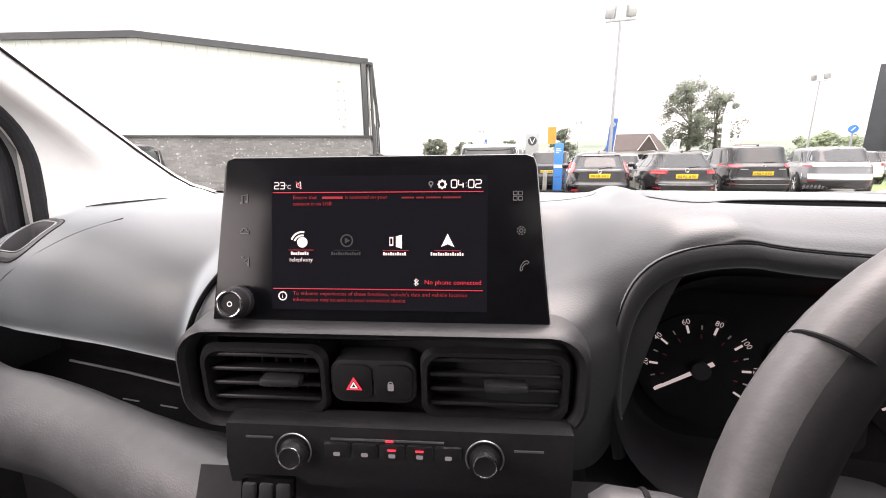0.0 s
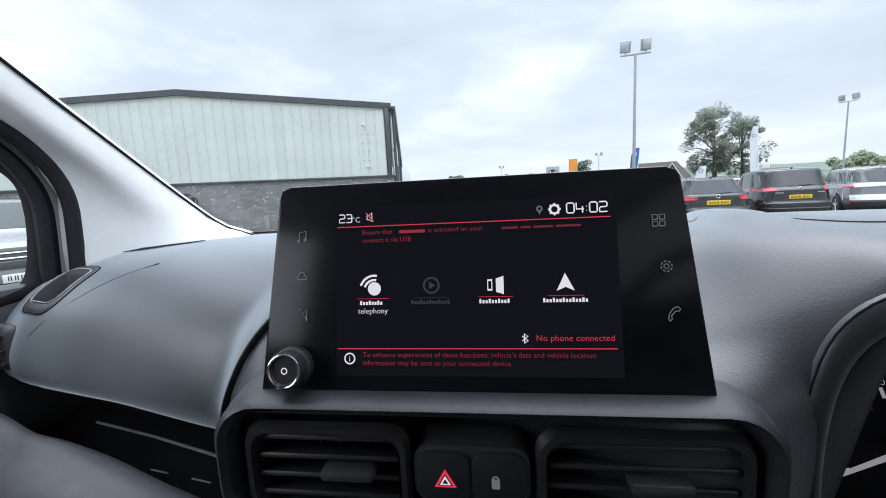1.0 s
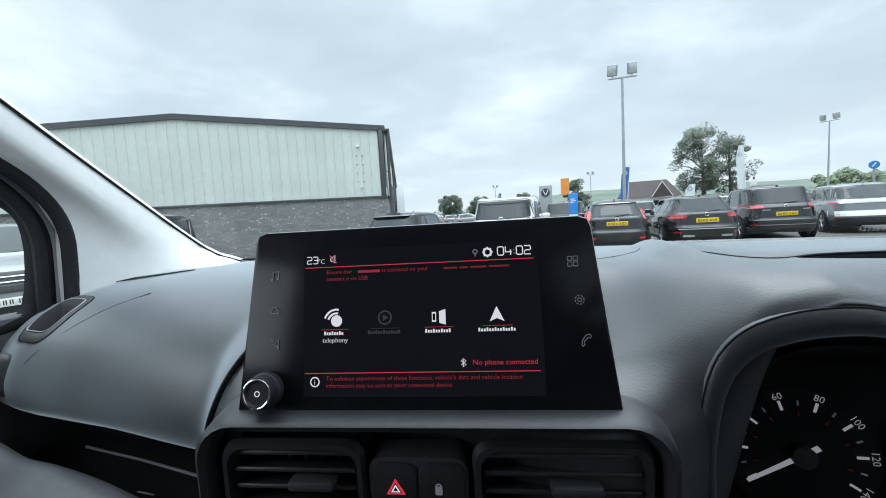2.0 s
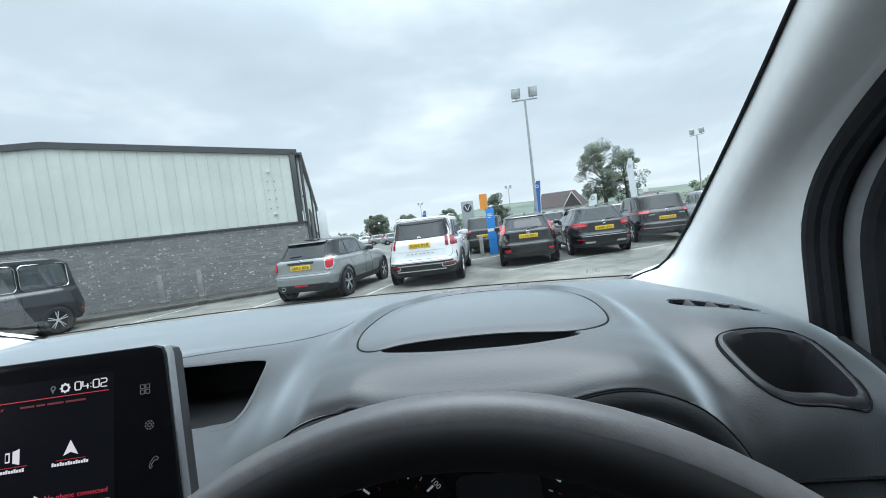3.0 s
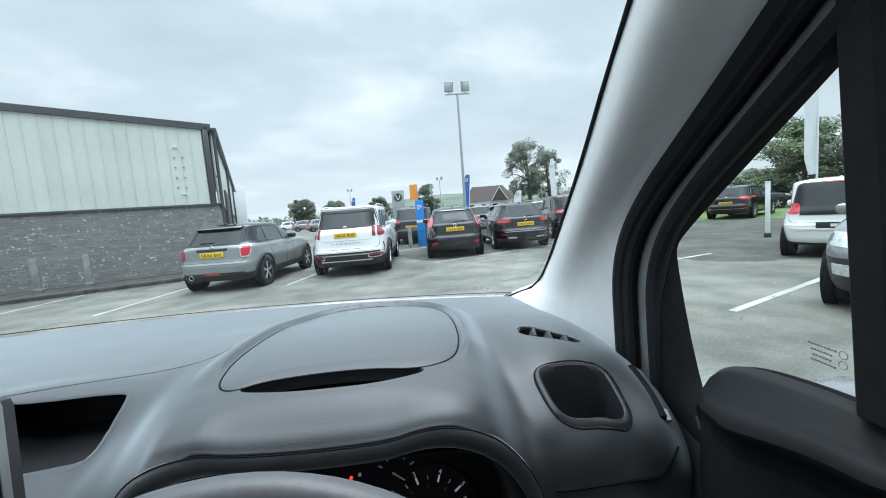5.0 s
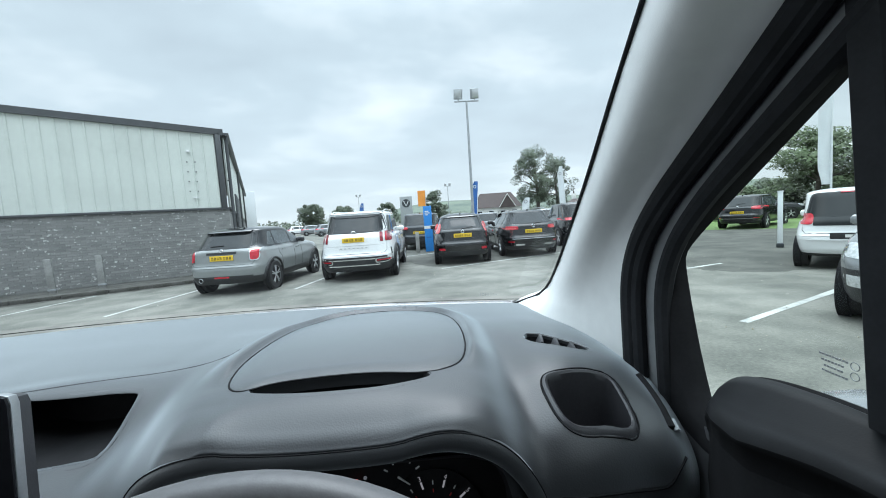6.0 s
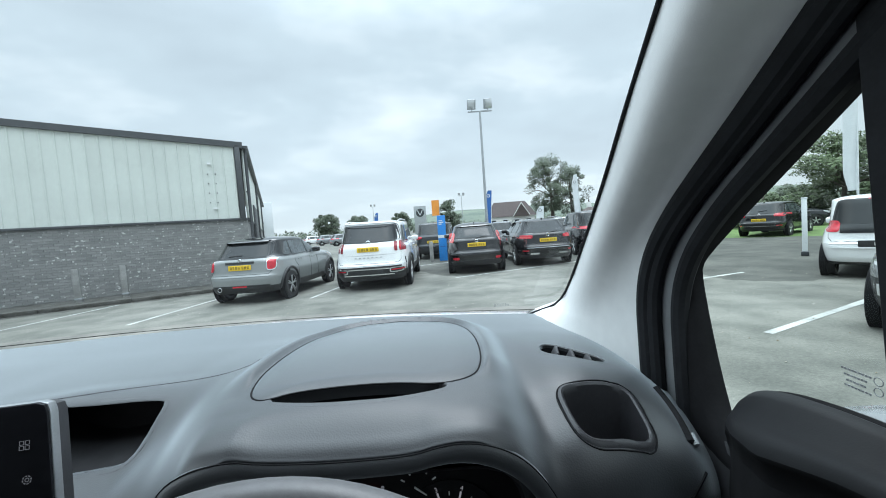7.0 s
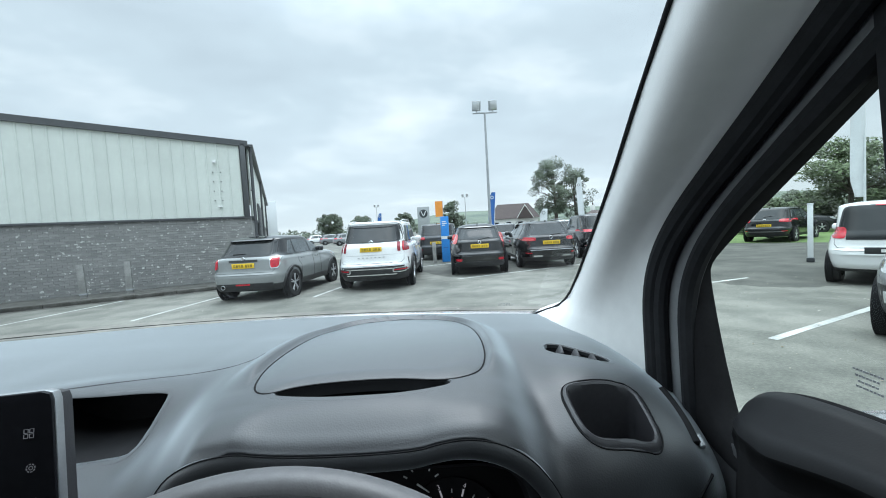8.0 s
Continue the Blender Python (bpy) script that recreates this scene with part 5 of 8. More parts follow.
part("icon", tube([(x, ON - 0.0001, z) for x, z in ((-0.0585, 0.1056), (-0.0574, 0.1056), (-0.0556, 0.1043), (-0.0556, 0.1095), (-0.0574, 0.1079), (-0.0585, 0.1079), (-0.0585, 0.1056))], 0.00022, 6), SCREEN_WHITE, touch)
part("icon", tube([(-0.0590, ON - 0.0003, 0.1094), (-0.0546, ON - 0.0003, 0.1044)], 0.00035, 6), SCREEN_RED, touch)
# message under the top line: a product name and the faded words are bars
says("Ensure that", 0.0039, SCREEN_RED_DIM, -0.0615, 0.0968)
bar(-0.0395, 0.0969, -0.0245, 0.0986, SCREEN_RED_DIM, "message_bar")
says("is activated on your", 0.0039, SCREEN_RED_DIM, -0.0228, 0.0968)
for x0, x1 in ((0.0185, 0.0275), (0.0290, 0.0345), (0.0360, 0.0465), (0.0480, 0.0610)):
    bar(x0, 0.0970, x1, 0.0982, SCREEN_RED_FAINT, "message_bar")
says("connect it via USB", 0.0039, SCREEN_RED_DIM, -0.0615, 0.0922)
# four menu entries; product names are bars
for x, m, w in ((-0.0555, SCREEN_WHITE, 0.0075), (-0.0215, SCREEN_FAINT, 0.0115), (0.0142, SCREEN_WHITE, 0.009), (0.0515, SCREEN_WHITE, 0.012)):
    bar(x - 0.0095, 0.0598, x + 0.0095, 0.06000, SCREEN_RED if m == SCREEN_WHITE else SCREEN_FAINT)
    for q in range(int(w / 0.00085)):
        bar(x - w + 0.0017 * q, 0.0564, x - w + 0.0017 * q + 0.0011, 0.0564 + (0.0017 if q % 3 else 0.0023), m, "caption_bar")
says("telephony", 0.0044, SCREEN_WHITE, -0.0555, 0.0515, "CENTER")
lit("icon", [(-0.0545 + 0.0038 * math.cos(radians(a)), 0.0655 + 0.0038 * math.sin(radians(a))) for a in range(0, 360, 15)], SCREEN_WHITE)
for r in (0.006, 0.0085):
    hoop(-0.0545, 0.0645, r, 0.0006, SCREEN_WHITE, 80, 160)
hoop(-0.0215, 0.0668, 0.0042, 0.0005, SCREEN_FAINT)
lit("icon", [(-0.0228, 0.0648), (-0.0228, 0.0688), (-0.0192, 0.0668)], SCREEN_FAINT)
for pts in ([(0.0098, 0.0632), (0.0125, 0.0632), (0.0125, 0.0695), (0.0098, 0.0695)], [(0.0145, 0.0625), (0.0187, 0.0612), (0.0187, 0.0712), (0.0145, 0.0698)]):
    lit("icon", pts, SCREEN_WHITE)
lit("icon", [(0.0103, 0.0642), (0.0120, 0.0642), (0.0120, 0.0685), (0.0103, 0.0685)], GLOSS, 0.0005)
lit("icon", [(0.0515, 0.0720), (0.0562, 0.0625), (0.0515, 0.0645), (0.0468, 0.0625)], SCREEN_WHITE)
says("No phone connected", 0.0047, SCREEN_RED, 0.0755, 0.0358, "RIGHT")
for pts in ([(0.0286, 0.0346), (0.0292, 0.0346), (0.0292, 0.0398), (0.0286, 0.0398)], [(0.0289, 0.0398), (0.0305, 0.0384), (0.0274, 0.0360), (0.0277, 0.0357), (0.0310, 0.0384)], [(0.0289, 0.0346), (0.0305, 0.0360), (0.0274, 0.0384), (0.0277, 0.0387), (0.0310, 0.0360)]):
    lit("icon", pts, SCREEN_WHITE)
hoop(-0.0695, 0.0262, 0.0029, 0.0004, SCREEN_WHITE)
says("i", 0.0048, SCREEN_WHITE, -0.0695, 0.0246, "CENTER")
says("To enhance experiences of these functions, vehicle's data and vehicle location", 0.00405, SCREEN_RED_DIM, -0.0618, 0.0270)
says("information may be sent to your connected device", 0.00405, SCREEN_RED_DIM, -0.0618, 0.0225)
# touch keys at both sides, drawn in thin lines


def wire(points, m=SCREEN_GREY, w=0.00026, name="key"):
    return part(name, tube([(x, ON - 0.0001, z) for x, z in points], w, 5), m, touch)


wire([(-0.1000, 0.0945), (-0.1000, 0.0995), (-0.0960, 0.1003), (-0.0960, 0.0953)])
hoop(-0.1006, 0.0944, 0.0006, 0.0003, SCREEN_GREY, name="key")
hoop(-0.0966, 0.0952, 0.0006, 0.0003, SCREEN_GREY, name="key")
wire([(-0.1012, 0.0718), (-0.1012, 0.0735), (-0.1000, 0.0740), (-0.0994, 0.0757), (-0.0972, 0.0757), (-0.0966, 0.0740), (-0.0954, 0.0735), (-0.0954, 0.0718), (-0.1012, 0.0718)])
wire([(-0.0955, 0.0475), (-0.0955, 0.0540), (-0.0990, 0.0508), (-0.0966, 0.0504), (-0.0955, 0.0475)])
says("N", 0.0024, SCREEN_GREY, -0.1010, 0.0535)
for dx in (-0.0018, 0.0018):
    for dz in (-0.0018, 0.0018):
        x, z, h = 0.1005 + dx, 0.0985 + dz, 0.0013
        wire([(x - h, z - h), (x + h, z - h), (x + h, z + h), (x - h, z + h), (x - h, z - h)])
hoop(0.1030, 0.0742, 0.0012, 0.00025, SCREEN_GREY, name="key")
for k in range(8):
    hoop(0.1030, 0.0742, 0.0027, 0.0003, SCREEN_GREY, 45 * k, 45 * k + 26, "key")
wire([(0.1030, 0.0458), (0.1042, 0.0470), (0.1038, 0.0484), (0.1060, 0.0510), (0.1075, 0.0508), (0.1085, 0.0520), (0.1072, 0.0532), (0.1050, 0.0524), (0.1030, 0.0496), (0.1024, 0.0470), (0.1030, 0.0458)])
for pts in ((0.099, 0.0015, 0.112, 0.0020), (0.099, 0.0062, 0.112, 0.0067), (0.099, 0.0015, 0.0995, 0.0067), (0.1115, 0.0015, 0.112, 0.0067)):
    bar(*pts, SCREEN_GREY, "socket_outline")
knob = part("volume_knob", moved(loft([[(r * math.cos(t), r * math.sin(t), z) for t in (2 * math.pi * j / 48 for j in range(48))] for r, z in ((0.0118, 0), (0.0118, 0.004), (0.0106, 0.005), (0.0106, 0.011), (0.0101, 0.0125), (0.0077, 0.0125), (0.0070, 0.0115), (0.001, 0.0115))]), Matrix.Translation((-0.103, 0.0, 0.0215)) @ pose(0, 0, 0, 90)), BLACK, touch, "black volume knob with a chrome ring")
part("knob_ring", moved(ring(0.0089, 0.0008, 48, 8), Matrix.Translation((-0.103, -0.0126, 0.0215)) @ pose(0, 0, 0, 90)), CHROME, knob)
part("power_mark", moved(ring(0.0016, 0.0003, 20, 6), Matrix.Translation((-0.103, -0.0117, 0.0215)) @ pose(0, 0, 0, 90)), SCREEN_WHITE, knob)

# ---- cab shell: pillars, doors, windscreen, roof ----
W0, W1 = Vector((0.611, 0.467, 1.228)), Vector((0.585, 0.012, 1.552))
WTOP = W0 + (W1 - W0) * 1.28


def pillar(s):
    """The light trim from the windscreen's edge round to the door seal, for the side s."""
    outer = [W0 + (W1 - W0) * k for k in (-0.05, 0.0, 0.03, 0.10, 0.26, 0.45, 0.65, 0.88, 1.28)]
    for o, x in zip(outer, (0.580, 0.607, 0.631, 0.641, 0.636, 0.625, 0.613, 0.596, 0.572)):
        o.x = x + (0.0 if s > 0 else 0.020)
        o.y += 0.006
    inner = [Vector(p) for p in ((0.641, 0.165, 1.190), (0.641, 0.166, 1.235), (0.642, 0.168, 1.275), (0.642, 0.170, 1.312), (0.642, 0.150, 1.360), (0.642, 0.110, 1.402), (0.640, 0.060, 1.440), (0.637, 0.0, 1.482), (0.632, -0.085, 1.545))]
    rows = []
    for n, (o, i) in enumerate(zip(outer, inner)):
        row = []
        for k in range(9):
            t = k / 8
            p = o.lerp(i, t)
            bulge = math.sin(math.pi * t ** 0.72) ** 1.8 * 0.040 * min(1.0, 0.2 + 0.3 * n)
            row.append((s * (p.x - bulge * 0.55), p.y - bulge * 0.9, p.z))
        back = [(s * (i.x + 0.02), i.y - 0.004, i.z), (s * (i.x + 0.03), i.y + 0.03, i.z)]
        rows.append([(s * (o.x + 0.012), o.y + 0.012, o.z + 0.006)] + row + back)
    ob = single("a_pillar_trim", sheet(rows), PILLAR, "light grey plastic windscreen pillar trim", "pillar", "windscreen pillars", m=VAN, angle=60)
    edge = smooth_loop([(s * (p.x - 0.002), p.y - 0.002, p.z) for p in outer], 1, False)
    part("windscreen_gasket", tube(edge, 0.0022, 8), RUBBER, ob)
    return ob, inner


pillars = [pillar(s) for s in (1, -1)]


def facing(bm, way):
    """Turn all faces of a bmesh to look the given way."""
    for fc in bm.faces:
        fc.normal_update()
        if fc.normal.dot(Vector(way)) < 0:
            fc.normal_flip()
    return bm


def pane(name, pts, parent, way, label=""):
    """One sheet of glass that faces the given way."""
    bm = bmesh.new()
    bm.faces.new([bm.verts.new(p) for p in pts])
    me = bpy.data.meshes.new(name)
    facing(bm, way).to_mesh(me)
    bm.free()
    me.materials.append(SIDE_GLASS)
    ob = new(name, me)
    ob.parent = parent
    return tagged(ob, label)


def door(s):
    """Front door's upper frame with its seals, the front quarter glass and the trim below, for the side s."""
    d = thing("front_door", "black van door frame with rubber seals and a fixed quarter window", "door", "front doors", m=VAN)
    # seals run beside the pillar's inner edge
    lines = [(0.645, 0.164, 1.19), (0.645, 0.168, 1.25), (0.645, 0.170, 1.312), (0.645, 0.150, 1.360), (0.645, 0.110, 1.402), (0.645, 0.06, 1.440), (0.643, 0.0, 1.482), (0.640, -0.085, 1.545), (0.63, -0.25, 1.60)]
    ahead = 0.0 if s > 0 else 0.014
    lines = [(x, y + ahead, z) for x, y, z in lines]

    def along(dx, dy):
        return [(s * (x + dx), y + dy, z + dy * 0.1) for x, y, z in (tuple(p) for p in smooth_loop(lines, 2, False))]

    part("inner_seal", tube(along(0.002, -0.008), 0.010, 10), RUBBER, d)
    if s > 0:
        part("inner_seal", tube(along(0.006, -0.017), 0.008, 10), RUBBER, d)
    strip = [[(s * (x + 0.012), y - (0.018 if s > 0 else 0.012), z - 0.001), (s * (x + 0.014), y - (0.040 if s > 0 else 0.022), z - 0.003)] for x, y, z in (tuple(p) for p in smooth_loop(lines, 2, False))]
    part("body_strip", sheet(strip), BODY_STRIP, d, "grey painted strip between the seals")
    part("outer_seal", tube([(s * (x + 0.018), y - (0.0445 if s > 0 else 0.036), z - 0.004) for x, y, z in (tuple(p) for p in smooth_loop(lines, 2, False))], 0.0088, 10), RUBBER, d)
    # frame panel with the triangular window
    hole = [tuple(p) for p in smooth_loop([(0.107, 1.357), (0.1195, 1.343), (0.119, 1.328), (0.1100, 1.287), (0.0970, 1.239), (0.078, 1.186), (0.0, 1.178), (-0.071, 1.183), (-0.071, 1.27), (-0.071, 1.37), (-0.071, 1.47), (-0.062, 1.492), (0.020, 1.4270), (0.068, 1.3895)], 1)]
    if s < 0:
        hole = [tuple(p) for p in smooth_loop([(0.122, 1.347), (0.133, 1.334), (0.139, 1.315), (0.140, 1.270), (0.131, 1.206), (0.118, 1.185), (0.0, 1.180), (-0.040, 1.185), (-0.050, 1.23), (-0.049, 1.37), (-0.045, 1.44), (-0.034, 1.456), (0.018, 1.421), (0.078, 1.385)], 1)]
    outer = [tuple(p) for p in smooth_loop([(0.150, 1.365), (0.165, 1.325), (0.164, 1.29), (0.160, 1.24), (0.155, 1.18), (0.10, 1.16), (0.0, 1.155), (-0.06, 1.155), (-0.080, 1.22), (-0.080, 1.37), (-0.079, 1.50), (-0.068, 1.54), (0.03, 1.475), (0.115, 1.405)], 1)]
    outer = [(y + (ahead if y > 0.05 else 0.0), z) for y, z in outer]

    def between(k, x):
        return [(s * x, y * k + hy * (1 - k), z * k + hz_ * (1 - k)) for (y, z), (hy, hz_) in zip(outer, hole)]

    part("window_frame", loft([between(1, 0.672), between(0.8, 0.664), between(0.5, 0.661), between(0.2, 0.663), between(0.06, 0.667), between(0.0, 0.676), between(0.0, 0.685)], True, False), VOID, d, angle=70)
    g = pane("quarter_glass", [(s * 0.684, y, z) for y, z in hole], d, (-s, 0, 0), "clear quarter window")
    g.visible_shadow = False
    # divider post and the rest of the door
    part("divider", loft([[(s * x, y + 0.07 * (zz - 1.26), zz) for x, y in ((0.672, -0.057), (0.668, -0.0605), (0.658, -0.068), (0.653, -0.0725), (0.653, -0.088), (0.658, -0.091), (0.668, -0.084))] for zz in (1.267, 1.3, 1.45, 1.56)]), RUBBER, d)
    part("door_card", loft([[(s * x, y, z) for x, z in ((0.66, 0.6), (0.652, 0.9), (0.655, 1.10), (0.664, 1.15), (0.72, 1.15), (0.74, 1.0), (0.74, 0.6))] for y in (0.17, 0.0, -0.3, -0.75)]), DASH_DARK, d)
    # swelling shoulder of the inner trim below the window, with a hollow under its ridge
    spine = [(0.068, 1.208, 0.2), (0.058, 1.226, 0.45), (0.046, 1.242, 0.7), (0.030, 1.253, 0.86), (0.008, 1.260, 0.96), (-0.020, 1.264, 1.0), (-0.048, 1.266, 1.0), (-0.075, 1.266, 1.0), (-0.12, 1.262, 1.0), (-0.22, 1.252, 1.0), (-0.40, 1.24, 1.0), (-0.74, 1.23, 1.0)]
    rows = []
    for y, zt, k in (tuple(p) for p in smooth_loop(spine, 2, False)):
        w = float(np.interp(y, (-0.16, -0.12, -0.085, -0.05, 0.0, 0.03, 0.05, 0.068), (0.30, 0.40, 0.68, 0.78, 0.98, 0.9, 0.72, 0.45)))
        prof = [(0.682, -0.055), (0.680, -0.012), (0.675, -0.003), (0.668, 0.0)]
        prof += [(0.668 - w * a, -w * b) for a, b in ((0.011, 0.0055), (0.022, 0.0118), (0.032, 0.0165), (0.040, 0.0195), (0.0455, 0.0250), (0.0475, 0.0325))]
        ex, ez = prof[-1]
        prof += [(ex + a, ez - b) for a, b in ((0.001, 0.004), (0.010, 0.011), (0.014, 0.028), (0.012, 0.05), (0.008, 0.09), (0.016, 0.16))]
        rows.append([(s * (0.668 + (x - 0.668) * k), y - 0.02 * max(0.0, (0.66 - x) / 0.05) * k, zt + dz * (0.55 + 0.45 * k)) for x, dz in prof])
    part("trim_shoulder", sheet([r[:10] for r in rows]), TRIM_SOFT, d, "soft black swelling door trim", angle=70)
    part("waist_seal", tube([(s * 0.679, y, zt - 0.0075) for y, zt, k in (tuple(p) for p in smooth_loop(spine, 2, False))], 0.0055, 8), VOID, d)
    # near-black below the ridge paints the shade on the trim's lower faces
    part("hollow", sheet([r[9:13] for r in rows]), VOID, d, angle=70)
    part("trim_face", sheet([r[12:] for r in rows]), VOID, d, angle=70)
    part("jamb", box(0.05, 0.14, 0.30, (s * 0.688, 0.11, 1.04), 0.01), DASH_DARK, d)
    win = pane("door_glass", [(s * 0.685, y, z) for y, z in ((-0.078, 1.175), (-0.75, 1.175), (-0.72, 1.58), (-0.078, 1.56))], d, (-s, 0, 0))
    win.visible_shadow = False
    return d


doors = [door(s) for s in (1, -1)]
# etched glass marks on the driver's quarter window
etch = lambda u, v, w: (0.6832 - w, u, v)  # noqa: E731
for k, (u0, n) in enumerate(((-0.0355, 9), (-0.0330, 7), (-0.0325, 6), (-0.0355, 8))):
    for j in range(n):
        u, v = u0 + 0.0021 * j, 1.2865 - 0.0037 * k + 0.0001 * j
        part("etched_mark", slab([(u, v), (u + 0.0016, v), (u + 0.0016, v + 0.0014), (u, v + 0.0014)], 0.0002, etch), GREYBAND, doors[0])
for v in (1.2862, 1.2795):
    part("etched_mark", moved(ring(0.0026, 0.0003, 20, 5), Matrix.Translation((0.6831, -0.0395, v)) @ pose(0, 0, 0, 0, 90, 0)), GREYBAND, doors[0])


def door_mirror(s):
    """Big outside mirror, seen from within through the quarter glass."""
    mr = thing("door_mirror", "large pale outside mirror on the van's door", "mirror", "door mirrors", m=VAN @ Matrix.Translation((0, 0, -0.012)) @ Matrix.Diagonal((s, 1, 1, 1)))
    rings = []
    for x, ky, kz in ((0.735, 0.5, 0.55), (0.75, 0.85, 0.88), (0.78, 0.98, 1.0), (0.84, 1.0, 1.0), (0.90, 1.0, 0.98), (0.94, 0.9, 0.9), (0.96, 0.65, 0.7)):
        ring_ = []
        for j in range(28):
            t = 2 * math.pi * j / 28
            cy = math.copysign(abs(math.cos(t)) ** 0.6, math.cos(t)) * 0.06 * ky
            cz = math.copysign(abs(math.sin(t)) ** 0.6, math.sin(t)) * 0.085 * kz
            ring_.append((x, 0.112 + cy, 1.102 + cz - 0.15 * max(0, cy - 0.02)))
        rings.append(ring_)
    part("shell", loft(rings), PAINT_SILVER, mr)
    part("mirror_glass", box(0.17, 0.004, 0.12, (0.85, 0.050, 1.10), 0.0018), material("mirror_glass", (0.9, 0.9, 0.9), 0.02, 1.0), mr)
    part("arm", loft([[(x, 0.10 + 0.035 * math.cos(t), 1.08 + 0.04 * math.sin(t)) for t in (2 * math.pi * j / 16 for j in range(16))] for x in (0.69, 0.73, 0.78)]), CAR_BLACK, mr)
    return mr


for s in (1, -1):
    door_mirror(s)

# windscreen, its black border, and the plain shell that closes the cab
rows = []
for k in range(13):
    t = k / 12
    edge = W0.lerp(WTOP, t)
    row = []
    for j in range(25):
        u = -1 + 2 * j / 24
        x = u * (edge.x + 0.045)
        bow = (1 - u * u) * (0.10 * (1 - t) + 0.06 * t)
        row.append((x, edge.y + 0.010 + bow, edge.z + 0.004))
    rows.append(row)
glass_bm = facing(sheet(rows), (0, -0.6, -0.8))
for fc in glass_bm.faces:
    fc.smooth = True
ws_mesh = bpy.data.meshes.new("windscreen")
glass_bm.to_mesh(ws_mesh)
glass_bm.free()
ws_mesh.materials.append(WINDSCREEN)
ws = tagged(new("windscreen", ws_mesh), "clear raked van windscreen", "windscreen", kind="structure")
ws.matrix_world = VAN
ws.visible_shadow = False
single("windscreen_border", sheet([[(x, y + dy, z + dz) for x, y, z in rows[0]] for dy, dz in ((0.02, -0.012), (0.006, -0.009), (0.0, -0.0066))]), RUBBER, "black rubber edge along the windscreen foot", "trim", kind="structure", m=VAN)
roof_rows = [[(u * (0.60 + 0.03 * k), WTOP.y + 0.06 * (1 - u * u) * (1 - k) - 0.9 * k, WTOP.z + 0.005 + 0.07 * math.sin(min(1, 2 * k) * math.pi / 2) + 0.012 * (1 - u * u)) for u in np.linspace(-1, 1, 15)] for k in np.linspace(0, 1, 9)]
single("ceiling", sheet(roof_rows), LINING, "pale fabric roof lining", "ceiling", kind="structure", m=VAN)
for s in (-1, 1):
    single("wall_side", sheet([[(s * x, y, z) for y in (-0.1, -0.3, -0.75, -1.0)] for x, z in ((0.63, 1.71), (0.655, 1.63), (0.67, 1.57), (0.69, 1.555))]), LINING, "pale upper side trim", "wall", kind="structure", m=VAN)
    single("wall_side", box(0.06, 0.26, 1.30, (s * 0.70, -0.88, 1.03), 0.02), DASH_DARK, "dark side wall behind the door", "wall", kind="structure", m=VAN)
# unseen wall added behind the camera; blocks rear light, its grey bounces some back
single("wall_back", box(1.44, 0.05, 1.36, (0, -0.98, 1.05), 0.01), GREYBAND, "plain grey unseen wall, added to keep out light from behind", "wall", kind="structure", m=VAN)
single("floor", box(1.46, 1.6, 0.06, (0, -0.28, 0.38), 0.01), RUBBER, "black rubber cab floor", "floor", kind="structure", m=VAN)
single("wall_front", loft([[(x, y, z) for x, z in ((-0.70, 0.35), (0.70, 0.35), (0.70, 1.17), (-0.70, 1.17))] for y in (0.44, 0.47)]), RUBBER, "dark bulkhead below the windscreen", "wall", kind="structure", m=VAN)

single("van_bonnet", sheet([[(x, y + dy, z + dz + 0.003 * (1 - (x / 0.62) ** 2) - 0.0045 * float(ease(0.30, -0.15, x))) for x, y, z in rows[0]] for dy, dz in ((0.022, -0.036), (0.030, -0.0205), (0.06, -0.0235), (0.25, -0.08), (0.45, -0.17), (0.60, -0.36), (0.64, -0.62))]), PAINT_WHITE, "white painted van bonnet beyond the windscreen", "bonnet", m=VAN)
for k in range(3):
    for j in range(7 - k):
        part("etched_mark", box(0.0030, 0.0004, 0.0008, (0.522 + 0.0052 * j, 0.486 - 0.0006 * k, 1.2385 + 0.0022 * k)), GREYBAND, ws)

# ---- parked cars ----


def lerp_table(table, z):
    """A table's value, eased over its corners."""
    zs = [a for a, _ in table]
    vs = [b for _, b in table]
    return float(sum(w * np.interp(z + d, zs, vs) for d, w in ((-0.035, 0.15), (-0.018, 0.2), (0, 0.3), (0.018, 0.2), (0.035, 0.15))))


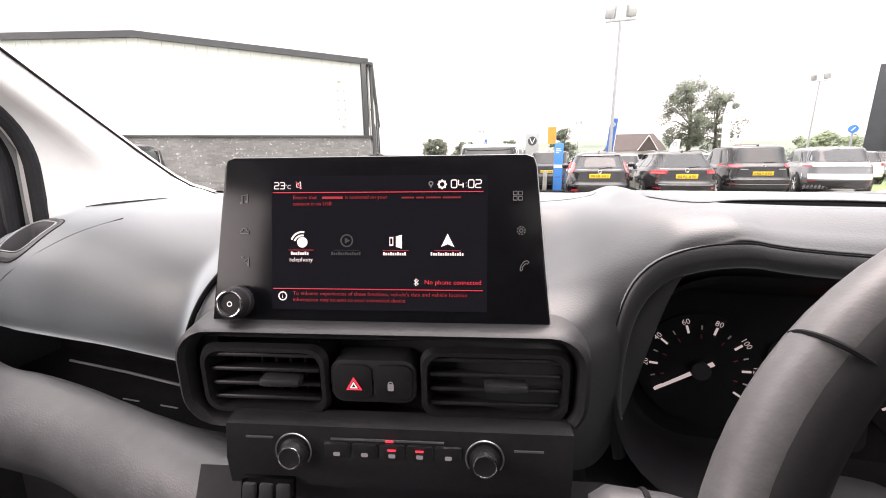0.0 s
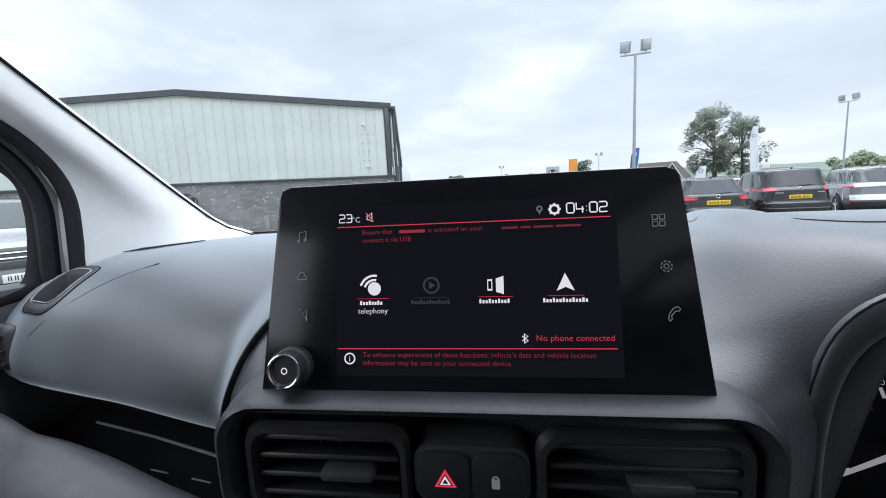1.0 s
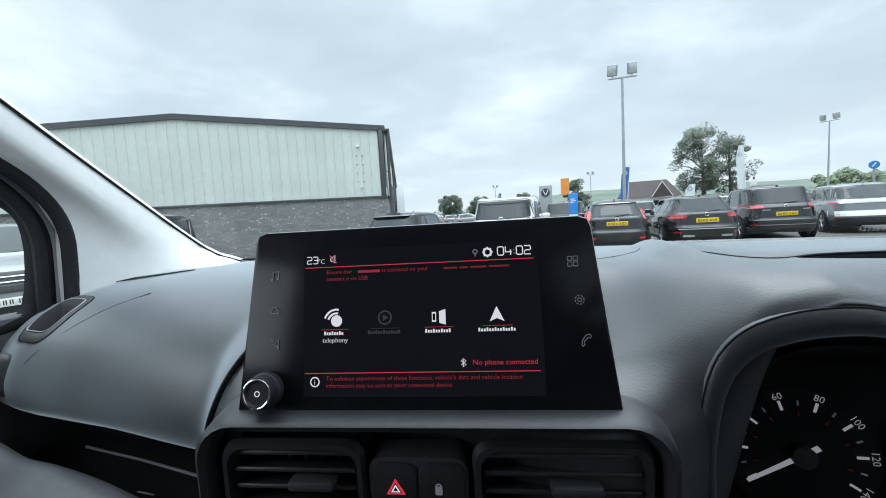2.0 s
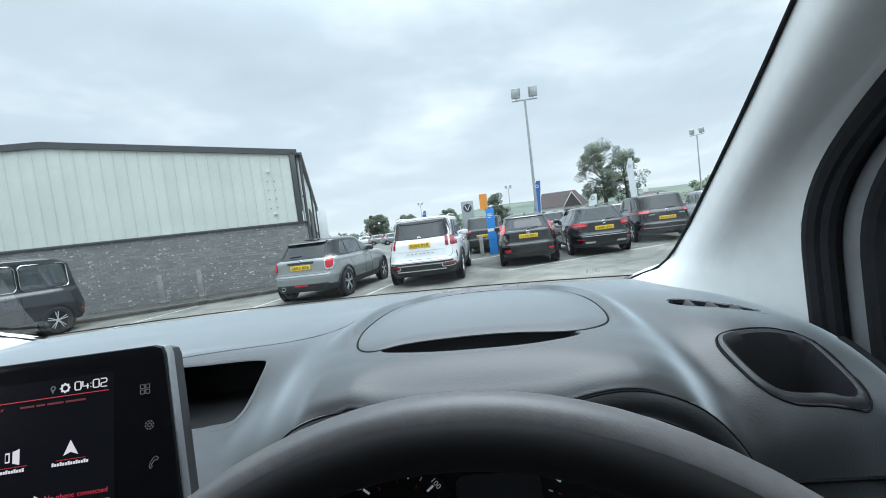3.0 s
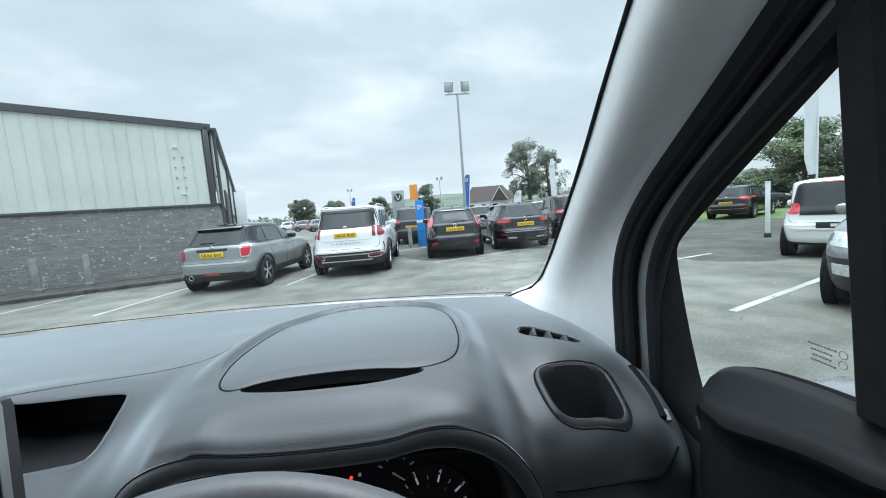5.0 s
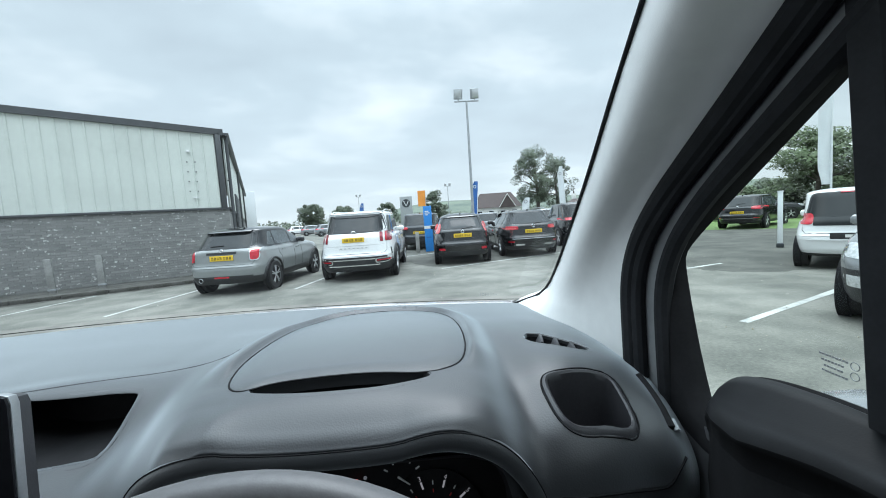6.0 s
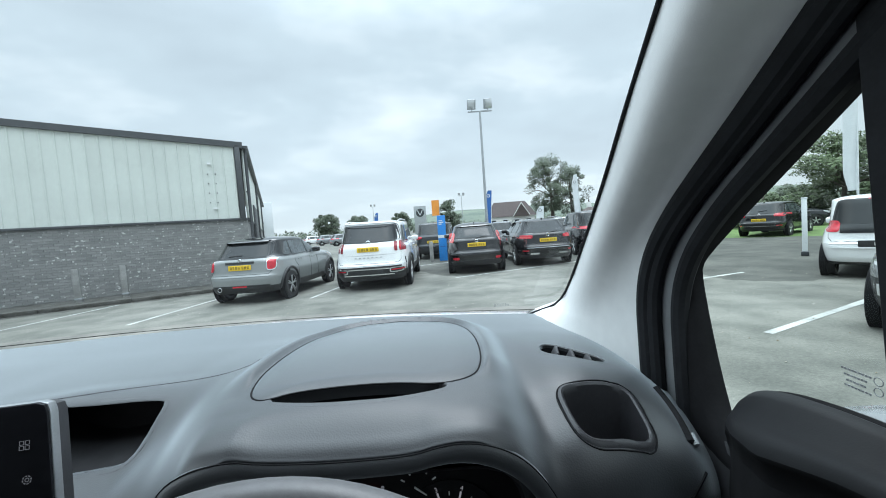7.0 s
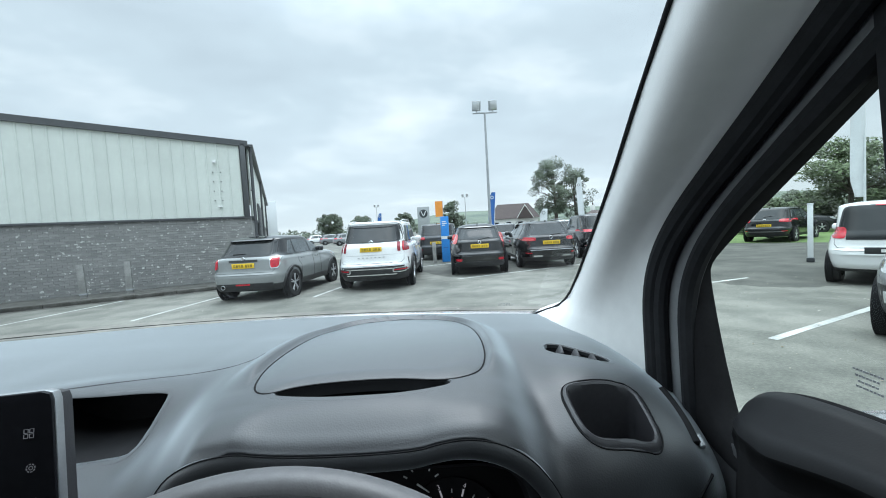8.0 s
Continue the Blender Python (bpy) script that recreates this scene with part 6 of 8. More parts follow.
class Shape:
    """A car body from level slices: its tail, nose and half-width by height, with a crowned roof. y runs forward from the tail, x to the right."""

    def __init__(self, length, width, height, tail, nose, side, corner, crown=0.10):
        self.length, self.width, self.height, self.tail, self.nose, self.side, self.corner, self.crown = length, width, height, tail, nose, side, corner, crown

    def slice(self, z):
        zc = min(z, self.height - self.crown)
        a, b = lerp_table(self.tail, zc), self.length - lerp_table(self.nose, zc)
        hw, n = lerp_table(self.side, zc) * self.width / 2, lerp_table(self.corner, zc)
        if z > zc:
            q = min((z - zc) / self.crown, 0.995)
            k = (1 - q ** 2.5) ** (1 / 2.5)
            da = (lerp_table(self.tail, zc) - lerp_table(self.tail, zc - 0.1)) / 0.1 * (z - zc) * 0.8
            db = (lerp_table(self.nose, zc) - lerp_table(self.nose, zc - 0.1)) / 0.1 * (z - zc) * 0.6
            a, b = a + da, b - db
            mid, half = a + (b - a) * 0.46, (b - a) / 2
            a, b, hw = mid - (mid - a) * k, mid + (b - mid) * k, hw * (0.12 + 0.88 * k)
            n = n * (0.5 + 0.5 * k) + 1.0 * (1 - k)
        return a, b, hw, n

    def rear(self, x, z, out=0.0):
        a, b, hw, n = self.slice(z)
        k = min(abs(x) / hw, 0.995)
        return (x, (a + b) / 2 - (b - a) / 2 * (1 - k ** n) ** (1 / n) - out, z)

    def flank(self, s, y, z, out=0.0):
        a, b, hw, n = self.slice(z)
        k = min(abs(y - (a + b) / 2) / ((b - a) / 2), 0.995)
        return (s * (hw * (1 - k ** n) ** (1 / n) + out), y, z)

    def front(self, x, z, out=0.0):
        a, b, hw, n = self.slice(z)
        k = min(abs(x) / hw, 0.995)
        return (x, (a + b) / 2 + (b - a) / 2 * (1 - k ** n) ** (1 / n) + out, z)

    def shell(self, z0, z1, steps, out=0.0):
        rings = []
        zs = list(np.linspace(z0, min(z1, self.height - self.crown), steps))
        if z1 > self.height - self.crown:
            zs += [self.height - self.crown + self.crown * math.sin(q * math.pi / 2) for q in np.linspace(0.08, 1, 12)]
        for z in zs:
            a, b, hw, n = self.slice(float(z))
            r = []
            for j in range(72):
                t = 2 * math.pi * j / 72
                c, s = math.cos(t), math.sin(t)
                r.append(((hw + out) * math.copysign(abs(c) ** (2 / n), c), (a + b) / 2 + ((b - a) / 2 + out) * math.copysign(abs(s) ** (2 / n), s), float(z)))
            rings.append(r)
        return loft(rings)


def skin_patch(point, u0, u1, z0, z1, nu, nz, out, soft=0.0):
    """A thin shell on a body: point(u, z, out); u0 and u1 may depend on the share of the height; soft rounds its corners."""
    rows = []
    at = lambda f, t: f(t) if callable(f) else f  # noqa: E731
    steps = [i / nz for i in range(nz + 1)] if not soft else [(1 - math.cos(math.pi * i / (nz + 6))) / 2 for i in range(nz + 7)]
    for t in steps:
        z = z0 + (z1 - z0) * t
        a, b = at(u0, t), at(u1, t)
        if soft:
            k = max(0.0, 1 - abs(2 * t - 1) ** soft) ** (1 / soft)
            m, h = (a + b) / 2, (b - a) / 2 * (0.30 + 0.70 * k)
            a, b = m - h, m + h
        line = [point(a + (b - a) * j / nu, z, out) for j in range(nu + 1)]
        rows.append([point(a, z, -0.02)] + line + [point(b, z, -0.02)])
    sunk = []
    for row, t in ((rows[0], 0.0), (rows[-1], 1.0)):
        z = z0 + (z1 - z0) * t
        a, b = at(u0, t), at(u1, t)
        if soft:
            m, h = (a + b) / 2, (b - a) / 2 * 0.30
            a, b = m - h, m + h
        sunk.append([point(a + (b - a) * max(0, min(nu, j - 1)) / nu, z, -0.02) for j in range(nu + 3)])
    return sheet([sunk[0]] + rows + [sunk[1]])


WHEELS = {}


def wheel_meshes(r, dark):
    """Tyre and rim meshes, shared by all wheels of one size."""
    key = (round(r, 3), dark)
    if key not in WHEELS:
        prof = [(r * 0.64, -0.1), (r * 0.9, -0.105), (r * 0.98, -0.085), (r, -0.05), (r, 0.05), (r * 0.98, 0.085), (r * 0.9, 0.105), (r * 0.64, 0.1)]
        tyre = mesh_of(loft([[(x, a * math.cos(t), a * math.sin(t)) for t in (2 * math.pi * j / 32 for j in range(32))] for a, x in prof], True, False), "tyre", TYRE)
        rim = moved(ring(r * 0.67, r * 0.026, 32, 8), pose(0.085, 0, 0, 0, 90, 0))
        rim = join(rim, moved(rod((0, 0, 0), (0, 0, 0.03), r * 0.13, seg=16), pose(0.062, 0, 0, 0, 90, 0)))
        for k in range(5):
            for d in (-8, 8):
                spoke = moved(box(0.022, r * 0.062, r * 0.56, (0.090, 0, r * 0.34), 0.005), pose(0, 0, 0, 72 * k + d))
                rim = join(rim, spoke)
        disc = moved(rod((0, 0, 0), (0, 0, 0.03), r * 0.66, seg=28), pose(0.0, 0, 0, 0, 90, 0))
        WHEELS[key] = tyre, mesh_of(rim, "rim", ALLOY_DARK if dark else ALLOY), mesh_of(disc, "hub_disc", CAR_BLACK)
    return WHEELS[key]


def add_wheel(car, x, y, r, dark, s):
    tyre, rim, disc = wheel_meshes(r, dark)
    w = new("wheel", tyre)
    w.parent = car
    w.matrix_local = Matrix.Translation((x, y, r)) @ Matrix.Diagonal((s, 1, 1, 1))
    for name, data in (("rim", rim), ("hub_disc", disc)):
        m = new(name, data)
        m.parent = w


def add_plate(car, shape, z, mat, front=False, blank=False):
    p = shape.front(0, z, 0.0) if front else shape.rear(0, z, 0.0)
    s = 1 if front else -1
    q = part("number_plate", box(0.52, 0.012, 0.112, (0, p[1] + s * 0.012, z), 0.004), mat, car)
    if blank:
        part("bar", box(0.26, 0.002, 0.05, (0.06, p[1] + s * 0.019, z)), PLATE_WHITE, q)
        return
    for k in range(7):
        x = -0.195 + k * 0.060 + (0.030 if k > 3 else 0)
        for dx in (-0.014, 0.010) if k % 3 else (-0.012, 0.012):
            part("bar", box(0.012, 0.002, 0.064, (x + dx, p[1] + s * 0.019, z)), INK, q)


def line_on(car, points, r=0.006, name="panel_gap"):
    part(name, tube(points, r, 5), VOID, car)


def base_car(label, place, az, axle, length, width, height, body, tail, nose, side, corner, belt, wheel_r, wheelbase, rear_glass, sides, dark_rims=False, sill=None, glass=CAR_GLASS, roof=None, gaps=True, group="parked cars", crown=0.10, reflectors=True):
    """Body, roof, glass, wheels and mirrors; returns the thing and its shape."""
    m = Matrix.Translation((*place, 0)) @ pose(0, 0, 0, 0, 0, -az) @ Matrix.Translation((0, -axle, 0))
    car = thing("car", label, "car", group, m)
    sh = Shape(length, width, height, tail, nose, side, corner, crown)
    part("body", sh.shell(0.30, belt + 0.02, 34), body, car, angle=50)
    part("roof", sh.shell(belt - 0.02, height, 20, -0.002), roof or body, car, angle=50)
    low = part("lower_trim", sh.shell(0.25, sill or 0.36, 6, 0.003), CAR_BLACK, car, angle=50)
    z0, z1, w0, w1 = rear_glass
    part("window_surround", skin_patch(sh.rear, lambda t: -(w0 + 0.025 + (w1 - w0) * t), lambda t: w0 + 0.025 + (w1 - w0) * t, z0 - 0.022, z1 + 0.018, 18, 10, 0.003, 7), CAR_BLACK, car)
    part("rear_window", skin_patch(sh.rear, lambda t: -(w0 + (w1 - w0) * t), lambda t: w0 + (w1 - w0) * t, z0, z1, 18, 10, 0.006, 7), glass, car, "dark tinted rear window")
    for s in (-1, 1):
        for ya, yb, za, zb, ka, kb in sides:
            part("side_window", skin_patch(lambda y, z, o, s=s: sh.flank(s, y, z, o), lambda t: ya + ka * t, lambda t: yb + kb * t, za, zb, 8, 8, 0.006, 9), CAR_SIDE_GLASS, car)
        ym = length - 1.62
        xm = abs(sh.flank(s, ym, belt + 0.06)[0])
        part("side_mirror", loft([[(s * (xm - 0.02 + dx), ym + 0.055 * k * math.copysign(abs(math.cos(t)) ** 0.7, math.cos(t)), belt + 0.075 + 0.07 * k * math.copysign(abs(math.sin(t)) ** 0.7, math.sin(t))) for t in (2 * math.pi * j / 16 for j in range(16))] for dx, k in ((0.0, 0.5), (0.05, 0.8), (0.09, 1.0), (0.17, 1.0), (0.21, 0.85), (0.23, 0.5))]), roof or body, car)
        for y in (axle, axle + wheelbase):
            xb = abs(sh.flank(s, y, 0.5)[0])
            arch = moved(rod((0, 0, -0.10), (0, 0, 0.0), wheel_r * 1.14, seg=40), Matrix.Translation((s * (xb + 0.006 if s > 0 else xb + 0.006), y, wheel_r)) @ pose(0, 0, 0, 0, 90, 0)) if s > 0 else moved(rod((0, 0, 0.0), (0, 0, 0.10), wheel_r * 1.14, seg=40), Matrix.Translation((-(xb + 0.006), y, wheel_r)) @ pose(0, 0, 0, 0, 90, 0))
            part("wheel_arch", arch, VOID, car)
            add_wheel(car, s * (xb - 0.085), y, wheel_r, dark_rims, s)
        if gaps:
            mid = sides[1] if len(sides) > 1 else sides[0]
            for y in (sides[-1][0] - 0.04, sides[-1][1] - 0.05, mid[0] - 0.02):
                line_on(car, [sh.flank(s, y + (0.10 if y < axle + 0.5 and z < 0.75 else 0.0), float(z), -0.002) for z in np.linspace(0.36, belt + 0.02, 8)])
            for y in (sides[-1][0] + 0.06, mid[0] + 0.10):
                part("door_handle", box(0.03, 0.17, 0.028, sh.flank(s, y + 0.1, belt - 0.10, 0.012), 0.010), body, car)
    for s in (-1, 1) if reflectors else ():
        part("rear_reflector", skin_patch(sh.rear, s * width * 0.33, s * width * 0.42, 0.475, 0.505, 4, 2, 0.012), TAIL, car)
    part("bumper_step", tube([sh.rear(float(x), 0.615, 0.004) for x in np.linspace(-width * 0.44, width * 0.44, 15)], 0.010, 6), body, car)
    part("roof_aerial", box(0.03, 0.13, 0.045, (0, 0.75, height - 0.012), 0.012), roof or body, car)
    if gaps:
        # tailgate's lower and side joints
        zt = 0.66
        w = width * 0.40
        line_on(car, [sh.rear(-w, belt - 0.05, -0.001), sh.rear(-w, zt + 0.06, -0.001), sh.rear(-w + 0.05, zt, -0.001)] + [sh.rear(x, zt, -0.001) for x in np.linspace(-w + 0.12, w - 0.12, 9)] + [sh.rear(w - 0.05, zt, -0.001), sh.rear(w, zt + 0.06, -0.001), sh.rear(w, belt - 0.05, -0.001)], 0.005)
    # windscreen and head lamps at the far end
    part("windscreen", skin_patch(sh.front, -width * 0.38, width * 0.38, belt + 0.12, height - crown + 0.03, 12, 8, 0.006, 9), glass, car)
    for s in (-1, 1):
        part("head_lamp", skin_patch(sh.front, s * width * 0.28, s * width * 0.44, belt - 0.24, belt - 0.10, 6, 4, 0.008, 4), LAMP_CLEAR, car)
    part("grille", skin_patch(sh.front, -width * 0.24, width * 0.24, belt - 0.30, belt - 0.13, 8, 3, 0.008, 5), CAR_BLACK, car)
    return car, sh


def hatch_tail(h, belt, slope=0.35):
    return [(0.17, 0.16), (0.26, 0.08), (0.36, 0.02), (0.58, 0.0), (0.64, 0.03), (0.68, 0.06), (belt - 0.03, 0.085), (belt + 0.03, 0.13), (h - 0.12, 0.13 + slope * 0.95), (h, 0.15 + slope * 1.25)]


def plain_nose(h, belt, short=0.0):
    return [(0.17, 0.14), (0.30, 0.04), (0.50, 0.0), (0.66, 0.02), (belt - 0.14, 0.12), (belt - 0.06, 0.30), (belt, 0.60 - short), (belt + 0.05, 0.98 - short), (h - 0.10, 1.72 - short), (h, 1.95 - short)]


def car_sides(h, belt, top=0.76):
    return [(0.17, 0.88), (0.32, 0.96), (0.50, 0.99), (0.70, 1.0), (belt - 0.05, 0.955), (belt, 0.90), (belt + 0.05, 0.865), (h - 0.12, top + 0.03), (h, top)]


CORNERS = [(0.17, 4.6), (0.6, 5.0), (0.95, 4.6), (1.3, 4.2), (1.7, 4.0)]


def hatchback(label, place, az, body, length=4.0, width=1.72, height=1.48, belt=0.97, axle=0.72, wheelbase=2.5, r=0.31, slope=0.36, dark=False, roof=None, sill=None, crown=0.10, top=0.72, short=0.0, corner=None, reflectors=True):
    h = height
    return base_car(label, place, az, axle, length, width, height, body, hatch_tail(h, belt, slope=slope), plain_nose(h, belt, short), car_sides(h, belt, top), corner or CORNERS, belt, r, wheelbase, (belt + 0.045, h - 0.085, width * 0.372, width * 0.325), ((0.62 + slope * 0.2, 0.98, belt + 0.04, h - 0.13, 0.25, 0.05), (1.06, 1.86, belt + 0.04, h - 0.12, 0.03, 0.0), (1.93, length - 1.42 - 0.15, belt + 0.03, h - 0.12, 0.0, -0.42)), dark, sill, roof=roof, crown=crown, reflectors=reflectors)


def arch_trims(car, sh, axle, wheelbase, r):
    """Black plastic edges over the wheels."""
    for s in (-1, 1):
        for y in (axle, axle + wheelbase):
            pts = [sh.flank(s, y + r * 1.19 * math.cos(radians(a)), r + r * 1.19 * math.sin(radians(a)), 0.004) for a in range(-5, 186, 10)]
            part("arch_trim", tube(pts, 0.032, 8), CAR_BLACK, car)


def belt_trim(car, sh, z, y0, y1, mat=CHROME):
    """A bright strip below the side windows."""
    for s in (-1, 1):
        part("belt_trim", tube([sh.flank(s, float(y), z, 0.006) for y in np.linspace(y0, y1, 14)], 0.009, 6), mat, car)


def rear_lamps(car, sh, x0, x1, z0, z1, mat=TAIL, lean=0.0, name="tail_lamp", out=0.012, soft=3.2):
    for s in (-1, 1):
        part(name, skin_patch(sh.rear, lambda t: s * (x0 + lean * t), lambda t: s * (x1 + lean * t), z0, z1, 6, 6, out, soft), mat, car, "red tail lamp")


def band(car, sh, name, x, z0, z1, mat, out=0.012, label=""):
    return part(name, skin_patch(sh.rear, -x, x, z0, z1, 16, 3, out), mat, car, label)


def wiper(car, sh, z, x0=-0.02, x1=0.30, rise=0.04):
    p, q = Vector(sh.rear(x0, z, 0.02)), Vector(sh.rear(x1, z + rise, 0.02))
    part("rear_wiper", rod(p, q, 0.012, 0.008, 8), CAR_BLACK, car)


def badge(car, sh, z, r=0.045, mat=CHROME):
    p = sh.rear(0, z, 0.006)
    part("badge", moved(ring(r, 0.010, 24, 6, 0.6), Matrix.Translation(p) @ pose(0, 0, 0, 90)), mat, car)


# grey five-door hatchback with rounded lamps and a black roof
car, sh = hatchback("grey five-door hatchback with a black roof and round-cornered red lamps", (-2.27, 9.56), 15.0, PAINT_GREY, 3.98, 1.73, 1.475, 0.985, 0.72, 2.57, 0.335, 0.26, False, PAINT_BLACK, 0.40, crown=0.12, top=0.71, corner=[(0.17, 6.0), (0.6, 7.0), (0.95, 7.0), (1.05, 5.0), (1.3, 4.4), (1.7, 4.0)], reflectors=False)
arch_trims(car, sh, 0.72, 2.57, 0.335)
belt_trim(car, sh, 1.0, 0.5, 2.75)
rear_lamps(car, sh, 0.60, 0.765, 0.735, 0.995, CHROME, 0.0, "lamp_rim", 0.012)
rear_lamps(car, sh, 0.617, 0.753, 0.755, 0.975, TAIL, 0.0, "tail_lamp", 0.022)
band(car, sh, "handle_bar", 0.33, 0.90, 0.95, CAR_BLACK, 0.012)
band(car, sh, "bumper_crease", 0.84, 0.62, 0.632, PAINT_GREY, 0.012)
band(car, sh, "diffuser", 0.66, 0.27, 0.43, CAR_BLACK, 0.012)
band(car, sh, "fog_lamp", 0.16, 0.385, 0.42, TAIL, 0.02)
badge(car, sh, 0.965, 0.035)
wiper(car, sh, 1.08, -0.28, 0.02, 0.01)
add_plate(car, sh, 0.82, PLATE_YELLOW)
band(car, sh, "roof_spoiler", 0.53, 1.372, 1.398, PAINT_BLACK, 0.09)
tail = Vector(sh.rear(-0.46, 0.36, 0.035))
pipe = part("exhaust", moved(ring(0.043, 0.008, 24, 8), Matrix.Translation(tail) @ pose(0, 0, 0, 90)), CHROME, car)
part("exhaust_bore", rod(tail + Vector((0, 0.004, 0)), tail + Vector((0, 0.10, 0)), 0.04, seg=20), VOID, pipe)

# white seven-seat sport utility car
def suv(label, place, az, body, length, width, height, belt, axle, wheelbase, r, slope=0.36, sill=0.42, top=0.80, dark=False, group="parked cars"):
    h = height
    return base_car(label, place, az, axle, length, width, height, body, hatch_tail(h, belt, slope=slope), plain_nose(h, belt), car_sides(h, belt, top), CORNERS, belt, r, wheelbase, (belt + 0.09, h - 0.095, width * 0.398, width * 0.345), ((0.55 + slope * 0.2, 1.12, belt + 0.06, h - 0.15, 0.25, 0.08), (1.20, 2.10, belt + 0.05, h - 0.14, 0.03, 0.0), (2.18, length - 1.62, belt + 0.05, h - 0.14, 0.0, -0.42)), dark, sill, group=group)


car, sh = suv("white seven-seat sport utility car with slim upright red lamps", (0.55, 9.95), 11.5, PAINT_WHITE, 4.81, 1.90, 1.70, 1.08, 0.98, 2.815, 0.365, sill=0.46, top=0.78)
rear_lamps(car, sh, 0.625, 0.695, 0.925, 1.15, TAIL_DEEP, -0.02, soft=9)
rear_lamps(car, sh, 0.735, 0.865, 0.925, 1.165, TAIL_DEEP, -0.025, soft=9)
rear_lamps(car, sh, 0.745, 0.77, 0.94, 1.14, TAIL, -0.02, "lamp_strip", 0.02, 9)
band(car, sh, "tailgate_crease", 0.80, 0.855, 0.862, SILVER, 0.004)
band(car, sh, "lower_bumper", 0.86, 0.30, 0.585, CAR_BLACK, 0.014)
band(car, sh, "chrome_strip", 0.50, 0.515, 0.540, CHROME, 0.028, "chrome bumper strip")
band(car, sh, "skid_plate", 0.60, 0.375, 0.40, CHROME, 0.026)
arch_trims(car, sh, 0.98, 2.815, 0.365)
belt_trim(car, sh, 1.12, 0.6, 3.1, SILVER)
for s in (-1, 1):
    part("exhaust_trim", skin_patch(sh.rear, s * 0.50, s * 0.82, 0.425, 0.545, 5, 3, 0.028, 4), CHROME, car)
    part("exhaust_gap", skin_patch(sh.rear, s * 0.53, s * 0.79, 0.447, 0.525, 5, 3, 0.036, 4), CAR_BLACK, car)
    part("reflector", skin_patch(sh.rear, s * 0.54, s * 0.84, 0.48, 0.505, 5, 2, 0.042), TAIL, car)
    part("roof_rail", tube([(s * 0.66, 0.75, 1.645), (s * 0.68, 1.3, 1.708), (s * 0.68, 2.6, 1.708), (s * 0.66, 3.1, 1.645)], 0.018, 8), PAINT_WHITE, car)
    part("side_vent", skin_patch(lambda y, z, o, s=s: sh.flank(s, y, z, o), 0.42, 0.46, 0.60, 0.76, 2, 3, 0.01), CAR_BLACK, car)
part("spoiler", skin_patch(lambda x, z, o: (x, sh.rear(x, 1.58)[1] - 0.07 + o, z), -0.62, 0.62, 1.585, 1.625, 12, 2, 0.0), PAINT_WHITE, car)
for k in range(7):
    p = sh.rear(-0.30 + 0.1 * k, 0.80, 0.008)
    part("lettering_bar", box(0.045, 0.006, 0.022, p), SILVER, car)
badge(car, sh, 1.145, 0.05)
add_plate(car, sh, 0.995, PLATE_YELLOW)

# black hatchback with high triangular lamps
car, sh = hatchback("black five-door hatchback with tall pinkish tail lamps", (3.58, 11.0), 12.0, PAINT_BLACK, 3.97, 1.72, 1.49, 1.0, 0.70, 2.49, 0.30, 0.42, crown=0.17, top=0.66, reflectors=False)
rear_lamps(car, sh, 0.66, 0.82, 0.92, 1.20, TAIL_LIT, -0.07)
rear_lamps(car, sh, 0.52, 0.70, 0.42, 0.49, TAIL, 0.0, "reflector")
band(car, sh, "spoiler", 0.58, 1.375, 1.41, PAINT_BLACK, 0.05)
band(car, sh, "bumper_insert", 0.60, 0.30, 0.40, CAR_BLACK, 0.012)
band(car, sh, "bumper_edge", 0.80, 0.595, 0.61, PAINT_BLACK, 0.02)
badge(car, sh, 0.945, 0.04)
wiper(car, sh, 1.03, -0.02, 0.3, 0.05)
add_plate(car, sh, 0.84, PLATE_YELLOW)

# black estate with wide bright lamps
car, sh = hatchback("black estate car with wide red claw-like tail lamps", (5.95, 11.5), 11.0, PAINT_BLACK, 4.58, 1.80, 1.47, 1.0, 0.98, 2.73, 0.32, 0.36, top=0.64)
rear_lamps(car, sh, 0.46, 0.84, 0.86, 0.97, TAIL, 0.0)
rear_lamps(car, sh, 0.52, 0.83, 0.875, 0.925, TAIL_LIT, 0.0, "lamp_glow_strip", 0.02)
band(car, sh, "bumper_line", 0.66, 0.575, 0.588, CHROME, 0.02)
for s in (-1, 1):
    part("exhaust_trim", skin_patch(sh.rear, s * 0.30, s * 0.56, 0.37, 0.42, 4, 2, 0.02), CHROME, car)
    part("roof_rail", tube([(s * 0.60, 0.6, 1.43), (s * 0.62, 1.1, 1.495), (s * 0.62, 2.2, 1.495), (s * 0.60, 2.6, 1.43)], 0.014, 8), SILVER, car)
badge(car, sh, 0.955, 0.045)
wiper(car, sh, 1.03, 0.0, 0.3, 0.03)
add_plate(car, sh, 0.80, PLATE_YELLOW)

# dark sport utility car with slit lamps
car, sh = suv("black sport utility car with slit tail lamps", (8.95, 12.95), 14.0, PAINT_BLACK, 4.47, 1.85, 1.65, 1.03, 0.92, 2.67, 0.35)
rear_lamps(car, sh, 0.52, 0.87, 0.98, 1.08, TAIL, 0.0)
band(car, sh, "lower_bumper", 0.86, 0.36, 0.60, CAR_BLACK, 0.014)
band(car, sh, "bumper_line", 0.80, 0.47, 0.49, SILVER, 0.022)
for s in (-1, 1):
    part("lettering_bar", skin_patch(sh.rear, s * 0.38, s * 0.56, 0.91, 0.935, 3, 1, 0.008), SILVER, car)
badge(car, sh, 1.02, 0.05)
wiper(car, sh, 1.12, -0.02, 0.3, 0.02)
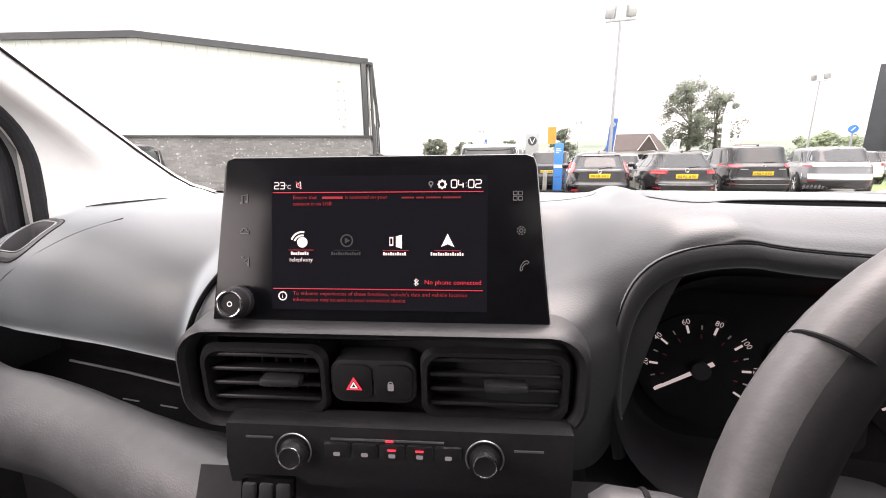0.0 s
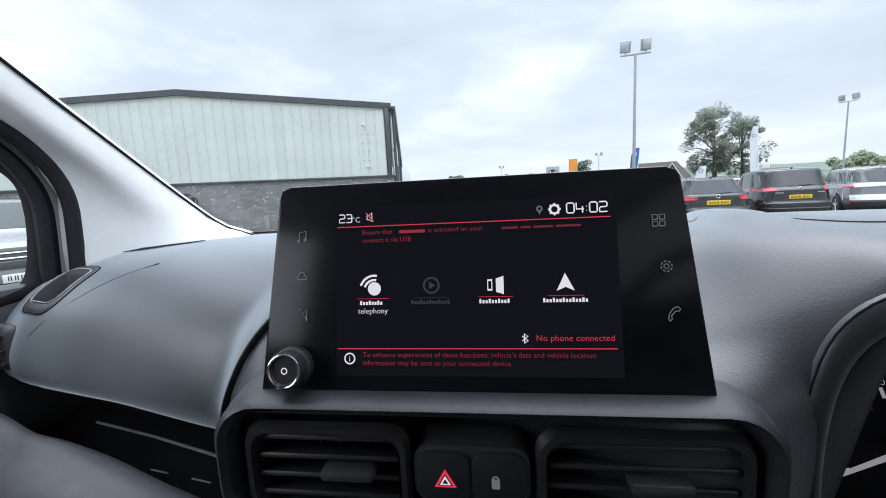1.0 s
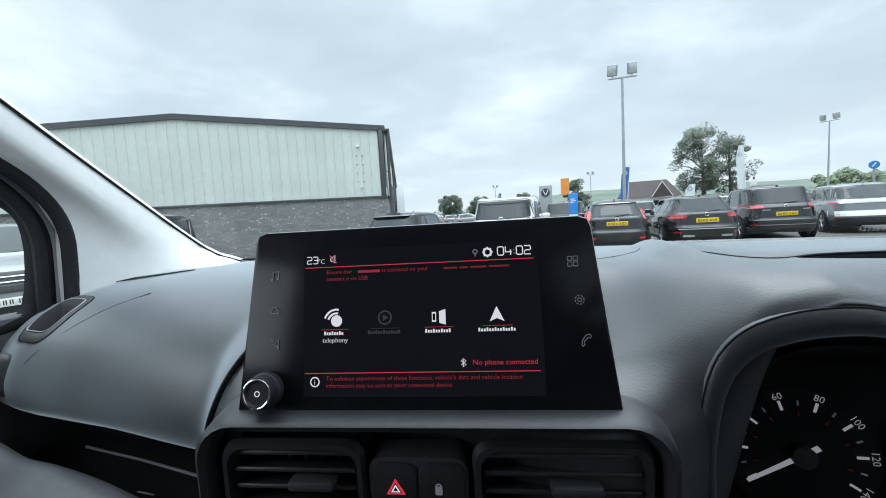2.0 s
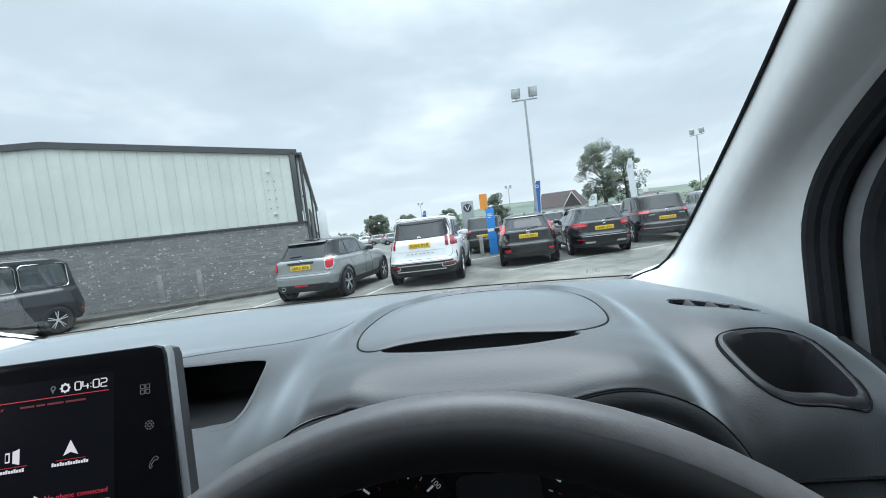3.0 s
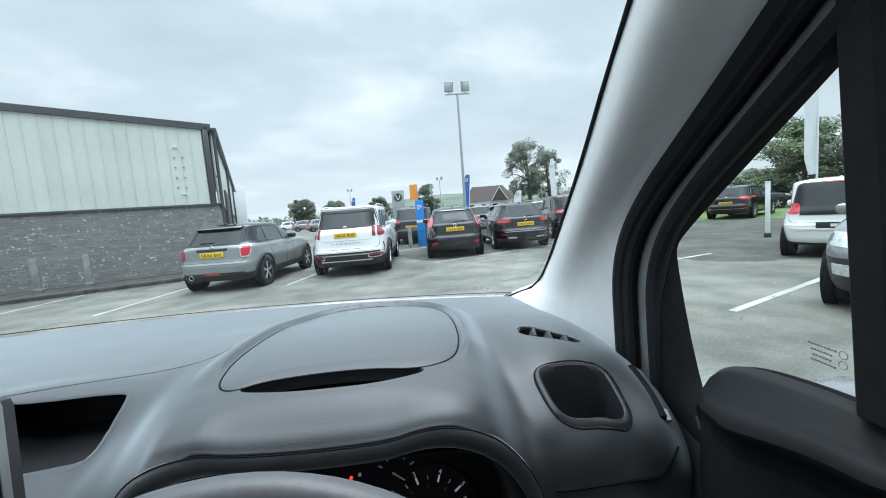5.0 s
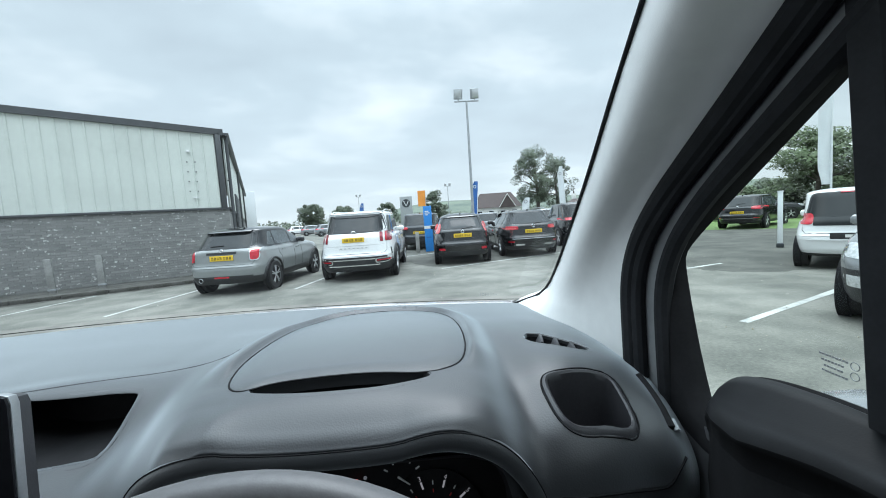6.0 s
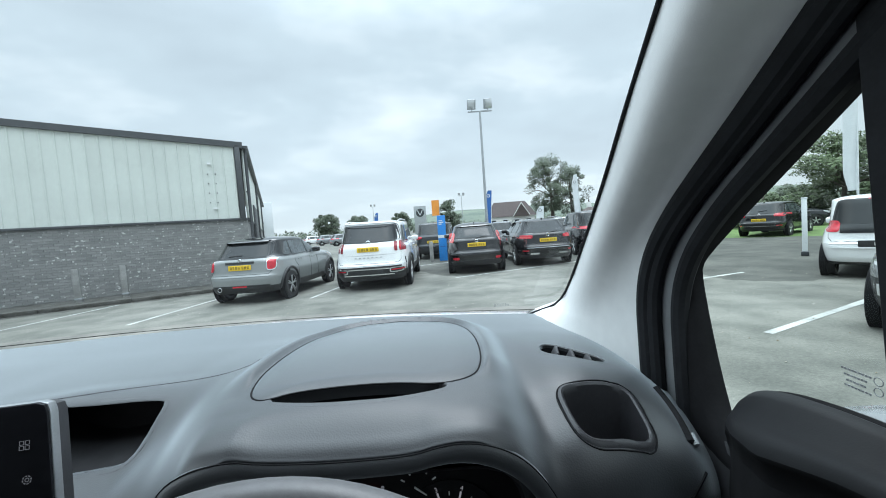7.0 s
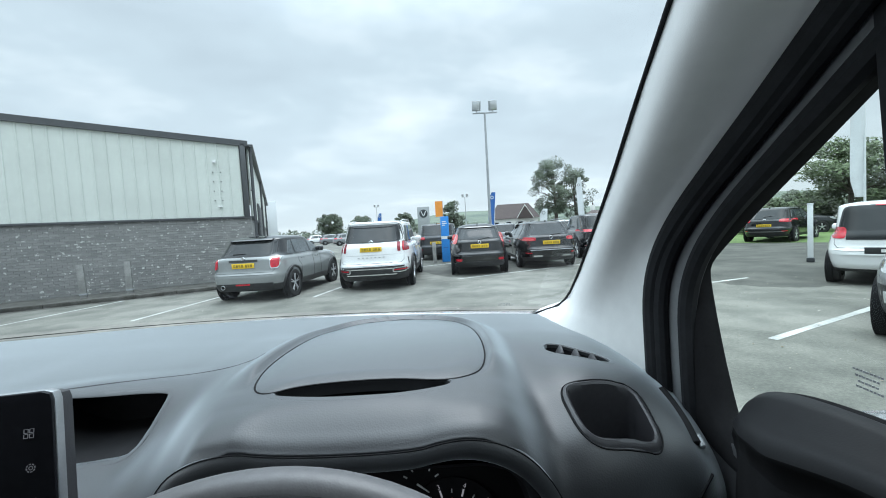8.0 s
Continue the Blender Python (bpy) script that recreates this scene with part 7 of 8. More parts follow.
add_plate(car, sh, 0.80, PLATE_YELLOW)

# pale crossover with a bright bumper band
car, sh = suv("pale silver crossover with a light bar and bright bumper band", (12.25, 14.0), 24.0, PAINT_SILVER, 4.64, 1.89, 1.60, 1.02, 0.95, 3.0, 0.36, 0.55)
band(car, sh, "lamp_bar", 0.86, 0.95, 1.00, LAMP_CLEAR, 0.014)
band(car, sh, "lower_bumper", 0.86, 0.34, 0.50, CAR_BLACK, 0.014)
band(car, sh, "bumper_band", 0.88, 0.55, 0.72, PAINT_WHITE, 0.016, "bright pale bumper band")
rear_lamps(car, sh, 0.70, 0.88, 0.95, 1.0, TAIL, 0.0, "tail_lamp", 0.02)

# anthracite utility car behind the blue totem
car, sh = suv("dark grey sport utility car behind the blue totem", (3.5, 17.6), 16.0, PAINT_DARK, 4.5, 1.84, 1.66, 1.04, 0.9, 2.68, 0.35)
rear_lamps(car, sh, 0.50, 0.86, 0.93, 1.05, TAIL, 0.0)
band(car, sh, "lower_bumper", 0.86, 0.36, 0.52, CAR_BLACK, 0.014)
add_plate(car, sh, 0.78, PLATE_YELLOW)

# white city car seen from behind, and its neighbours
car, sh = hatchback("white city car with square red lamps and a dark glass hatch", (9.15, 4.75), 64.0, PAINT_WHITE, 3.47, 1.62, 1.46, 0.90, 0.60, 2.34, 0.28, 0.20, sill=0.29, top=0.80, reflectors=False)
rear_lamps(car, sh, 0.49, 0.71, 0.82, 1.02, TAIL, 0.0)
part("glass_hatch", skin_patch(sh.rear, -0.49, 0.49, 0.80, 0.95, 12, 3, 0.008), CAR_GLASS, car)
band(car, sh, "bumper_crease", 0.76, 0.54, 0.55, PAINT_WHITE, 0.014)
band(car, sh, "brake_lamp", 0.16, 1.37, 1.385, TAIL, 0.02)
wiper(car, sh, 0.93, 0.05, 0.32, 0.02)
add_plate(car, sh, 0.62, CAR_BLACK, blank=True)
car, sh = hatchback("silver grey small car parked nose out", (8.42, 2.95), 250.0, PAINT_SILVER, 4.0, 1.75, 1.52, 0.95, 0.72, 2.5, 0.31)
for s in (-1, 1):
    part("fog_lamp", skin_patch(sh.front, s * 0.55, s * 0.72, 0.42, 0.54, 4, 3, 0.014), LAMP_CLEAR, car)
    part("fog_surround", skin_patch(sh.front, s * 0.50, s * 0.78, 0.36, 0.60, 5, 4, 0.009), CAR_BLACK, car)
car, sh = hatchback("black compact hatchback with wide red lamps and a chrome bumper strip", (17.6, 13.65), 68.0, PAINT_BLACK, 4.33, 1.79, 1.49, 0.96, 0.80, 2.6, 0.32)
rear_lamps(car, sh, 0.50, 0.84, 0.86, 1.0, TAIL, 0.0)
band(car, sh, "chrome_strip", 0.66, 0.46, 0.475, CHROME, 0.02)
badge(car, sh, 0.95, 0.05)
wiper(car, sh, 1.1, -0.05, 0.25, 0.03)
add_plate(car, sh, 0.73, PLATE_YELLOW)
car, sh = hatchback("dark hatchback parked side-on before the trees", (22.5, 18.4), 118.0, PAINT_DARK, 4.3, 1.78, 1.47, 0.95, 0.8, 2.6, 0.32)
car, sh = hatchback("dark estate parked side-on before the trees", (26.5, 15.8), 118.0, PAINT_BLACK, 4.4, 1.78, 1.5, 0.95, 0.8, 2.6, 0.32)

# dark people carrier beside the warehouse and a grey utility car facing the van
car, sh = base_car("dark grey people carrier with chrome-edged side windows", (-8.95, 9.45), 197.0, 0.85, 4.6, 1.85, 1.82, PAINT_DARK, [(0.17, 0.14), (0.35, 0.02), (0.6, 0.0), (1.0, 0.05), (1.65, 0.18), (1.82, 0.5)], plain_nose(1.82, 1.05), car_sides(1.82, 1.02, 0.84), CORNERS, 1.02, 0.32, 2.78, (1.08, 1.66, 0.66, 0.60), ((0.42, 1.35, 1.10, 1.62, 0.08, 0.0), (1.45, 2.35, 1.08, 1.64, 0.0, 0.0), (2.45, 3.35, 1.06, 1.64, 0.0, -0.4)))
for s in (-1, 1):
    for ya, yb in ((0.40, 1.37), (1.43, 2.37)):
        loop = [sh.flank(s, y, z, 0.012) for y, z in rounded(ya, 1.08, yb, 1.64, 0.10)]
        part("window_trim", tube(loop + loop[:1], 0.012, 6), CHROME, car)
car, sh = suv("light grey utility car parked facing the van", (-9.4, 5.9), 118.0, PAINT_SILVER, 4.4, 1.83, 1.63, 1.03, 0.9, 2.65, 0.34)
add_plate(car, sh, 0.50, PLATE_WHITE, True)
part("front_bumper", skin_patch(sh.front, -0.84, 0.84, 0.30, 0.44, 12, 3, 0.014), CAR_BLACK, car)
part("lower_grille", skin_patch(sh.front, -0.70, 0.70, 0.62, 0.72, 10, 3, 0.012), CAR_BLACK, car)
for z in (0.76, 0.83):
    part("grille_bar", skin_patch(sh.front, -0.45, 0.45, z, z + 0.015, 8, 1, 0.02), CHROME, car)

# rows further off
FAR = [(-3.4, 50, 80, PAINT_SILVER), (-6.0, 58, 80, PAINT_SILVER), (-0.9, 56, 80, PAINT_DARK), (1.6, 60, 80, PAINT_WHITE), (-9.0, 66, 80, PAINT_WHITE), (-4.6, 70, 80, PAINT_DARK), (-1.5, 74, 80, PAINT_SILVER), (6.3, 22, 16, PAINT_SILVER), (8.6, 22.5, 16, PAINT_SILVER), (11.0, 19.5, 16, PAINT_WHITE), (13.5, 20.0, 20, PAINT_DARK), (20.5, 21.5, 30, PAINT_SILVER), (17.5, 19.0, 25, PAINT_WHITE)]
for x, y, a, body in FAR:
    c, sh = hatchback("far parked car beyond the front row", (x, y), a + 3 * math.sin(x), body, 4.2, 1.78, 1.50, 0.95, 0.8, 2.55, 0.31)
    rear_lamps(c, sh, 0.55, 0.84, 0.85, 0.98, TAIL, 0.0)

# ---- lamps, signs, flags ----
BLUE = material("sign_blue", (0.02, 0.20, 0.55), 0.4, vary=0.06, scale=3)
NAVY = material("flag_navy", (0.03, 0.12, 0.36), 0.7, vary=0.1, scale=2)
ORANGE = material("flag_orange", (0.80, 0.30, 0.05), 0.7, vary=0.06, scale=3)
SIGN_WHITE = material("sign_white", (0.66, 0.69, 0.70), 0.5, vary=0.05, scale=2)
SIGN_GREY = material("sign_grey", (0.33, 0.35, 0.35), 0.45, 0.3, vary=0.06, scale=2)
SIGN_DARK = material("sign_dark", (0.045, 0.05, 0.055), 0.4, 0.2, vary=0.1, scale=2)
LEAF = material("leaf_green", (0.095, 0.135, 0.060), 0.6, vary=0.4, scale=0.8, tone=0.1)
LEAF_DARK = material("leaf_dark", (0.088, 0.112, 0.072), 0.6, vary=0.4, scale=0.8, tone=0.1)
BARK = material("bark", (0.10, 0.085, 0.07), 0.9, vary=0.3, scale=6)
GRASS = material("grass", (0.09, 0.15, 0.04), 0.9, vary=0.3, scale=1.2)
HILL = material("hill_fields", (0.135, 0.165, 0.12), 0.95, vary=0.3, scale=0.022, second=(0.062, 0.085, 0.072), detail=7)
ROOF_TILE = material("roof_tile", (0.062, 0.046, 0.043), 0.8, vary=0.2, scale=3)
RENDER = material("house_render", (0.68, 0.68, 0.65), 0.8, vary=0.05, scale=2)


def flood_lamp(place, height, az, k=1.0):
    m = Matrix.Translation((*place, 0)) @ pose(0, 0, 0, 0, 0, -az)
    lamp = thing("flood_light", "galvanised pole with two square flood lamps", "street lamp", "flood lights", m)
    part("pole", rod((0, 0, 0), (0, 0, height), 0.085 * k, 0.05 * k, 12), GALV, lamp)
    part("foot", box(0.32, 0.32, 0.05, (0, 0, 0.025), 0.01), GALV, lamp)
    part("crossbar", box(1.25 * k, 0.07, 0.07, (0, 0, height), 0.012), GALV, lamp)
    for s in (-1, 1):
        h = part("lamp_head", moved(box(0.44 * k, 0.16 * k, 0.50 * k, (0, 0, 0), 0.03), Matrix.Translation((s * 0.42 * k, -0.02, height + 0.36 * k)) @ pose(0, 0, 0, 14, s * -8, s * 22)), GALV, lamp)
        part("lens", moved(box(0.37 * k, 0.02, 0.42 * k, (0, -0.085 * k, 0), 0.008), Matrix.Translation((s * 0.42 * k, -0.02, height + 0.36 * k)) @ pose(0, 0, 0, 14, s * -8, s * 22)), LAMP_CLEAR, h)
        part("stirrup", rod((s * 0.42 * k, 0, height), (s * 0.42 * k, 0, height + 0.14 * k), 0.03 * k, seg=8), GALV, lamp)
    return lamp


flood_lamp((6.65, 19.27), 7.26, 10)
flood_lamp((36.3, 45.7), 8.9, 55, 1.25)
flood_lamp((18.9, 72.5), 7.2, 20)
flood_lamp((2.5, 95.0), 7.5, 0)


def feather_flag(place, z0, z1, width, mat, az, lean=3.0, label="tall feather flag on a thin pole"):
    m = Matrix.Translation((*place, 0)) @ pose(0, 0, 0, 0, lean, -az)
    fl = thing("feather_flag", label, "flag", "feather flags", m)
    part("pole", rod((0, 0, 0), (0, 0, z1), 0.03, 0.018, 8), SIGN_WHITE, fl)
    part("foot", box(0.5, 0.5, 0.06, (0, 0, 0.03), 0.02), SIGN_DARK, fl)
    rows = []
    for i in range(15):
        t = i / 14
        z = z0 + (z1 - z0) * t
        w = width * min(1.0, 0.65 + 2.2 * t) * (1 - max(0, t - 0.8) * 2.2)
        rows.append([(-w * j / 6, 0.03 * math.sin(5 * t + j * 0.9), z) for j in range(7)])
    fb = sheet(rows)
    got = bmesh.ops.solidify(fb, geom=fb.faces[:], thickness=0.006)
    cloth = part("cloth", fb, mat, fl)
    part("emblem", moved(ring(width * 0.22, width * 0.05, 20, 6, 0.3), Matrix.Translation((-width * 0.5, -0.045, z1 - 0.16 * (z1 - z0))) @ pose(0, 0, 0, 90)), SIGN_WHITE if mat is not SIGN_WHITE else SIGN_GREY, cloth)
    return fl


feather_flag((9.75, 28.2), 1.4, 3.95, 0.48, NAVY, 18, 4, "navy blue feather flag on a pole")
feather_flag((14.9, 23.8), 1.2, 4.35, 0.36, SIGN_WHITE, 30, -3, "plain white feather flag on a pole")
feather_flag((12.9, 25.8), 0.6, 2.4, 0.5, SIGN_WHITE, 26, 4, "low white feather flag")
feather_flag((13.25, 7.66), 1.6, 4.5, 0.27, SIGN_WHITE, 58, 0, "white feather flag behind the city car")
feather_flag((2.0, 52.0), 1.2, 3.9, 0.5, NAVY, 8, 2, "navy blue feather flag on a pole")
fl = thing("banner", "orange rectangular banner on a pole", "flag", "feather flags", Matrix.Translation((4.7, 23.3, 0)) @ pose(0, 0, 0, 0, 0, -10))
part("pole", rod((0.22, 0, 0), (0.22, 0, 3.1), 0.03, 0.02, 8), GALV, fl)
part("cloth", loft([[(x, 0.02 * math.sin(9 * x + z) + d, z) for x, d in ((-0.24, 0), (0.0, 0), (0.22, 0), (0.22, 0.01), (0.0, 0.01), (-0.24, 0.01))] for z in (2.15, 2.45, 2.8, 3.1)]), ORANGE, fl)

totem = thing("information_totem", "bright blue information totem with white lines of writing", "sign", m=Matrix.Translation((3.48, 15.6, 0)) @ pose(0, 0, 0, 0, 0, -11))
part("panel", box(0.34, 0.12, 1.9, (0, 0, 0.95), 0.015), BLUE, totem)
for k, w in enumerate((0.16, 0.2, 0.12)):
    part("writing_bar", box(w, 0.004, 0.035, (-0.11 + w / 2, -0.063, 1.68 - 0.07 * k)), SIGN_WHITE, totem)
part("white_stripe", box(0.34, 0.004, 0.12, (0, -0.063, 1.02)), SIGN_WHITE, totem)
part("writing_bar", box(0.2, 0.004, 0.04, (0, -0.063, 0.6)), NAVY, totem)

for place, w, h, az, mat, disc, dz, label in (((6.0, 39.5), 1.25, 3.75, 8, SIGN_GREY, 0.42, 3.05, "grey dealer pylon with a dark round emblem"), ((-9.3, 42.0), 0.95, 5.2, -12, SIGN_WHITE, 0.0, 0, "plain white dealer pylon"), ((22.2, 23.2), 1.15, 6.0, 43, SIGN_DARK, 0.0, 0, "tall dark grey dealer pylon with a pale emblem")):
    py = thing("pylon", label, "sign", "dealer pylons", Matrix.Translation((*place, 0)) @ pose(0, 0, 0, 0, 0, -az))
    part("slab", box(w, 0.35, h, (0, 0, h / 2), 0.03), mat, py)
    part("plinth", box(w + 0.15, 0.5, 0.12, (0, 0, 0.06), 0.02), CONCRETE, py)
    if disc:
        part("emblem", moved(rod((0, 0, 0), (0, 0, 0.03), disc, seg=36), Matrix.Translation((0, -0.175, dz)) @ pose(0, 0, 0, 90)), SIGN_DARK, py)
        for s in (-1, 1):
            part("emblem_stroke", moved(box(0.07, 0.02, 0.55, (0, 0, 0), 0.005), Matrix.Translation((s * 0.13, -0.215, dz)) @ pose(0, 0, 0, 0, s * 24, 0)), SIGN_WHITE, py)
    if mat is SIGN_DARK:
        for dx, t in ((-0.18, 28), (0.18, 28)):
            part("emblem_stroke", moved(box(0.09, 0.02, 0.48, (0, 0, 0), 0.02), Matrix.Translation((0.1 + dx, -0.18, 5.35)) @ pose(0, 0, 0, 0, t, 0)), SIGN_WHITE, py)
        part("emblem_ring", moved(ring(0.30, 0.035, 28, 6), Matrix.Translation((0.1, -0.18, 5.35)) @ pose(0, 0, 0, 90)), SIGN_WHITE, py)
    if mat is SIGN_WHITE:
        d = part("side_disc", moved(rod((0, 0, 0), (0, 0, 0.06), 0.36, seg=32), Matrix.Translation((-0.78, -0.2, 3.08)) @ pose(0, 0, 0, 90)), SIGN_DARK, py, "dark round emblem")
        for s in (-1, 1):
            part("emblem_stroke", moved(box(0.07, 0.02, 0.4, (0, 0, 0), 0.005), Matrix.Translation((-0.78 + s * 0.11, -0.27, 3.08)) @ pose(0, 0, 0, 0, 0, 0)), SIGN_WHITE, d)

sign = thing("road_sign", "round blue road sign on a grey pole", "sign", m=Matrix.Translation((16.7, 18.6, 0)) @ pose(0, 0, 0, 0, 0, -42))
part("pole", rod((0, 0.03, 0), (0, 0.03, 2.5), 0.04, seg=10), GALV, sign)
part("disc", moved(rod((0, 0, 0), (0, 0, 0.02), 0.17, seg=32), Matrix.Translation((0, -0.01, 2.42)) @ pose(0, 0, 0, 90)), BLUE, sign)
part("arrow", moved(box(0.05, 0.004, 0.19, (0, 0, 0)), Matrix.Translation((0, -0.034, 2.42)) @ pose(0, 0, 0, 0, 35, 0)), SIGN_WHITE, sign)
post = thing("height_post", "white square steel post in a dark socket", "post", m=Matrix.Translation((11.4, 7.62, 0)) @ pose(0, 0, 0, 0, 0, -54))
part("upright", box(0.11, 0.11, 1.42, (0, 0, 0.76), 0.012), SIGN_WHITE, post)
part("socket", box(0.16, 0.16, 0.12, (0, 0, 0.06), 0.02), SIGN_DARK, post)
part("cap", box(0.13, 0.13, 0.03, (0, 0, 1.485), 0.008), SIGN_WHITE, post)
for x, y in ((2.95, 15.4), (1.6, 16.4), (5.9, 16.8)):
    single("bollard", box(0.14, 0.14, 0.85, (x, y, 0.425), 0.02), CONCRETE, "grey square concrete bollard", "bollard", "bollards")

# ---- houses ----


def house(place, az, w, d, eave, ridge, label, chimney=True):
    m = Matrix.Translation((*place, 0)) @ pose(0, 0, 0, 0, 0, -az)
    hs = thing("house", label, "house", "houses", m)
    part("wall", box(w, d, eave, (0, 0, eave / 2), 0.02), RENDER, hs)
    part("roof", loft([[(-w / 2 - 0.4, y, eave - 0.1), (-w / 2 - 0.4, y, eave + 0.1), (-w / 2 + 1.6, y * 0.25, ridge), (w / 2 - 1.6, y * 0.25, ridge), (w / 2 + 0.4, y, eave + 0.1), (w / 2 + 0.4, y, eave - 0.1)] for y in (-d / 2 - 0.4, d / 2 + 0.4)]), ROOF_TILE, hs, "brown tiled roof")
    g = part("gable", loft([[(w * 0.22 - 1.7, y, eave - 0.2), (w * 0.22, y, ridge - 0.5), (w * 0.22 + 1.7, y, eave - 0.2)] for y in (-d / 2 - 0.7, 0)]), ROOF_TILE, hs)
    for s in (-1, 1):
        part("barge_board", loft([[(w * 0.22 + s * 1.8, y, z) for z in (eave - 0.25, eave - 0.02)] + [(w * 0.22, y, z) for z in (ridge - 0.38, ridge - 0.62)] for y in (-d / 2 - 0.8, -d / 2 - 0.72)]), RENDER, hs)
    for k in range(4):
        wx = -w * 0.38 + k * w * 0.25
        win = part("window", box(1.1, 0.08, 1.1, (wx, -d / 2 - 0.02, eave * 0.55), 0.02), SIGN_WHITE, hs)
        part("pane", box(0.95, 0.04, 0.95, (wx, -d / 2 - 0.06, eave * 0.55), 0.01), CAR_GLASS, win)
    if not chimney:
        return hs
    ch = part("chimney", box(0.9, 0.7, 1.6, (-w * 0.2, 0, ridge + 0.3), 0.03), RENDER, hs)
    part("chimney_pot", rod((-w * 0.2, 0, ridge + 1.1), (-w * 0.2, 0, ridge + 1.6), 0.16, 0.13, 10), ROOF_TILE, ch)
    return hs


house((32.5, 83.0), 16, 10.0, 8, 2.8, 6.0, "white bungalow with a brown tiled roof", False)
house((47.0, 72.0), 35, 6.0, 6, 2.2, 3.4, "white house with a brown roof behind the trees")

# ---- trees, hedge, grass, hills ----


def leaf_cloud(bm, centre, radius, count, size, rnd, squash=0.75):
    for _ in range(count):
        while True:
            p = Vector((rnd.uniform(-1, 1), rnd.uniform(-1, 1), rnd.uniform(-1, 1)))
            if 0.25 < p.length < 1:
                break
        p = Vector((p.x, p.y, p.z * squash)) * radius + centre
        a = Vector((rnd.uniform(-1, 1), rnd.uniform(-1, 1), rnd.uniform(-1, 1))).normalized()
        b = a.orthogonal().normalized()
        s = size * rnd.uniform(0.6, 1.4)
        v = [bm.verts.new(p + a * s * i + b * s * 0.55 * j) for i, j in ((-1, 0), (0, -1), (1, 0), (0, 1))]
        bm.faces.new(v)


def tree(place, height, spread, seed, leaf, count=26, per=150, size=0.16, trunk=0.32, label="broad dark green tree with gaps in its crown"):
    rnd = random.Random(seed)
    t = thing("tree", label, "tree", "trees", Matrix.Translation((*place, 0)))
    top = Vector((rnd.uniform(-0.3, 0.3), rnd.uniform(-0.3, 0.3), height * 0.8))
    part("trunk", tube([(0, 0, 0), (0.08, 0.02, height * 0.25), tuple(top * 0.6 + Vector((0.1, 0, 0))), tuple(top)], [trunk, trunk * 0.75, trunk * 0.45, trunk * 0.12], 10), BARK, t)
    crown = bmesh.new()
    for k in range(count):
        a = rnd.uniform(0, 2 * math.pi)
        h = rnd.uniform(0.26, 0.98)
        reach = spread * (0.25 + 0.75 * math.sin(math.pi * min(1, max(0.05, (h - 0.15) / 0.9)))) * rnd.uniform(0.35, 1.0)
        c = Vector((math.cos(a) * reach, math.sin(a) * reach, h * height))
        if k < 11:
            part("limb", tube([tuple(top * (0.3 + 0.5 * h)), tuple(top * (0.3 + 0.5 * h) * 0.5 + c * 0.5 + Vector((0, 0, 0.3))), tuple(c)], [trunk * 0.3, trunk * 0.18, trunk * 0.06], 6), BARK, t)
        leaf_cloud(crown, c, spread * rnd.uniform(0.14, 0.36), per, size, rnd)
    me = bpy.data.meshes.new("crown")
    crown.to_mesh(me)
    crown.free()
    me.materials.append(leaf)
    ob = new("crown", me)
    ob.parent = t
    return t


tree((25.6, 49.0), 9.8, 3.1, 3, LEAF_DARK, 92, 170, 0.105)
tree((28.9, 49.5), 8.4, 2.5, 14, LEAF_DARK, 60, 170, 0.10)
tree((13.2, 58.0), 5.4, 1.9, 5, LEAF_DARK, 50, 170, 0.11)
tree((-8.2, 92.0), 6.0, 3.0, 6, LEAF_DARK, 60, 150, 0.17)
tree((-1.5, 95.0), 5.2, 2.8, 7, LEAF_DARK, 60, 150, 0.17)
tree((9.5, 100.0), 5.6, 2.8, 8, LEAF_DARK, 60, 150, 0.17)
tree((46.0, 56.0), 4.2, 3.6, 9, LEAF, 22, 130, 0.2)
rnd = random.Random(21)
for k in range(9):
    a = radians(47 + 3.4 * k)
    r = 33 + rnd.uniform(-2, 4)
    tree((0.36 + r * math.sin(a), -0.33 + r * math.cos(a)), (2.3 if k < 3 else 4.4 + 0.30 * k) + rnd.uniform(-0.5, 0.6), (1.6 if k < 3 else 2.7) + rnd.uniform(-0.3, 0.6), 30 + k, LEAF if k % 2 else LEAF_DARK, 44, 190, 0.105, 0.2, "leafy green tree in a row along the boundary")
hedge = bmesh.new()
for k in range(70):
    a = radians(40 + 0.62 * k)
    r = 36 + rnd.uniform(-1, 1)
    leaf_cloud(hedge, Vector((r * math.sin(a), r * math.cos(a), rnd.uniform(0.5, 1.7))), 1.2, 150, 0.10, rnd)
me = bpy.data.meshes.new("hedge")
hedge.to_mesh(me)
hedge.free()
me.materials.append(LEAF)
tagged(new("hedge", me), "dense green boundary hedge", "hedge", kind="stuff")
far = bmesh.new()
for k in range(150):
    a = radians(-22 + 0.55 * k)
    r = 170 + rnd.uniform(-25, 40)
    leaf_cloud(far, Vector((r * math.sin(a), r * math.cos(a), rnd.uniform(1.0, 2.6))), rnd.uniform(2.0, 3.4), 70, 0.45, rnd)
me = bpy.data.meshes.new("far_woods")
far.to_mesh(me)
far.free()
me.materials.append(LEAF_DARK)
tagged(new("far_woods", me), "distant belt of dark trees and hedges", "woods", kind="stuff")
verge = []
for r in (21.0, 24.0, 30.0, 34.0):
    verge.append([((r + 0.6 * math.sin(9 * a)) * math.sin(a), (r + 0.6 * math.sin(9 * a)) * math.cos(a), 0.03 if r > 21 else 0.006) for a in np.radians(np.linspace(44, 80, 26))])
single("grass_verge", sheet(verge), GRASS, "strip of mown grass before the trees", "grass", kind="structure")
hills = []
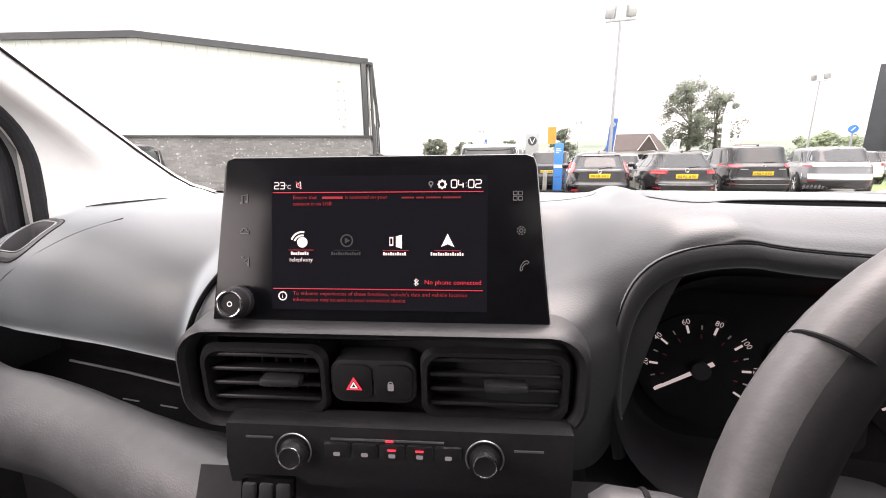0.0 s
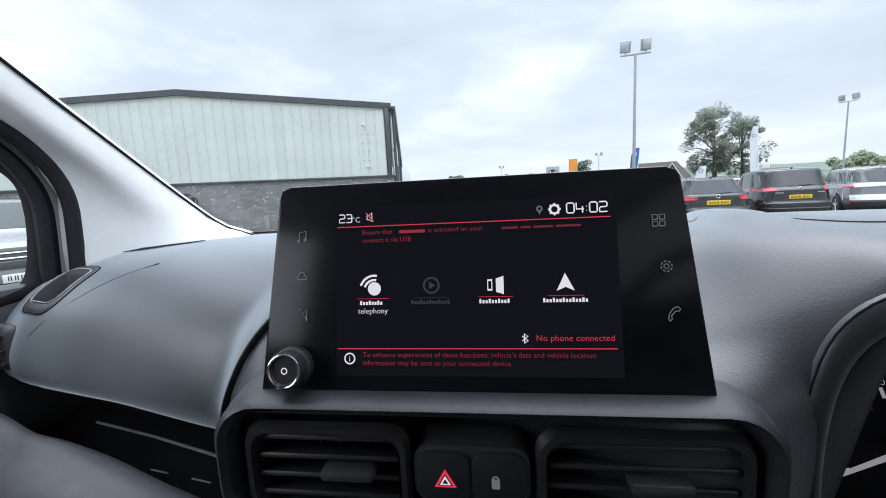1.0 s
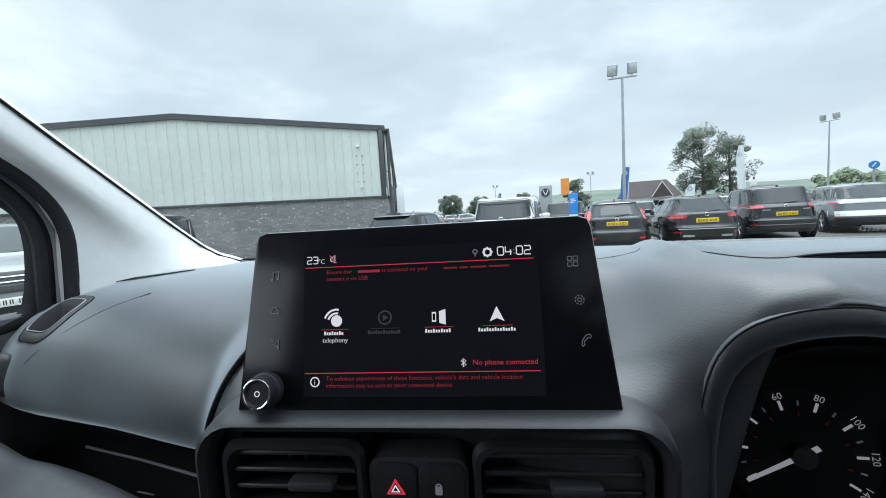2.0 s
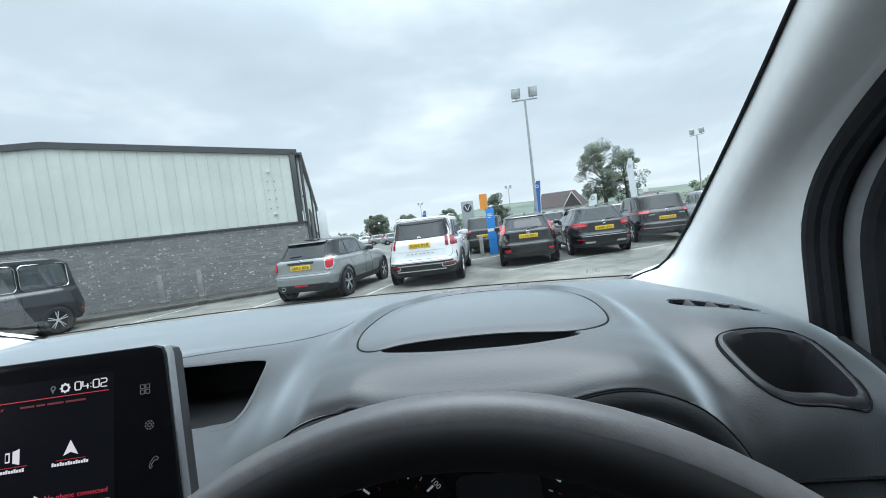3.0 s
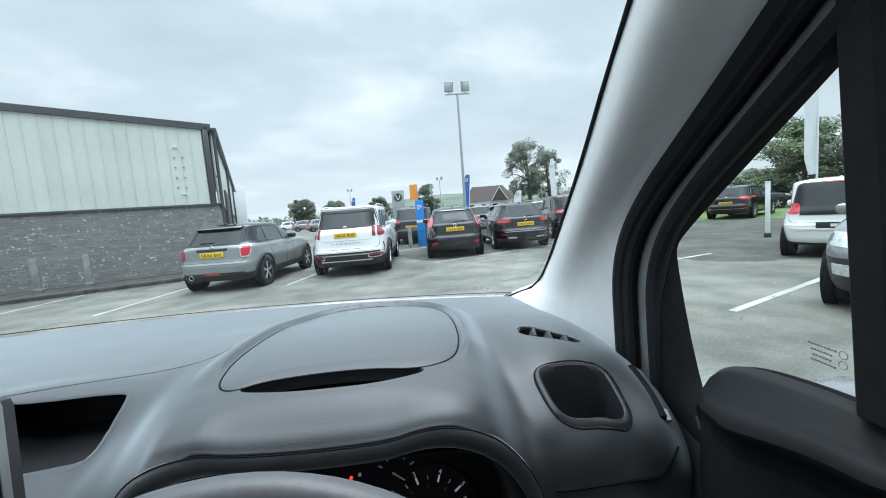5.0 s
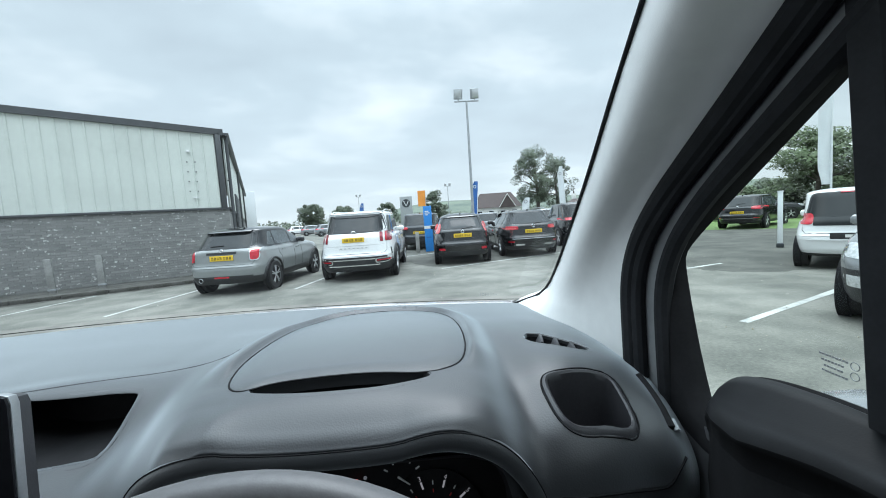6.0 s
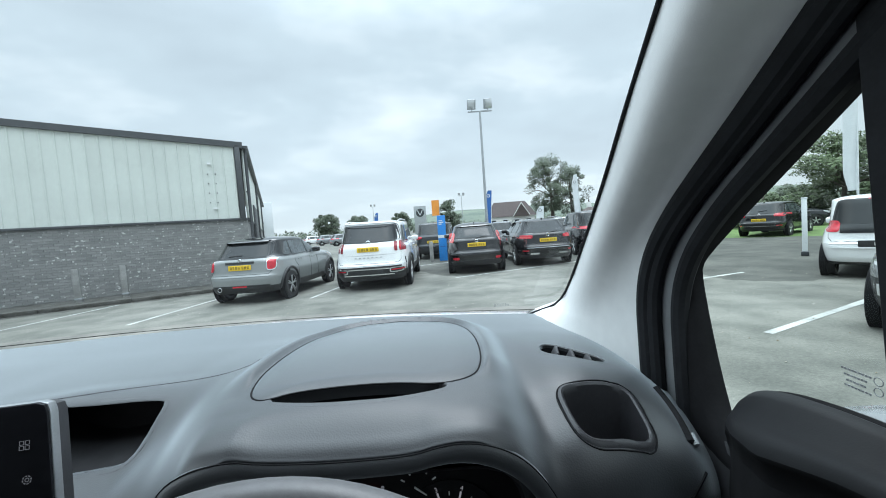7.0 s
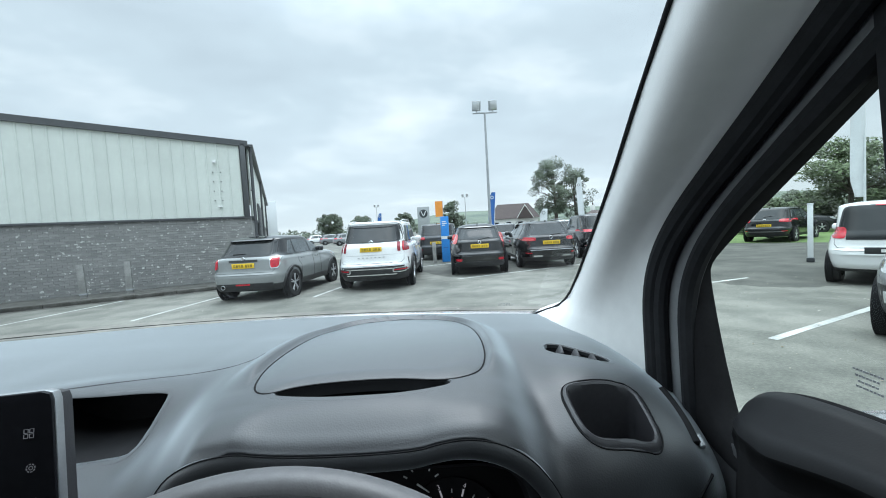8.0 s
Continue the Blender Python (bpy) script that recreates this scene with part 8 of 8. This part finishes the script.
for r, k in ((420.0, 0.0), (520.0, 0.4), (640.0, 0.8), (760.0, 1.0), (880.0, 0.9)):
    hills.append([(r * math.sin(a), r * math.cos(a), 0.2 + k * float(0.12 + 0.88 * ease(radians(-4), radians(16), a)) * (24 + 9 * math.sin(3.1 * a + 0.5) + 5 * math.sin(7 * a + 1) + 2 * math.sin(17 * a))) for a in np.radians(np.linspace(-75, 95, 90))])
single("backdrop", sheet(hills), HILL, "low green hills with fields in the distance", "hills", kind="structure")

# ---- bricks of the warehouse's gable wall ----
BW, BH, BD = 0.214, 0.064, 0.016
brick_rnd = random.Random(77)


def brick_shape(x, z, w, d, tilt):
    """Eight corners and five faces of a brick that stands out of the wall, its outer edges worn."""
    e = 0.004
    back = [(x, -0.024, z), (x + w, -0.024, z), (x + w, -0.024, z + BH), (x, -0.024, z + BH)]
    front = [(x + e, -0.024 + d, z + e), (x + w - e, -0.024 + d + tilt, z + e), (x + w - e, -0.024 + d + tilt, z + BH - e), (x + e, -0.024 + d, z + BH - e)]
    return back + front, [(4, 7, 6, 5), (0, 4, 5, 1), (1, 5, 6, 2), (2, 6, 7, 3), (3, 7, 4, 0)]


brick_meshes = []
for k in range(6):
    verts, faces = brick_shape(0, 0, BW, BD + brick_rnd.uniform(-0.004, 0.004), brick_rnd.uniform(-0.003, 0.003))
    me = bpy.data.meshes.new("brick")
    me.from_pydata(verts, [], faces)
    me.materials.append(BRICK_PIECE)
    brick_meshes.append(me)
rest_v, rest_f = [], []
for row in range(29):
    z = 0.004 + 0.075 * row
    x = 0.02 - (0.1125 if row % 2 else 0.0)
    while x < HALL_W - 0.05:
        x0, x1 = max(x, 0.02), min(x + BW, HALL_W - 0.02)
        if 4 <= row < 16 and 2.0 <= x and x + BW < 7.6:
            ob = new("brick", brick_meshes[brick_rnd.randrange(6)])
            ob.parent = front_wall
            ob.matrix_local = Matrix.Translation((x, 0, z + brick_rnd.uniform(-0.001, 0.001)))
        elif x1 - x0 > 0.03:
            verts, faces = brick_shape(x0, z, x1 - x0, BD + brick_rnd.uniform(-0.004, 0.004), brick_rnd.uniform(-0.003, 0.003))
            n = len(rest_v)
            rest_v += verts
            rest_f += [tuple(i + n for i in f) for f in faces]
        x += 0.225
me = bpy.data.meshes.new("brickwork")
me.from_pydata(rest_v, [], rest_f)
me.materials.append(BRICK_REST)
brickwork = new("brickwork", me)
brickwork.parent = front_wall
tagged(brickwork, "courses of worn grey brick", kind="stuff")
